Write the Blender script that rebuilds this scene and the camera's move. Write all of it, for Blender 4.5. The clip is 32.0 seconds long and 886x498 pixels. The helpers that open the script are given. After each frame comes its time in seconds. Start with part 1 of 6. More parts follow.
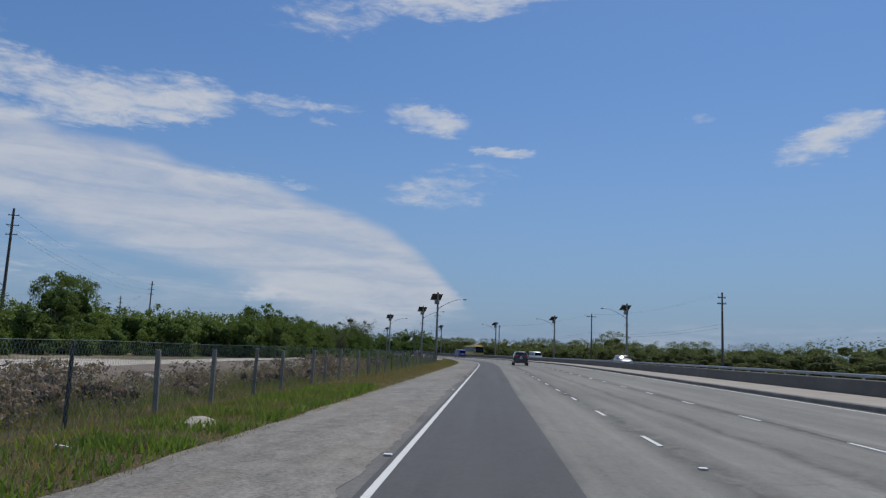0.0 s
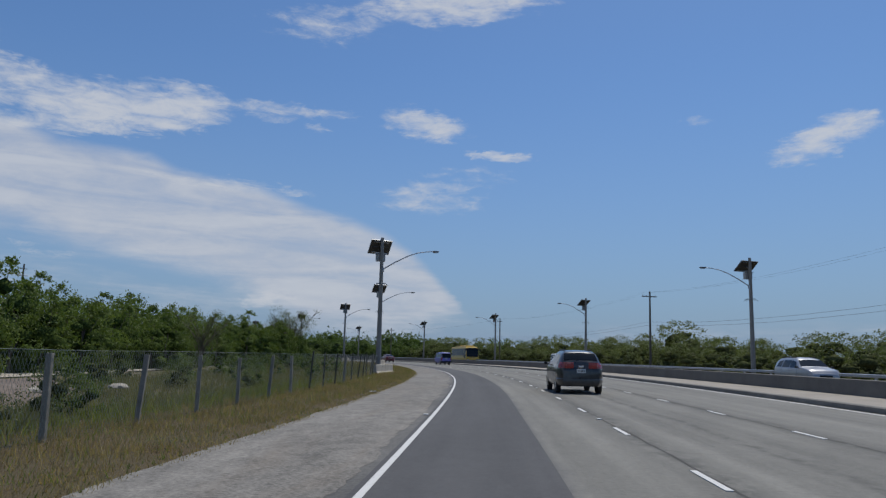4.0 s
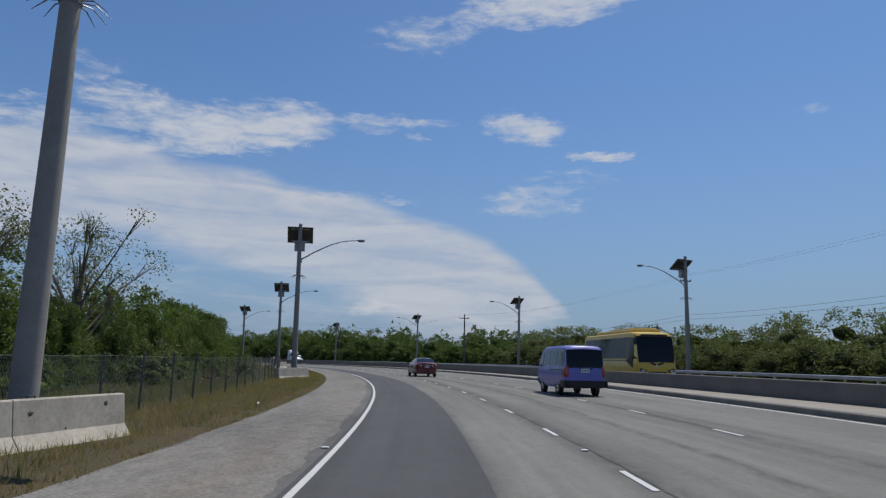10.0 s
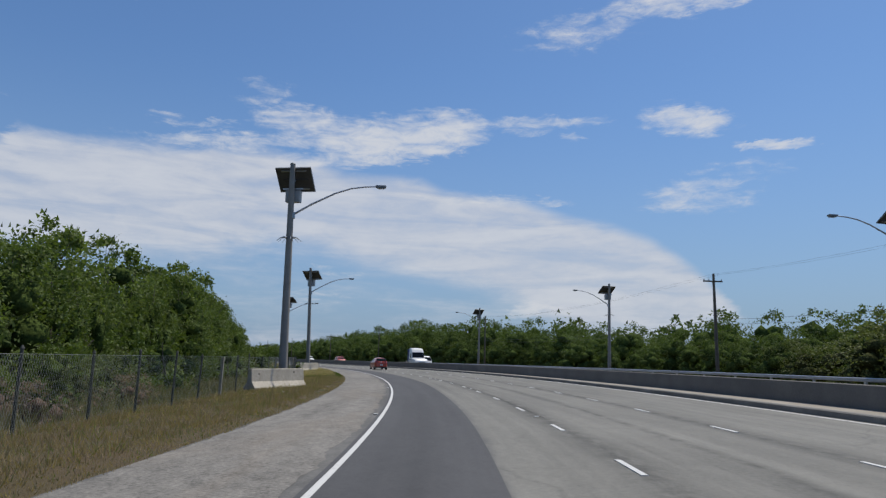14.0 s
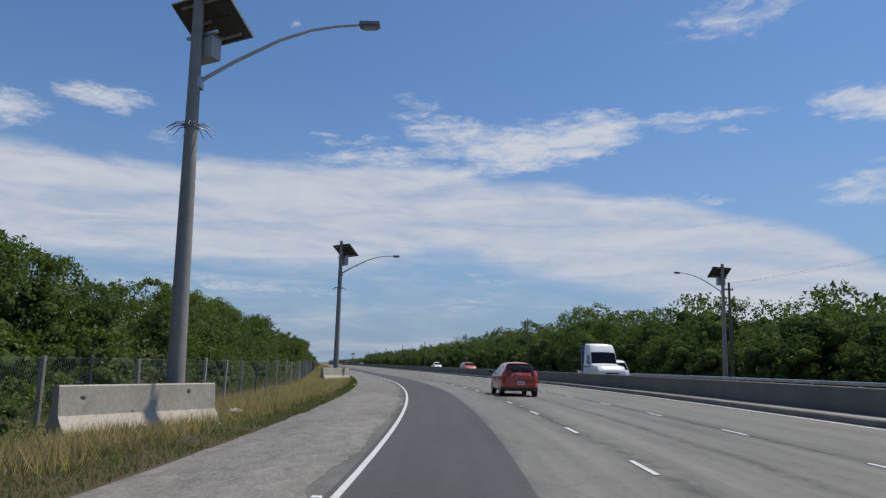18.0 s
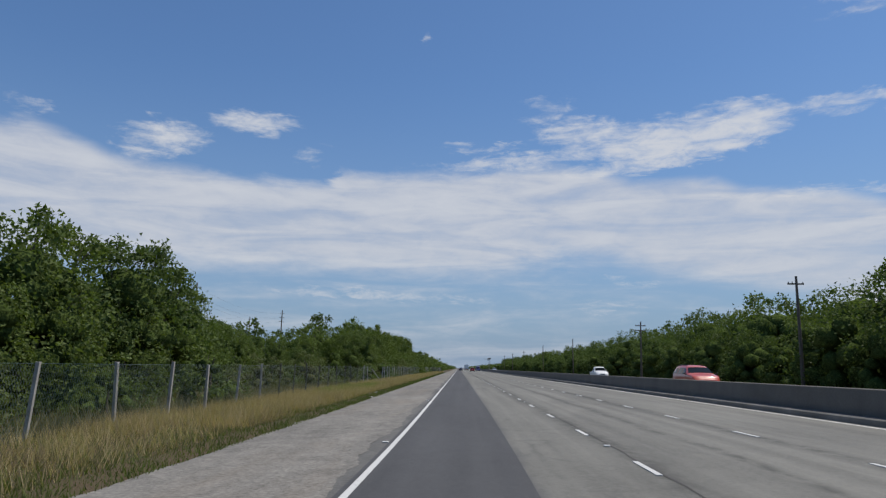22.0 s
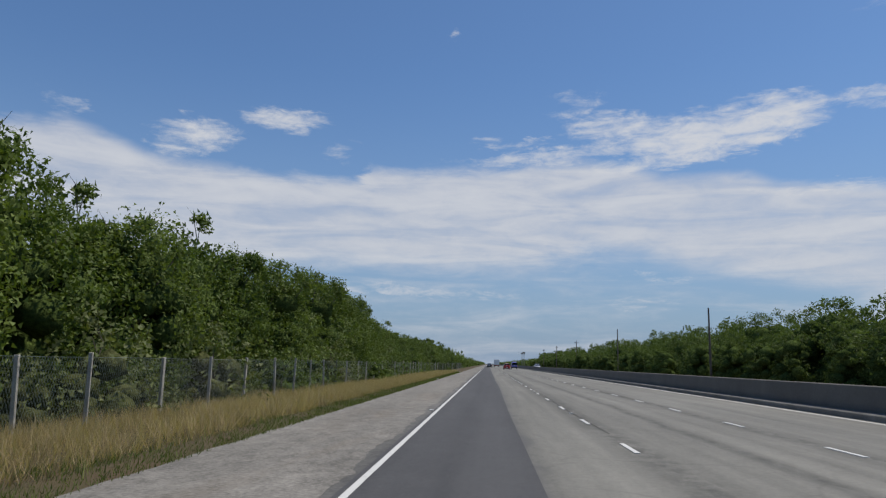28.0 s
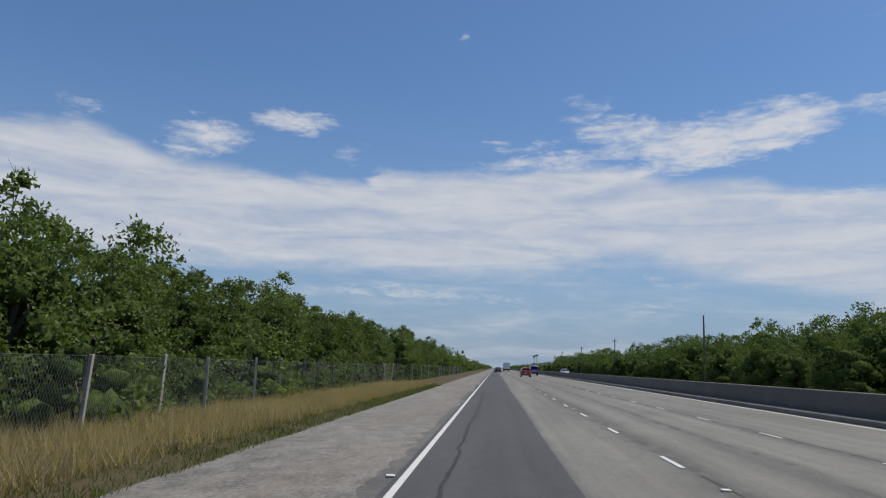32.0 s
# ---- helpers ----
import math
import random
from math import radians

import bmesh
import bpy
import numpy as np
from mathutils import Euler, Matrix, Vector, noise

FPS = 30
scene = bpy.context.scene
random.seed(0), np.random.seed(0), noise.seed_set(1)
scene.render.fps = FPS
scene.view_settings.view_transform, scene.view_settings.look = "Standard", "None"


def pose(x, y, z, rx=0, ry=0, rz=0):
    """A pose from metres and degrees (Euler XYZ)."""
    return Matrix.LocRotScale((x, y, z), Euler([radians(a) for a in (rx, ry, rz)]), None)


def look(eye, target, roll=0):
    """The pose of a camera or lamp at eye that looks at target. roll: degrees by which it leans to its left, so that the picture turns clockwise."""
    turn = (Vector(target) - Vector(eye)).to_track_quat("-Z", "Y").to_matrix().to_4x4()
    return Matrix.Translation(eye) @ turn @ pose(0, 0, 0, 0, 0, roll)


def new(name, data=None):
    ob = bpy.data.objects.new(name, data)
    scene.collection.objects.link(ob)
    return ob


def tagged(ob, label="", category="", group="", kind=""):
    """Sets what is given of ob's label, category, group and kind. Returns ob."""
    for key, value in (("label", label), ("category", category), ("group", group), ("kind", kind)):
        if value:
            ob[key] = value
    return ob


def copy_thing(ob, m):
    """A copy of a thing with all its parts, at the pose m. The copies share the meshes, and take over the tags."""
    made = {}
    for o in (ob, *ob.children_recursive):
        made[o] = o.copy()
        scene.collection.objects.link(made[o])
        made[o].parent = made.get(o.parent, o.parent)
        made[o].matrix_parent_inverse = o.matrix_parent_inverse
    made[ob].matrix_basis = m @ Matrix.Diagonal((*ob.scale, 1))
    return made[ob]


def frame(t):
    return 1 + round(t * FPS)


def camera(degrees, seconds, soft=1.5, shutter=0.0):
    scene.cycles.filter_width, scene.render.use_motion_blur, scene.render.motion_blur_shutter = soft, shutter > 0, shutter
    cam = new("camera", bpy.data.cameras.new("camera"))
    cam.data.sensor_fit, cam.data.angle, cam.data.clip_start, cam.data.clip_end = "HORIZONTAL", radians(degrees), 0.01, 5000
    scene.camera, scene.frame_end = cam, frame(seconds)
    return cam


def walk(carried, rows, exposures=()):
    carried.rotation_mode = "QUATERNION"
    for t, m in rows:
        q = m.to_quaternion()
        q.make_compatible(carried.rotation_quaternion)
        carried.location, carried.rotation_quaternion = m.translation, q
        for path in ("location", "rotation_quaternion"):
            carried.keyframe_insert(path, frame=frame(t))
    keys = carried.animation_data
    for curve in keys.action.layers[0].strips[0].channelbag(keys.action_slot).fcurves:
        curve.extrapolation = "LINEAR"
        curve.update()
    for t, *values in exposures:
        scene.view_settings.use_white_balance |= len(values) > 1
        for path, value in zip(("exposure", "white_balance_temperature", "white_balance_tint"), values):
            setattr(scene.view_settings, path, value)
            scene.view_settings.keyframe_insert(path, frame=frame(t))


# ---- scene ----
cam = camera(64.75, 32.0, soft=1.3)
# seconds, x, y, z, tilt, lean, turn
PATH = (
    (0.0, 1.47, 5.21, 1.33, 98.36, -1.93, -0.28),
    (0.5, 1.95, 12.20, 1.33, 98.38, -1.80, -0.33),
    (1.0, 2.45, 19.19, 1.33, 98.50, -1.72, -0.48),
    (1.5, 2.93, 26.28, 1.33, 98.60, -1.65, -0.57),
    (2.0, 3.47, 33.35, 1.33, 98.67, -1.58, -0.67),
    (2.5, 4.01, 40.45, 1.33, 98.69, -1.51, -0.66),
    (3.0, 4.54, 47.54, 1.33, 98.69, -1.44, -0.72),
    (3.5, 5.09, 54.70, 1.33, 98.71, -1.34, -0.56),
    (4.0, 5.65, 61.86, 1.33, 98.74, -1.22, -0.42),
    (4.5, 6.20, 69.02, 1.33, 98.76, -1.11, -0.28),
    (5.0, 6.74, 76.19, 1.33, 98.78, -0.99, -0.13),
    (5.5, 7.23, 83.37, 1.33, 98.80, -0.88, 0.01),
    (6.0, 7.65, 90.56, 1.33, 98.91, -0.71, 0.45),
    (6.5, 7.90, 97.65, 1.33, 98.90, -0.70, 0.78),
    (7.0, 8.04, 104.75, 1.33, 98.90, -0.70, 1.27),
    (7.5, 8.03, 111.88, 1.33, 98.92, -0.70, 1.77),
    (8.0, 7.84, 119.00, 1.33, 98.91, -0.72, 2.50),
    (8.5, 7.51, 126.13, 1.33, 98.94, -0.75, 3.97),
    (9.0, 7.00, 133.24, 1.33, 98.98, -0.92, 5.47),
    (9.5, 6.32, 140.34, 1.33, 99.01, -0.81, 6.79),
    (10.0, 5.45, 147.46, 1.33, 99.03, -0.82, 8.13),
    (10.5, 4.37, 154.56, 1.33, 99.09, -0.84, 9.64),
    (11.0, 3.11, 161.62, 1.33, 99.09, -0.86, 11.16),
    (11.5, 1.67, 168.66, 1.33, 99.04, -0.92, 12.74),
    (12.0, 0.05, 175.65, 1.33, 99.01, -0.97, 13.95),
    (12.5, -1.73, 182.65, 1.33, 99.17, -1.04, 16.96),
    (13.0, -3.68, 189.61, 1.33, 99.10, -1.04, 18.14),
    (13.5, -5.87, 196.59, 1.33, 99.03, -1.04, 19.61),
    (14.0, -8.22, 203.50, 1.33, 99.04, -1.04, 21.11),
    (14.5, -10.75, 210.36, 1.33, 99.04, -1.04, 22.60),
    (15.0, -13.46, 217.14, 1.33, 99.05, -1.04, 24.10),
    (15.5, -16.33, 223.86, 1.33, 99.06, -1.04, 25.60),
    (16.0, -19.37, 230.50, 1.33, 99.12, -1.04, 27.10),
    (16.5, -22.60, 237.06, 1.33, 99.07, -1.02, 28.58),
    (17.0, -25.99, 243.53, 1.33, 99.19, -1.05, 30.56),
    (17.5, -29.54, 249.91, 1.33, 99.28, -1.08, 32.05),
    (18.0, -33.25, 256.20, 1.33, 99.37, -1.10, 33.60),
    (18.5, -37.12, 262.39, 1.33, 99.42, -1.06, 35.23),
    (19.0, -41.15, 268.48, 1.33, 99.34, -1.03, 37.06),
    (19.5, -45.29, 274.46, 1.33, 99.33, -0.99, 38.77),
    (20.0, -49.58, 280.34, 1.33, 99.45, -0.90, 40.42),
    (20.5, -54.01, 286.11, 1.33, 99.57, -0.88, 41.84),
    (21.0, -58.53, 291.80, 1.33, 99.64, -0.86, 42.98),
    (21.5, -63.30, 297.52, 1.33, 99.42, -0.82, 43.93),
    (22.0, -68.20, 303.13, 1.33, 99.64, -0.77, 45.00),
    (22.5, -73.21, 308.63, 1.33, 99.50, -0.75, 45.97),
    (23.0, -78.28, 314.06, 1.33, 99.34, -0.96, 46.79),
    (23.5, -83.47, 319.54, 1.33, 98.92, -1.11, 47.64),
    (24.0, -88.66, 325.02, 1.33, 98.91, -1.42, 48.44),
    (24.5, -93.71, 330.33, 1.33, 99.03, -1.40, 48.16),
    (25.0, -98.75, 335.65, 1.33, 99.18, -1.31, 47.22),
    (25.5, -103.79, 340.96, 1.33, 99.14, -1.17, 47.31),
    (26.0, -108.88, 346.26, 1.33, 99.17, -1.16, 47.36),
    (26.5, -113.96, 351.56, 1.33, 99.20, -1.16, 47.41),
    (27.0, -119.05, 356.86, 1.33, 99.23, -1.15, 47.47),
    (27.5, -124.14, 362.16, 1.33, 99.27, -1.15, 47.52),
    (28.0, -129.23, 367.46, 1.33, 99.26, -1.09, 47.34),
    (28.5, -134.38, 372.82, 1.33, 99.42, -1.18, 47.30),
    (29.0, -139.54, 378.18, 1.33, 99.48, -1.21, 47.28),
    (29.5, -144.70, 383.53, 1.33, 99.41, -1.35, 47.37),
    (30.0, -149.85, 388.89, 1.33, 99.37, -1.41, 47.48),
    (30.5, -155.04, 394.22, 1.33, 99.51, -1.52, 47.69),
    (31.0, -160.22, 399.55, 1.33, 99.57, -1.56, 47.75),
    (31.5, -165.41, 404.88, 1.33, 99.54, -1.68, 47.83),
    (32.0, -170.59, 410.22, 1.33, 99.50, -1.77, 47.89),
)
# -- camera end
EXPOSURES = ((0.0, -0.12, 6300, 10), (7.0, -0.12, 6390, 10), (10.0, -0.1, 6420, 10), (13.0, 0.1, 6560, 10), (17.0, 0.08, 6510, 10), (23.0, 0.08, 6600, 10), (32.0, 0.1, 6690, 10))
walk(cam, [(t, pose(*p)) for t, *p in PATH], exposures=EXPOSURES)

# ---- sky, clouds and sun ----
SUN_TURN, SUN_HEIGHT = -30.0, 66.0


def math_node(nt, op, a, b=None, c=None, clamp=False):
    n = nt.nodes.new("ShaderNodeMath")
    n.operation, n.use_clamp = op, clamp
    for i, v in enumerate((a, b, c)):
        if v is None:
            continue
        if isinstance(v, (int, float)):
            n.inputs[i].default_value = v
        else:
            nt.links.new(v, n.inputs[i])
    return n.outputs[0]


def ramp(nt, value, stops, smooth=False):
    n = nt.nodes.new("ShaderNodeValToRGB")
    n.color_ramp.interpolation = "EASE" if smooth else "LINEAR"
    e = n.color_ramp.elements
    while len(e) < len(stops):
        e.new(0.5)
    for el, (pos, col) in zip(e, stops):
        el.position = pos
        el.color = (*col, 1) if isinstance(col, tuple) else (col, col, col, 1)
    nt.links.new(value, n.inputs[0])
    return n.outputs[0]


def mixed(nt, fac, a, b, blend="MIX"):
    n = nt.nodes.new("ShaderNodeMix")
    n.data_type, n.blend_type, n.clamp_factor = "RGBA", blend, True
    for key, v in ((0, fac), (6, a), (7, b)):
        if isinstance(v, (int, float)):
            n.inputs[key].default_value = v if key == 0 else (v, v, v, 1)
        elif isinstance(v, tuple):
            n.inputs[key].default_value = (*v, 1)
        else:
            nt.links.new(v, n.inputs[key])
    return n.outputs[2]


def noise_node(nt, vec, scale, detail=4.0, rough=0.55, distort=0.0, out=0):
    n = nt.nodes.new("ShaderNodeTexNoise")
    n.inputs["Scale"].default_value, n.inputs["Detail"].default_value = scale, detail
    n.inputs["Roughness"].default_value, n.inputs["Distortion"].default_value = rough, distort
    if vec is not None:
        nt.links.new(vec, n.inputs["Vector"])
    return n.outputs[out]


def mapped(nt, vec, scale=(1, 1, 1), turn=(0, 0, 0), place=(0, 0, 0)):
    n = nt.nodes.new("ShaderNodeMapping")
    n.inputs["Scale"].default_value, n.inputs["Location"].default_value = scale, place
    n.inputs["Rotation"].default_value = [radians(a) for a in turn]
    nt.links.new(vec, n.inputs["Vector"])
    return n.outputs[0]


# the clouds from east to west: turn and height of the middle, half width, half height (degrees), slant, strength
CLOUDS_FIRST = (
    (-31.0, 15.2, 1.1, 0.5, -7, 0.6),
    (-29.7, 16.2, 4.5, 1.7, -14, 0.95),
    (-21.0, 18.4, 1.6, 0.5, 1, 0.4),
    (-5.1, 16.3, 3.4, 0.5, 4, 0.85),
    (-1.5, 28.3, 11.3, 2.0, -4, 1.0),
    (-0.6, 13.4, 6.7, 2.2, -6, 0.62),
    (1.4, 18.7, 4.5, 1.6, 7, 1.0),
    (10.0, 19.2, 3.7, 0.5, -1, 0.6),
    (10.3, 26.0, 6.6, 2.0, 0, 0.6),
    (10.9, 18.1, 2.3, 0.5, 10, 0.6),
    (12.3, 19.3, 6.7, 0.7, 2, 0.6),
    (13.7, 4.3, 2.6, 0.7, -3, 0.6),
    (14.7, 4.0, 1.5, 0.7, -1, 0.6),
    (14.9, 18.9, 4.2, 0.8, 5, 0.6),
)
CLOUDS_SECOND = (
    (17.2, 13.1, 8.0, 0.6, 2, 0.55),
    (21.7, 18.7, 5.3, 1.6, -7, 0.9),
    (22.1, 20.0, 3.0, 0.7, 1, 0.5),
    (22.2, 18.0, 5.8, 1.8, -6, 1.0),
    (24.9, 16.7, 3.6, 0.8, 2, 0.6),
    (27.0, 18.3, 9.7, 1.9, -3, 0.85),
    (27.1, 16.1, 2.9, 0.6, 4, 0.75),
    (27.9, 17.5, 9.1, 1.5, 1, 0.95),
    (29.5, 6.9, 4.9, 0.5, 5, 0.55),
    (29.8, 16.1, 6.8, 1.1, -3, 0.7),
    (31.8, 4.9, 3.5, 0.6, 0, 0.5),
    (32.5, 18.7, 5.8, 1.7, 3, 0.95),
    (33.6, 18.9, 4.0, 1.4, 3, 0.7),
    (36.5, 21.1, 2.6, 1.1, 2, 0.55),
)
CLOUDS_LAST = (
    (36.7, 20.6, 3.3, 1.1, -19, 0.5),
    (37.7, 16.8, 12.4, 0.9, -4, 0.7),
    (40.3, 17.8, 2.8, 0.5, -4, 0.55),
    (43.2, 17.6, 1.5, 0.5, 0, 0.4),
    (44.2, 5.5, 7.2, 0.5, 3, 0.5),
    (44.2, 18.1, 1.6, 0.5, -1, 0.45),
    (46.9, 26.4, 0.6, 0.5, -1, 0.4),
    (47.0, 25.8, 0.6, 0.5, -2, 0.4),
    (52.5, 5.8, 8.2, 0.6, 2, 0.6),
    (56.2, 16.8, 2.1, 1.2, -4, 0.45),
    (61.1, 18.9, 4.5, 1.2, -1, 0.9),
    (68.1, 16.9, 4.4, 1.8, -5, 1.0),
    (68.8, 18.6, 0.8, 0.5, -9, 0.4),
    (76.9, 17.9, 3.2, 0.8, 14, 0.5),
)
CLOUDS = CLOUDS_FIRST + CLOUDS_SECOND + CLOUDS_LAST
# the upper and lower edge of the wide thin veil behind them: turn, height (degrees)
VEIL_TOP = ((-3.0, 3.0), (-1.7, 4.0), (-1.2, 5.2), (1.2, 7.6), (2.6, 8.7), (4.5, 10.0), (7.4, 11.1), (11.1, 11.9), (15.2, 13.4), (21.3, 14.0), (23.0, 14.8), (29.7, 15.2), (32.0, 15.9),
            (36.0, 16.6), (40.5, 16.4), (44.2, 16.0), (50.0, 15.8), (53.8, 15.9), (55.2, 14.9), (61.0, 14.9), (65.3, 15.1), (71.3, 15.6), (73.2, 16.3), (76.9, 17.3), (81.4, 16.4), (100.0, 15.0))
VEIL_FOOT = ((-3.0, 3.6), (-1.7, 3.6), (2.5, 1.6), (10.7, 2.0), (15.6, 4.6), (20.8, 6.0), (27.9, 7.2), (31.0, 8.2), (35.4, 8.8), (39.6, 7.4), (47.0, 7.3), (56.1, 7.5), (68.6, 7.1), (80.4, 7.2), (100.0, 6.5))


def sky_world():
    w = bpy.data.worlds.new("sky")
    scene.world = w
    w.use_nodes = True
    nt = w.node_tree
    nt.nodes.clear()
    out = nt.nodes.new("ShaderNodeOutputWorld")
    bg = nt.nodes.new("ShaderNodeBackground")
    sky = nt.nodes.new("ShaderNodeTexSky")
    sky.sky_type, sky.sun_disc = "NISHITA", False
    sky.sun_elevation, sky.sun_rotation = radians(SUN_HEIGHT), radians(-SUN_TURN)
    sky.air_density, sky.dust_density, sky.ozone_density, sky.altitude = 1.0, 0.6, 2.2, 0
    tc = nt.nodes.new("ShaderNodeTexCoord")
    sep = nt.nodes.new("ShaderNodeSeparateXYZ")
    nt.links.new(tc.outputs["Generated"], sep.inputs[0])
    x, y, z = sep.outputs
    az = math_node(nt, "MULTIPLY", math_node(nt, "ARCTAN2", math_node(nt, "MULTIPLY", x, -1.0), y), 57.29578)
    el = math_node(nt, "MULTIPLY", math_node(nt, "ARCSINE", z), 57.29578)
    flat = nt.nodes.new("ShaderNodeCombineXYZ")
    nt.links.new(az, flat.inputs[0]), nt.links.new(el, flat.inputs[1])
    # ragged and streaky edges
    def shifted(vec_scale, place, turn):
        return noise_node(nt, mapped(nt, flat.outputs[0], vec_scale, (0, 0, turn), place), 1.0, 7.0, 0.62, 0.5)

    def mask(shapes, sway, lift, scale):
        """The union of soft ellipses, bent by two noises."""
        wx = math_node(nt, "MULTIPLY", math_node(nt, "SUBTRACT", shifted((0.16 * scale, 0.34 * scale, 1), (0, 0, 0), 8), 0.5), sway)
        wy = math_node(nt, "MULTIPLY", math_node(nt, "SUBTRACT", shifted((0.22 * scale, 0.8 * scale, 1), (7, 3, 0), -6), 0.5), lift)
        a2, e2 = math_node(nt, "ADD", az, wx), math_node(nt, "ADD", el, wy)
        total = None
        for turn, height, wide, tall, slant, strength in shapes:
            da, de = math_node(nt, "SUBTRACT", a2, turn), math_node(nt, "SUBTRACT", e2, height)
            co, si = math.cos(radians(slant)), math.sin(radians(slant))
            u = math_node(nt, "MULTIPLY_ADD", da, co / wide, math_node(nt, "MULTIPLY", de, si / wide))
            v = math_node(nt, "MULTIPLY_ADD", de, co / tall, math_node(nt, "MULTIPLY", da, -si / tall))
            r2 = math_node(nt, "MULTIPLY_ADD", u, u, math_node(nt, "MULTIPLY", v, v))
            m = math_node(nt, "MULTIPLY", math_node(nt, "SUBTRACT", 1.0, r2, clamp=True), strength)
            total = m if total is None else math_node(nt, "MAXIMUM", total, m)
        return total

    def stepped(value, low, high):
        n = nt.nodes.new("ShaderNodeMapRange")
        n.interpolation_type = "SMOOTHSTEP"
        n.inputs[1].default_value, n.inputs[2].default_value = low, high
        nt.links.new(value, n.inputs[0])
        return n.outputs[0]

    streak = noise_node(nt, mapped(nt, flat.outputs[0], (0.08, 0.60, 1), (0, 0, -5), (2, 5, 0)), 1.0, 6.0, 0.55, 0.7)
    fluff = noise_node(nt, mapped(nt, flat.outputs[0], (0.42, 1.1, 1), (0, 0, 10)), 1.0, 8.0, 0.66, 0.5)
    tex = math_node(nt, "MULTIPLY_ADD", streak, 0.5, math_node(nt, "MULTIPLY_ADD", fluff, 0.5, -0.5))
    lines = math_node(nt, "MULTIPLY_ADD", streak, 0.75, math_node(nt, "MULTIPLY_ADD", fluff, 0.25, -0.5))
    # the veil lies between two wavering edges, crisp above and soft below
    wav = math_node(nt, "SUBTRACT", shifted((0.30, 0.9, 1), (4, 9, 0), 5), 0.5)
    a3 = math_node(nt, "MULTIPLY_ADD", wav, 3.0, az)
    e3 = math_node(nt, "MULTIPLY_ADD", wav, 1.5, el)
    turn01 = math_node(nt, "DIVIDE", math_node(nt, "ADD", a3, 3.0), 103.0, clamp=True)
    over = math_node(nt, "MULTIPLY", ramp(nt, turn01, [((a + 3.0) / 103.0, e / 30.0) for a, e in VEIL_TOP]), 30.0)
    under = math_node(nt, "MULTIPLY", ramp(nt, turn01, [((a + 3.0) / 103.0, e / 30.0) for a, e in VEIL_FOOT]), 30.0)
    crisp = stepped(math_node(nt, "SUBTRACT", over, e3), -0.25, 1.1)
    soft = stepped(math_node(nt, "MULTIPLY_ADD", lines, 3.5, math_node(nt, "SUBTRACT", e3, under)), -1.2, 2.0)
    body = stepped(math_node(nt, "MULTIPLY_ADD", lines, 2.8, 0.68), 0.0, 0.9)
    veil = math_node(nt, "MULTIPLY", math_node(nt, "MULTIPLY", crisp, soft), math_node(nt, "MULTIPLY_ADD", body, 0.37, 0.48))
    # thin wisps between the veil and the horizon
    wisps = math_node(nt, "MULTIPLY", math_node(nt, "MULTIPLY", crisp, stepped(math_node(nt, "MULTIPLY_ADD", lines, 2.2, 0.32), 0.1, 0.9)), 0.5)
    veil = math_node(nt, "MAXIMUM", veil, wisps)
    thick = mask(CLOUDS, 5.0, 1.9, 2.2)
    puff = stepped(math_node(nt, "MULTIPLY_ADD", tex, 3.4, math_node(nt, "SUBTRACT", thick, 0.26)), -0.10, 1.0)
    puff = math_node(nt, "MULTIPLY", math_node(nt, "MULTIPLY", puff, math_node(nt, "MULTIPLY", thick, 3.5, clamp=True)), 0.88)
    haze = math_node(nt, "POWER", math_node(nt, "SUBTRACT", 1.0, math_node(nt, "DIVIDE", math_node(nt, "MAXIMUM", el, 0.0), 24.0, clamp=True)), 1.6)
    base = mixed(nt, math_node(nt, "MULTIPLY", haze, 0.92), mixed(nt, 1.0, sky.outputs[0], SKY_TINT, "MULTIPLY"), HAZE)
    bright = stepped(math_node(nt, "MULTIPLY_ADD", lines, 2.0, 0.5), 0.15, 1.0)
    col = mixed(nt, puff, mixed(nt, veil, base, mixed(nt, bright, CLOUD_GREY, CLOUD_WHITE)), CLOUD_WHITE)
    nt.links.new(col, bg.inputs[0])
    bg.inputs[1].default_value = SKY_STRENGTH
    nt.links.new(bg.outputs[0], out.inputs[0])


SKY_STRENGTH, SKY_TINT, HAZE = 0.10, (0.66, 0.86, 1.06), (2.18, 3.06, 4.50)
CLOUD_GREY, CLOUD_WHITE = (4.7, 5.05, 5.85), (5.95, 6.15, 6.55)
sky_world()
sun = new("sun", bpy.data.lights.new("sun", "SUN"))
sun.data.energy, sun.data.angle, sun.data.color = 3.9, radians(0.55), (1.0, 0.935, 0.83)
sun.matrix_world = look((60 * math.sin(radians(-SUN_TURN)), 60 * math.cos(radians(-SUN_TURN)), 60 * math.tan(radians(SUN_HEIGHT))), (0, 0, 0))

# ---- materials ----


def material(name, rough=0.8, metal=0.0, spec=0.5):
    m = bpy.data.materials.new(name)
    m.use_nodes = True
    nt = m.node_tree
    b = nt.nodes["Principled BSDF"]
    b.inputs["Roughness"].default_value, b.inputs["Metallic"].default_value = rough, metal
    b.inputs["Specular IOR Level"].default_value = spec
    return m, nt, b


def coords(nt, kind="Object"):
    return nt.nodes.new("ShaderNodeTexCoord").outputs[kind]


def bump(nt, b, height, strength, distance=0.02):
    n = nt.nodes.new("ShaderNodeBump")
    n.inputs["Strength"].default_value, n.inputs["Distance"].default_value = strength, distance
    nt.links.new(height, n.inputs["Height"]), nt.links.new(n.outputs[0], b.inputs["Normal"])


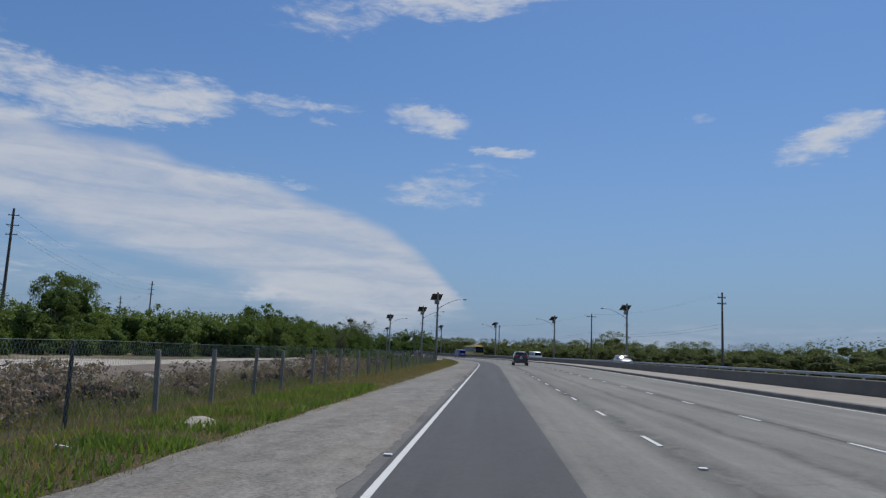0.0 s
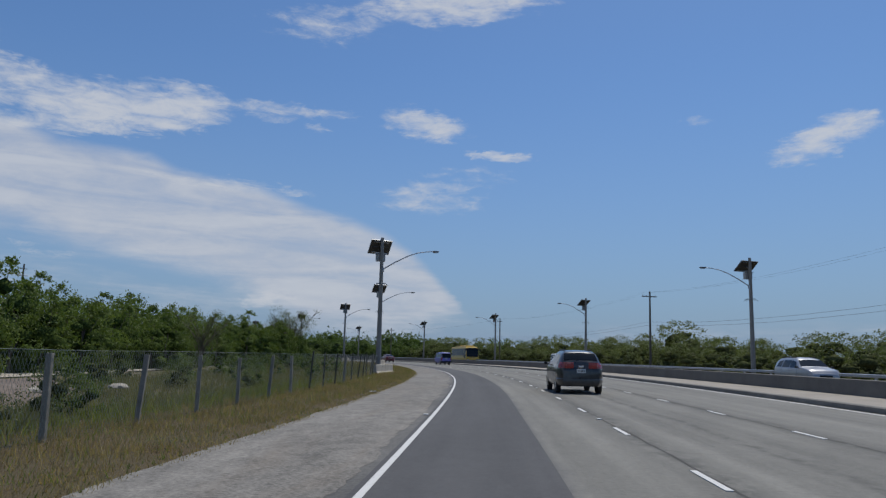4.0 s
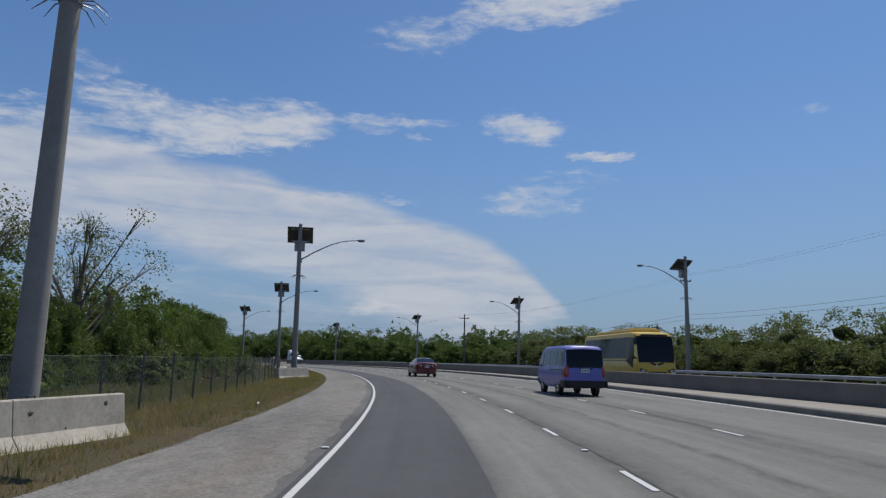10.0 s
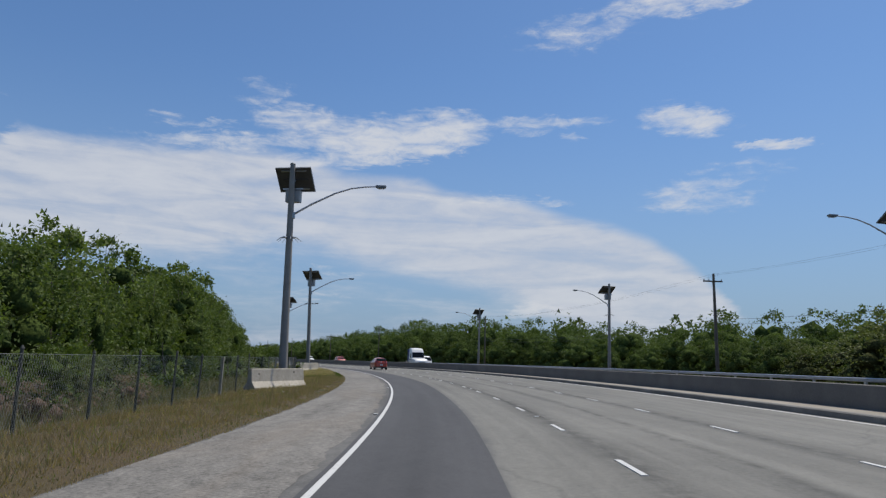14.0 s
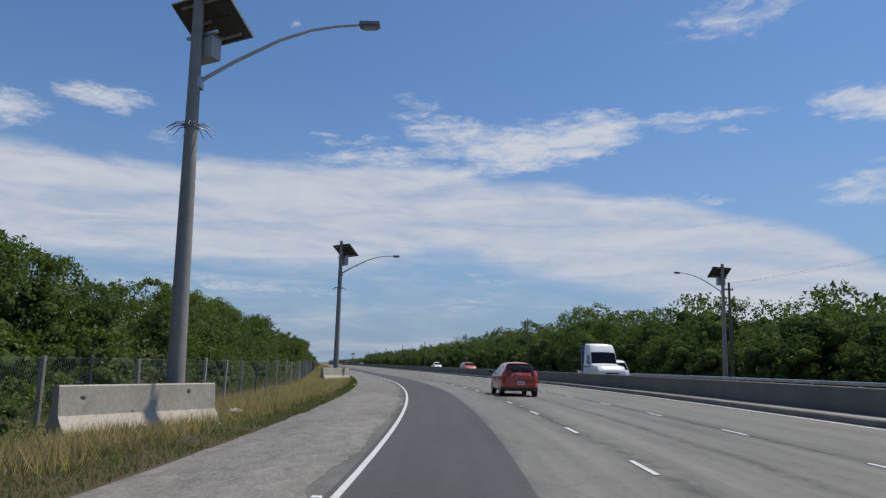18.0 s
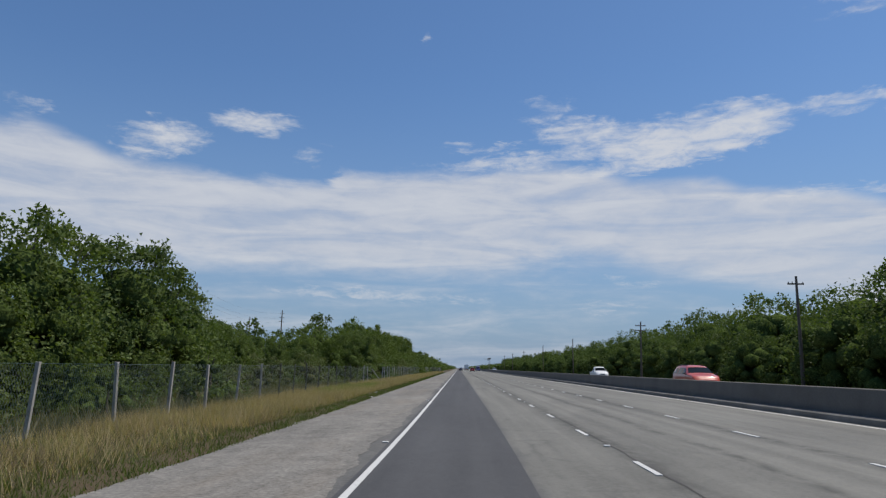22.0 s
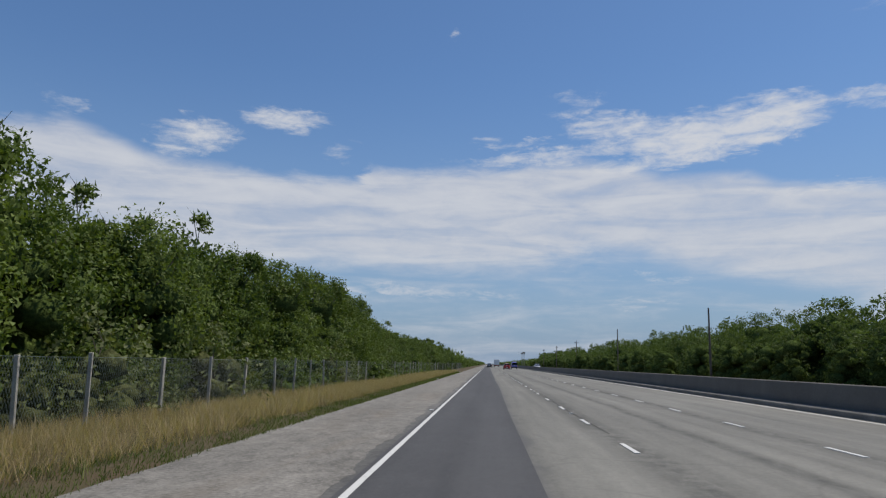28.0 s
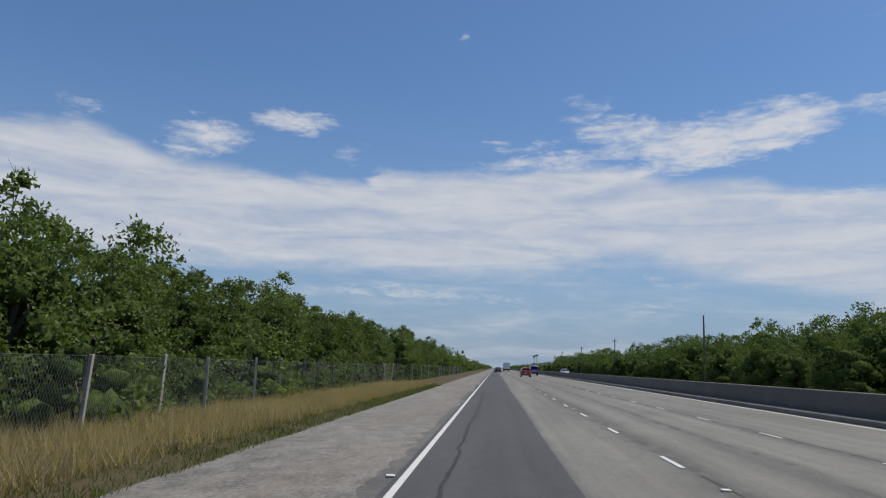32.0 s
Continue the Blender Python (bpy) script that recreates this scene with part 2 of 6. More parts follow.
def mottled(name, dark, light, rough=0.85, scale=1.2, fine=40.0, grain=0.35, relief=0.3, metal=0.0, spec=0.4):
    """A worn surface: broad stains and fine grain between two colours."""
    m, nt, b = material(name, rough, metal, spec)
    c = coords(nt)
    big, small = noise_node(nt, c, scale, 5.0, 0.6, 0.3), noise_node(nt, c, fine, 3.0, 0.7)
    f = math_node(nt, "MULTIPLY_ADD", small, grain, math_node(nt, "MULTIPLY", big, 1.0 - grain))
    nt.links.new(ramp(nt, f, ((0.30, dark), (0.70, light))), b.inputs["Base Color"])
    nt.links.new(ramp(nt, big, ((0.3, max(0.0, rough - 0.12)), (0.7, min(1.0, rough + 0.1)))), b.inputs["Roughness"])
    if relief:
        bump(nt, b, small, relief, 0.01)
    return m


def road_surface(name, dark, light, streaks=0.5, cracks=0.0, fine=55.0, rough=0.82, blotches=0.16, seams=(), chip=0.16, dirt=0.0, lap=None):
    """Asphalt or concrete in road coordinates: wheel streaks along the lane, patches, aggregate grain."""
    m, nt, b = material(name, rough, 0.0, 0.35)
    uv = coords(nt, "UV")
    along = noise_node(nt, mapped(nt, uv, (1.6, 0.035, 1)), 1.0, 4.0, 0.6)
    patch = noise_node(nt, mapped(nt, uv, (0.45, 0.12, 1)), 1.0, 6.0, 0.62, 0.5)
    grain = noise_node(nt, uv, fine, 3.0, 0.75)
    speck = noise_node(nt, uv, 13.0, 5.0, 0.7)
    blotch = noise_node(nt, mapped(nt, uv, (3.2, 1.7, 1)), 1.0, 6.0, 0.72, 0.4)
    f = math_node(nt, "MULTIPLY_ADD", along, streaks, math_node(nt, "MULTIPLY", patch, 1.0 - streaks))
    f = math_node(nt, "MULTIPLY_ADD", blotch, blotches, math_node(nt, "MULTIPLY", f, 0.62 - blotches))
    f = math_node(nt, "MULTIPLY_ADD", math_node(nt, "SUBTRACT", grain, 0.5), chip, math_node(nt, "ADD", 0.08, math_node(nt, "MULTIPLY_ADD", speck, 0.22, f)))
    col = ramp(nt, f, ((0.40, dark), (0.60, light)))
    if lap:
        # the resurfaced lane's tar runs out unevenly onto the older surface
        lx = nt.nodes.new("ShaderNodeSeparateXYZ")
        nt.links.new(uv, lx.inputs[0])
        run = math_node(nt, "MULTIPLY_ADD", noise_node(nt, mapped(nt, uv, (1.5, 0.5, 1), (0, 0, 0), (5, 2, 0)), 1.0, 5.0, 0.65), 0.7, lx.outputs[0])
        fade = ramp(nt, math_node(nt, "DIVIDE", math_node(nt, "SUBTRACT", run, lap), 0.5, clamp=True), ((0.10, 0.70), (0.80, 0.0)), True)
        col = mixed(nt, fade, col, (0.066, 0.066, 0.069))
    if seams:
        # oily rough strips along the lane joints
        sx = nt.nodes.new("ShaderNodeSeparateXYZ")
        nt.links.new(uv, sx.inputs[0])
        wander = math_node(nt, "MULTIPLY_ADD", noise_node(nt, mapped(nt, uv, (0.0, 0.25, 1)), 1.0, 4.0, 0.6), 0.7, sx.outputs[0])
        for l, wide in seams:
            d = math_node(nt, "ABSOLUTE", math_node(nt, "SUBTRACT", wander, l + 0.35))
            band = math_node(nt, "SUBTRACT", 1.0, math_node(nt, "DIVIDE", d, wide), clamp=True)
            band = math_node(nt, "MULTIPLY", band, ramp(nt, blotch, ((0.36, 0.05), (0.58, 0.85))))
            col = mixed(nt, band, col, tuple(0.55 * k for k in dark))
    if dirt:
        # brown silt washed onto the surface
        silt = ramp(nt, noise_node(nt, mapped(nt, uv, (0.55, 0.085, 1), (0, 0, 0), (3, 1, 0)), 1.0, 6.0, 0.65, 0.6), ((0.50, 0.0), (0.66, dirt)))
        col = mixed(nt, silt, col, (0.175, 0.135, 0.095))
    if cracks:
        v = nt.nodes.new("ShaderNodeTexVoronoi")
        v.feature = "DISTANCE_TO_EDGE"
        v.inputs["Scale"].default_value = 0.35
        bent = mixed(nt, 0.35, uv, noise_node(nt, uv, 1.1, 5.0, 0.6, 0.0, 1), "LINEAR_LIGHT")
        nt.links.new(bent, v.inputs["Vector"])
        line = ramp(nt, v.outputs["Distance"], ((0.0, 1.0), (0.018, 0.0)))
        gate = ramp(nt, noise_node(nt, mapped(nt, uv, (0.2, 0.06, 1)), 1.0, 2.0), ((0.5, 0.0), (0.62, cracks)))
        col = mixed(nt, math_node(nt, "MULTIPLY", line, gate), col, tuple(0.45 * k for k in dark))
    nt.links.new(col, b.inputs["Base Color"])
    bump(nt, b, math_node(nt, "MULTIPLY_ADD", grain, 0.7, math_node(nt, "MULTIPLY", speck, 0.5)), 0.35, 0.008)
    return m


def paint_material(name, colour, worn):
    m, nt, b = material(name, 0.6, 0.0, 0.4)
    c = coords(nt)
    w = noise_node(nt, c, 9.0, 6.0, 0.75)
    nt.links.new(mixed(nt, ramp(nt, w, ((0.56, 0.0), (0.72, worn))), colour, (0.16, 0.16, 0.155)), b.inputs["Base Color"])
    return m


def leaf_material(name, dark, light, thin=0.30):
    m, nt, b = material(name, 0.6, 0.0, 0.18)
    g = nt.nodes.new("ShaderNodeNewGeometry")
    o = nt.nodes.new("ShaderNodeObjectInfo")
    tuft = ramp(nt, noise_node(nt, coords(nt), 0.9, 3.0, 0.6), ((0.34, 0.0), (0.66, 1.0)))
    f = math_node(nt, "MULTIPLY_ADD", g.outputs["Random Per Island"], 0.36, math_node(nt, "MULTIPLY", o.outputs["Random"], 0.30))
    f = math_node(nt, "MULTIPLY_ADD", tuft, 0.34, f)
    col = ramp(nt, f, ((0.0, dark), (0.55, tuple(0.5 * (a + c) for a, c in zip(dark, light))), (1.0, light)))
    nt.links.new(col, b.inputs["Base Color"])
    t = nt.nodes.new("ShaderNodeBsdfTranslucent")
    nt.links.new(mixed(nt, 1.0, col, (1.2, 1.3, 0.6), "MULTIPLY"), t.inputs[0])
    mix = nt.nodes.new("ShaderNodeMixShader")
    mix.inputs[0].default_value = thin
    nt.links.new(b.outputs[0], mix.inputs[1]), nt.links.new(t.outputs[0], mix.inputs[2])
    nt.links.new(mix.outputs[0], nt.nodes["Material Output"].inputs[0])
    return m


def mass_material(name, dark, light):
    """Inside of a crown: shade painted as leaf-sized light and dark, rough all over."""
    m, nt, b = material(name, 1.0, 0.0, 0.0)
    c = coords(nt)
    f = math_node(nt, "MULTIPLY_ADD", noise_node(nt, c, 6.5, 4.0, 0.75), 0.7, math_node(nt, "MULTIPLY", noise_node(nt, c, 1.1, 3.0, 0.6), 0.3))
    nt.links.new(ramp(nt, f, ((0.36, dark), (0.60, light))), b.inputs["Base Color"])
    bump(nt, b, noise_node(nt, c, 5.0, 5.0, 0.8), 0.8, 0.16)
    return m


def glossy(name, colour, rough=0.3, metal=0.0, coat=0.0, spec=0.5):
    m, nt, b = material(name, rough, metal, spec)
    c = coords(nt)
    dust = noise_node(nt, c, 2.2, 5.0, 0.65)
    nt.links.new(mixed(nt, ramp(nt, dust, ((0.45, 0.0), (0.8, 0.16))), colour, (0.30, 0.27, 0.23)), b.inputs["Base Color"])
    nt.links.new(ramp(nt, dust, ((0.35, rough), (0.8, min(1.0, rough + 0.25)))), b.inputs["Roughness"])
    b.inputs["Coat Weight"].default_value, b.inputs["Coat Roughness"].default_value = coat, 0.06
    return m


ASPHALT_NEW = road_surface("new_asphalt", (0.043, 0.043, 0.045), (0.079, 0.079, 0.082), 0.6)
ASPHALT_OLD = road_surface("old_asphalt", (0.093, 0.091, 0.081), (0.204, 0.200, 0.178), 0.62, 0.3, blotches=0.14, chip=0.24, seams=((3.85, 0.55), (7.3, 0.40), (5.5, 0.25)), lap=2.2)
SHOULDER = road_surface("shoulder_chip_seal", (0.085, 0.081, 0.073), (0.245, 0.233, 0.210), 0.2, 0.0, 19.0, 0.92, blotches=0.34, chip=0.42, dirt=0.28)
RAGGED = road_surface("broken_asphalt_edge", (0.055, 0.055, 0.054), (0.17, 0.165, 0.155), 0.2, 0.0, 30.0, 0.92)
LINE_WHITE = paint_material("road_paint", (0.53, 0.53, 0.51), 0.75)
DASH_WHITE = paint_material("worn_road_paint", (0.54, 0.54, 0.52), 0.9)
KERB = mottled("kerb_concrete", (0.10, 0.095, 0.085), (0.26, 0.25, 0.23), 0.9, 0.8, 30.0)
MEDIAN = mottled("median_paving", (0.19, 0.170, 0.140), (0.34, 0.312, 0.268), 0.92, 0.5, 24.0)
WALL = mottled("barrier_concrete", (0.092, 0.088, 0.080), (0.185, 0.178, 0.162), 0.9, 0.6, 18.0)
# slightly browner tone for the wall past chainage 296
WALL_DARK = mottled("grey_brown_concrete", (0.092, 0.086, 0.075), (0.182, 0.172, 0.152), 0.9, 0.6, 18.0)
MEDIAN_DARK = mottled("gritty_median", (0.055, 0.048, 0.040), (0.20, 0.185, 0.16), 0.95, 0.9, 24.0)
JERSEY = mottled("pale_concrete", (0.27, 0.242, 0.195), (0.53, 0.485, 0.405), 0.92, 1.7, 14.0, 0.45)
CHIPPED = mottled("broken_concrete", (0.075, 0.066, 0.054), (0.17, 0.15, 0.125), 0.95, 6.0, 40.0)
STEEL = mottled("galvanised_steel", (0.36, 0.37, 0.38), (0.55, 0.56, 0.57), 0.45, 2.0, 60.0, 0.3, 0.05, 0.75)
POLE_GREY = mottled("pole_concrete", (0.19, 0.178, 0.158), (0.34, 0.322, 0.292), 0.75, 1.5, 30.0, 0.4, 0.15)
LAMP_GREY = mottled("lamp_casing", (0.16, 0.17, 0.18), (0.27, 0.28, 0.29), 0.5, 2.0, 60.0, 0.3, 0.0, 0.4)
BOX_GREY = mottled("box_paint", (0.30, 0.30, 0.29), (0.42, 0.42, 0.41), 0.55, 3.0, 50.0, 0.3, 0.0)
PANEL_BACK = mottled("panel_back", (0.05, 0.046, 0.040), (0.11, 0.10, 0.085), 0.7, 3.0, 50.0, 0.3, 0.0)
PANEL_FRONT = glossy("panel_glass", (0.012, 0.016, 0.035), 0.12, 0.0, 0.6)
TIMBER = mottled("weathered_timber", (0.075, 0.062, 0.050), (0.17, 0.148, 0.122), 0.9, 1.6, 40.0)
# concrete post tone between the pale and the dark ones
POST_MID = mottled("fence_post_mid", (0.150, 0.138, 0.115), (0.34, 0.32, 0.275), 0.9, 2.0, 35.0)
POST_PALE = mottled("fence_post_concrete", (0.24, 0.225, 0.195), (0.48, 0.46, 0.415), 0.9, 2.0, 35.0)
POST_DARK = mottled("fence_post_painted", (0.030, 0.035, 0.032), (0.085, 0.085, 0.075), 0.7, 3.0, 40.0)
WIRE = mottled("cable", (0.035, 0.035, 0.035), (0.07, 0.07, 0.07), 0.6, 1.0, 20.0, 0.3, 0.0)

# ---- the road's line ----
HEAD_S, HEAD_A = (-400, 76, 100, 133.3, 190.6, 278, 322, 338, 4000), (-4.1, -4.1, -1.7, 4.95, 16.6, 34.0, 42.4, 43.7, 43.7)
RS = np.arange(-160.0, 3000.0, 1.0)
_h = np.radians(np.interp(RS, HEAD_S, HEAD_A))
RH = np.convolve(np.pad(_h, 10, mode="edge"), np.ones(21) / 21, "valid")
RX = np.concatenate([[0], np.cumsum((-np.sin(RH[1:]) - np.sin(RH[:-1])) / 2)])
RY = np.concatenate([[0], np.cumsum((np.cos(RH[1:]) + np.cos(RH[:-1])) / 2)])
RX -= RX[160]
RY -= RY[160]


def heading(s):
    return float(np.interp(s, RS, RH))


def at(s, l, z=0.0):
    """The place at chainage s, l metres to the right of the left edge line."""
    h = heading(s)
    return Vector((float(np.interp(s, RS, RX)) + l * math.cos(h), float(np.interp(s, RS, RY)) + l * math.sin(h), z))


def stand(s, l, z=0.0, turn=0.0):
    """A pose at that place whose y axis runs along the road."""
    p = at(s, l, z)
    return pose(p.x, p.y, p.z, 0, 0, math.degrees(heading(s)) + turn)


# ---- mesh helpers ----


def smooth_by_angle(me, angle=35.0):
    bm = bmesh.new()
    bm.from_mesh(me)
    for f in bm.faces:
        f.smooth = True
    for e in bm.edges:
        if len(e.link_faces) == 2 and e.calc_face_angle(0) > radians(angle):
            e.smooth = False
    bm.to_mesh(me)
    bm.free()


def part(name, bm, mat, parent=None, label="", smooth=False):
    """Links a bmesh as one mesh object, under a thing or a part."""
    me = bpy.data.meshes.new(name)
    bm.to_mesh(me)
    bm.free()
    for m in mat if isinstance(mat, (list, tuple)) else (mat,):
        me.materials.append(m)
    if smooth:
        smooth_by_angle(me)
    ob = new(name, me)
    ob.parent = parent
    if label:
        ob["label"] = label
    return ob


def again(ob, parent, m, name=None):
    """One more part on the same mesh."""
    o = new(name or ob.name.split(".")[0], ob.data)
    o.parent, o.matrix_basis = parent, m
    return o


def thing(name, m, label, category, group="", kind=""):
    e = new(name)
    e.matrix_basis = m
    return tagged(e, label, category, group, kind)


def box(bm, lo, hi, bevel=0.0, m=None):
    r = bmesh.ops.create_cube(bm, size=1.0)["verts"]
    for v in r:
        v.co = Vector([(a + b) / 2 + c * (b - a) for a, b, c in zip(lo, hi, v.co)])
    if bevel:
        es = list({e for v in r for e in v.link_edges})
        g = bmesh.ops.bevel(bm, geom=es, offset=bevel, segments=2, affect="EDGES", profile=0.6)
        r = list({v for f in g["faces"] for v in f.verts} | {v for v in r if v.is_valid})
    if m is not None:
        bmesh.ops.transform(bm, matrix=m, verts=r)
    return r


def tube(bm, path, radii, sides=8, cap=True):
    """A tapered round bar through the points of path."""
    rings = []
    n = len(path)
    for i, p in enumerate(path):
        p = Vector(p)
        d = (Vector(path[min(i + 1, n - 1)]) - Vector(path[max(i - 1, 0)])).normalized()
        side = d.cross(Vector((0, 0, 1)) if abs(d.z) < 0.9 else Vector((0, 1, 0))).normalized()
        up = side.cross(d)
        r = radii[i] if isinstance(radii, (list, tuple)) else radii
        rings.append([bm.verts.new(p + side * (r * math.cos(2 * math.pi * k / sides)) + up * (r * math.sin(2 * math.pi * k / sides))) for k in range(sides)])
    for a, b in zip(rings, rings[1:]):
        for k in range(sides):
            bm.faces.new((a[k], a[(k + 1) % sides], b[(k + 1) % sides], b[k]))
    if cap:
        bm.faces.new(rings[0][::-1])
        bm.faces.new(rings[-1])
    return rings


def stations(s0, s1, near=2.0):
    """Steps along the road, fine on the filmed stretch and coarse far off."""
    out, s = [], s0
    while s < s1:
        out.append(s)
        s += near if -60 < s < 620 else (8.0 if s < 900 else 40.0)
    return out + [s1]


def sweep(name, profile, s0, s1, mat, label, category, wobble=None, closed=False, near=2.0, parent=None):
    """A strip or solid with a profile of (l, z) drawn along the road; UV in metres across and along."""
    bm = bmesh.new()
    uv = bm.loops.layers.uv.new("road")
    st = stations(s0, s1, near)
    rows = []
    for s in st:
        rows.append([bm.verts.new(at(s, l + (wobble(s, k) if wobble else 0.0), z)) for k, (l, z) in enumerate(profile)])
    run = [0.0]
    for (l0, z0), (l1, z1) in zip(profile, profile[1:] + profile[:1]):
        run.append(run[-1] + math.hypot(l1 - l0, z1 - z0))
    n = len(profile)
    for i in range(len(st) - 1):
        for k in range(n if closed else n - 1):
            k2 = (k + 1) % n
            f = bm.faces.new((rows[i][k], rows[i][k2], rows[i + 1][k2], rows[i + 1][k]))
            u0, u1 = profile[0][0] + run[k], profile[0][0] + run[k + 1]
            for lp, c in zip(f.loops, ((u0, st[i]), (u1, st[i]), (u1, st[i + 1]), (u0, st[i + 1]))):
                lp[uv].uv = c
    if closed:
        bm.faces.new(rows[0])
        bm.faces.new(rows[-1][::-1])
    bmesh.ops.recalc_face_normals(bm, faces=bm.faces[:]) if closed else None
    ob = part(name, bm, mat, parent)
    return tagged(ob, label, category, kind="" if parent else "structure")

# ---- ground, carriageways, median ----
S0, S1 = -120.0, 2600.0
DASH1, DASH2, EDGE_R, KERB_L, WALL_L, RAIL_L = 3.74, 7.3, 11.4, 11.7, 12.05, 24.7


def wall_line(s):
    """The barrier wall comes closer to the kerb along the curve."""
    return float(np.interp(s, (60, 143, 213, 275, 320), (15.5, 14.6, 13.2, 12.6, 12.05)))


def kerb_shift(s):
    """How far the kerb stands out from its line on the first stretch."""
    return float(np.interp(s, (60, 140, 215, 300), (0.6, 0.35, 0.3, 0.0)))



def ground_sheet():
    """One sheet to the horizon, a little below the road, with low uneven soil."""
    bm = bmesh.new()
    ext = [-2600, -1500, -900, -500, -300, -200, -140] + list(range(-100, 101, 8)) + [140, 200, 300, 500, 900, 1500, 2600]
    xs = [v - 60 for v in ext]
    ys = [v * 1.0 + 280 for v in [-3000, -1800, -1000, -600] + list(range(-400, 401, 10)) + [600, 1000, 1800, 3200]]
    grid = [[bm.verts.new((x, y, -0.42 + 0.12 * noise.noise((x * 0.06, y * 0.06, 0)))) for x in xs] for y in ys]
    for a, b in zip(grid, grid[1:]):
        for i in range(len(xs) - 1):
            bm.faces.new((a[i], a[i + 1], b[i + 1], b[i]))
    return tagged(part("ground", bm, SOIL), "flat scrubland soil with dry grass and bare pale earth", "ground", kind="structure")


def soil_material():
    m, nt, b = material("soil", 0.95, 0.0, 0.2)
    c = coords(nt)
    big, mid, fine = noise_node(nt, c, 0.035, 5.0, 0.6), noise_node(nt, c, 0.5, 6.0, 0.65), noise_node(nt, c, 9.0, 4.0, 0.7)
    col = mixed(nt, ramp(nt, mid, ((0.40, 0.0), (0.62, 1.0))), (0.13, 0.105, 0.07), (0.075, 0.085, 0.03))
    col = mixed(nt, ramp(nt, big, ((0.52, 0.0), (0.62, 0.8))), col, (0.30, 0.255, 0.19))
    nt.links.new(mixed(nt, math_node(nt, "MULTIPLY", fine, 0.5), col, (0.06, 0.05, 0.035)), b.inputs["Base Color"])
    bump(nt, b, math_node(nt, "MULTIPLY_ADD", mid, 0.6, fine), 0.6, 0.08)
    return m


def verge_material():
    """Dry soil with thin grass, greener towards the shoulder."""
    m, nt, b = material("verge_soil", 0.95, 0.0, 0.2)
    c = coords(nt)
    mid, fine = noise_node(nt, c, 0.8, 6.0, 0.65), noise_node(nt, c, 14.0, 4.0, 0.7)
    col = mixed(nt, ramp(nt, mid, ((0.38, 0.0), (0.64, 1.0))), (0.088, 0.064, 0.038), (0.070, 0.062, 0.030))
    nt.links.new(mixed(nt, math_node(nt, "MULTIPLY", fine, 0.55), col, (0.06, 0.048, 0.028)), b.inputs["Base Color"])
    bump(nt, b, fine, 0.7, 0.05)
    return m


SOIL, VERGE = soil_material(), verge_material()
ground_sheet()


def wider(s):
    """The shoulder is a little wider on both straights."""
    return float(np.interp(s, (50, 110, 150, 200, 235, 270, 300), (0.16, 0.14, 0.0, 0.0, -0.06, 0.0, 0.2)))


def ragged(amount, scale=0.7, seed=0.0):
    return lambda s, k: amount * (noise.noise((s * scale, k * 9.1 + seed, 2.0)) + 0.5 * noise.noise((s * scale * 3.1, k * 5.3 + seed, 7.0)))


def shoulder_edge(s, k):
    """Bitten towards the lane, gently uneven towards the grass."""
    if k == 1:
        return 0.0
    if k == 0:
        return ragged(0.10, 0.45)(s, 0) + ragged(0.02, 1.3, 4.0)(s, 0) - wider(s)
    return max(-0.42, ragged(0.15, 0.30)(s, 2) + ragged(0.08, 1.4, 4.0)(s, 2) + ragged(0.05, 4.2, 6.0)(s, 2))


sweep("road_base", [(-2.6, -0.5), (-2.6, -0.03), (KERB_L + 0.05, -0.03), (KERB_L + 0.05, -0.5)], S0, S1, ASPHALT_OLD, "dark asphalt road base", "road",
      wobble=lambda s, k: kerb_shift(s) if k > 1 else 0.0)
sweep("road", [(2.02, 0.0), (6.5, 0.0), (KERB_L, 0.0)], S0, S1, ASPHALT_OLD, "grey worn asphalt carriageway with wheel-polished lanes", "road",
      wobble=lambda s, k: (0.10 * noise.noise((s * 0.05, 3.0, 0)) if k == 0 else kerb_shift(s) if k == 2 else 0.0))
sweep("road_lane", [(-0.12, 0.003), (1.0, 0.003), (2.03, 0.003)], S0, S1, ASPHALT_NEW, "darker resurfaced asphalt lane beside the edge line", "road",
      wobble=lambda s, k: (0.10 * noise.noise((s * 0.05, 3.0, 0)) if k == 2 else 0.0))
sweep("shoulder_edge", [(-0.75, -0.012), (-0.10, -0.001)], S0, S1, RAGGED, "broken dark asphalt strip between edge line and shoulder", "road")
sweep("shoulder", [(-2.55, -0.02), (-1.4, 0.0), (-0.30, 0.0)], S0, S1, SHOULDER, "pale grey chip-seal hard shoulder", "road shoulder",
      wobble=shoulder_edge, near=0.16)
sweep("verge", [(-9.5, -0.40), (-6.4, -0.12), (-4.6, 0.0), (-3.2, 0.02), (-2.45, -0.05)], S0, S1, VERGE, "dry grassy roadside verge", "verge",
      wobble=lambda s, k: ragged(0.25, 0.3, 5.0)(s, k) if 0 < k < 4 else -wider(s) if k == 4 else 0.0)
sweep("edge_line", [(-0.044, 0.007), (0.044, 0.007)], S0, S1, LINE_WHITE, "solid white painted edge line", "road marking")
sweep("edge_line", [(EDGE_R - 0.07, 0.004), (EDGE_R + 0.07, 0.004)], S0, S1, DASH_WHITE, "worn white painted edge line beside the kerb", "road marking", wobble=lambda s, k: kerb_shift(s))
sweep("kerb", [(KERB_L, -0.1), (KERB_L, 0.15), (KERB_L + 0.03, 0.18), (KERB_L + 0.2, 0.185), (KERB_L + 0.2, -0.1)], S0, S1, KERB, "stained dark concrete kerb along the median", "kerb", wobble=lambda s, k: kerb_shift(s))
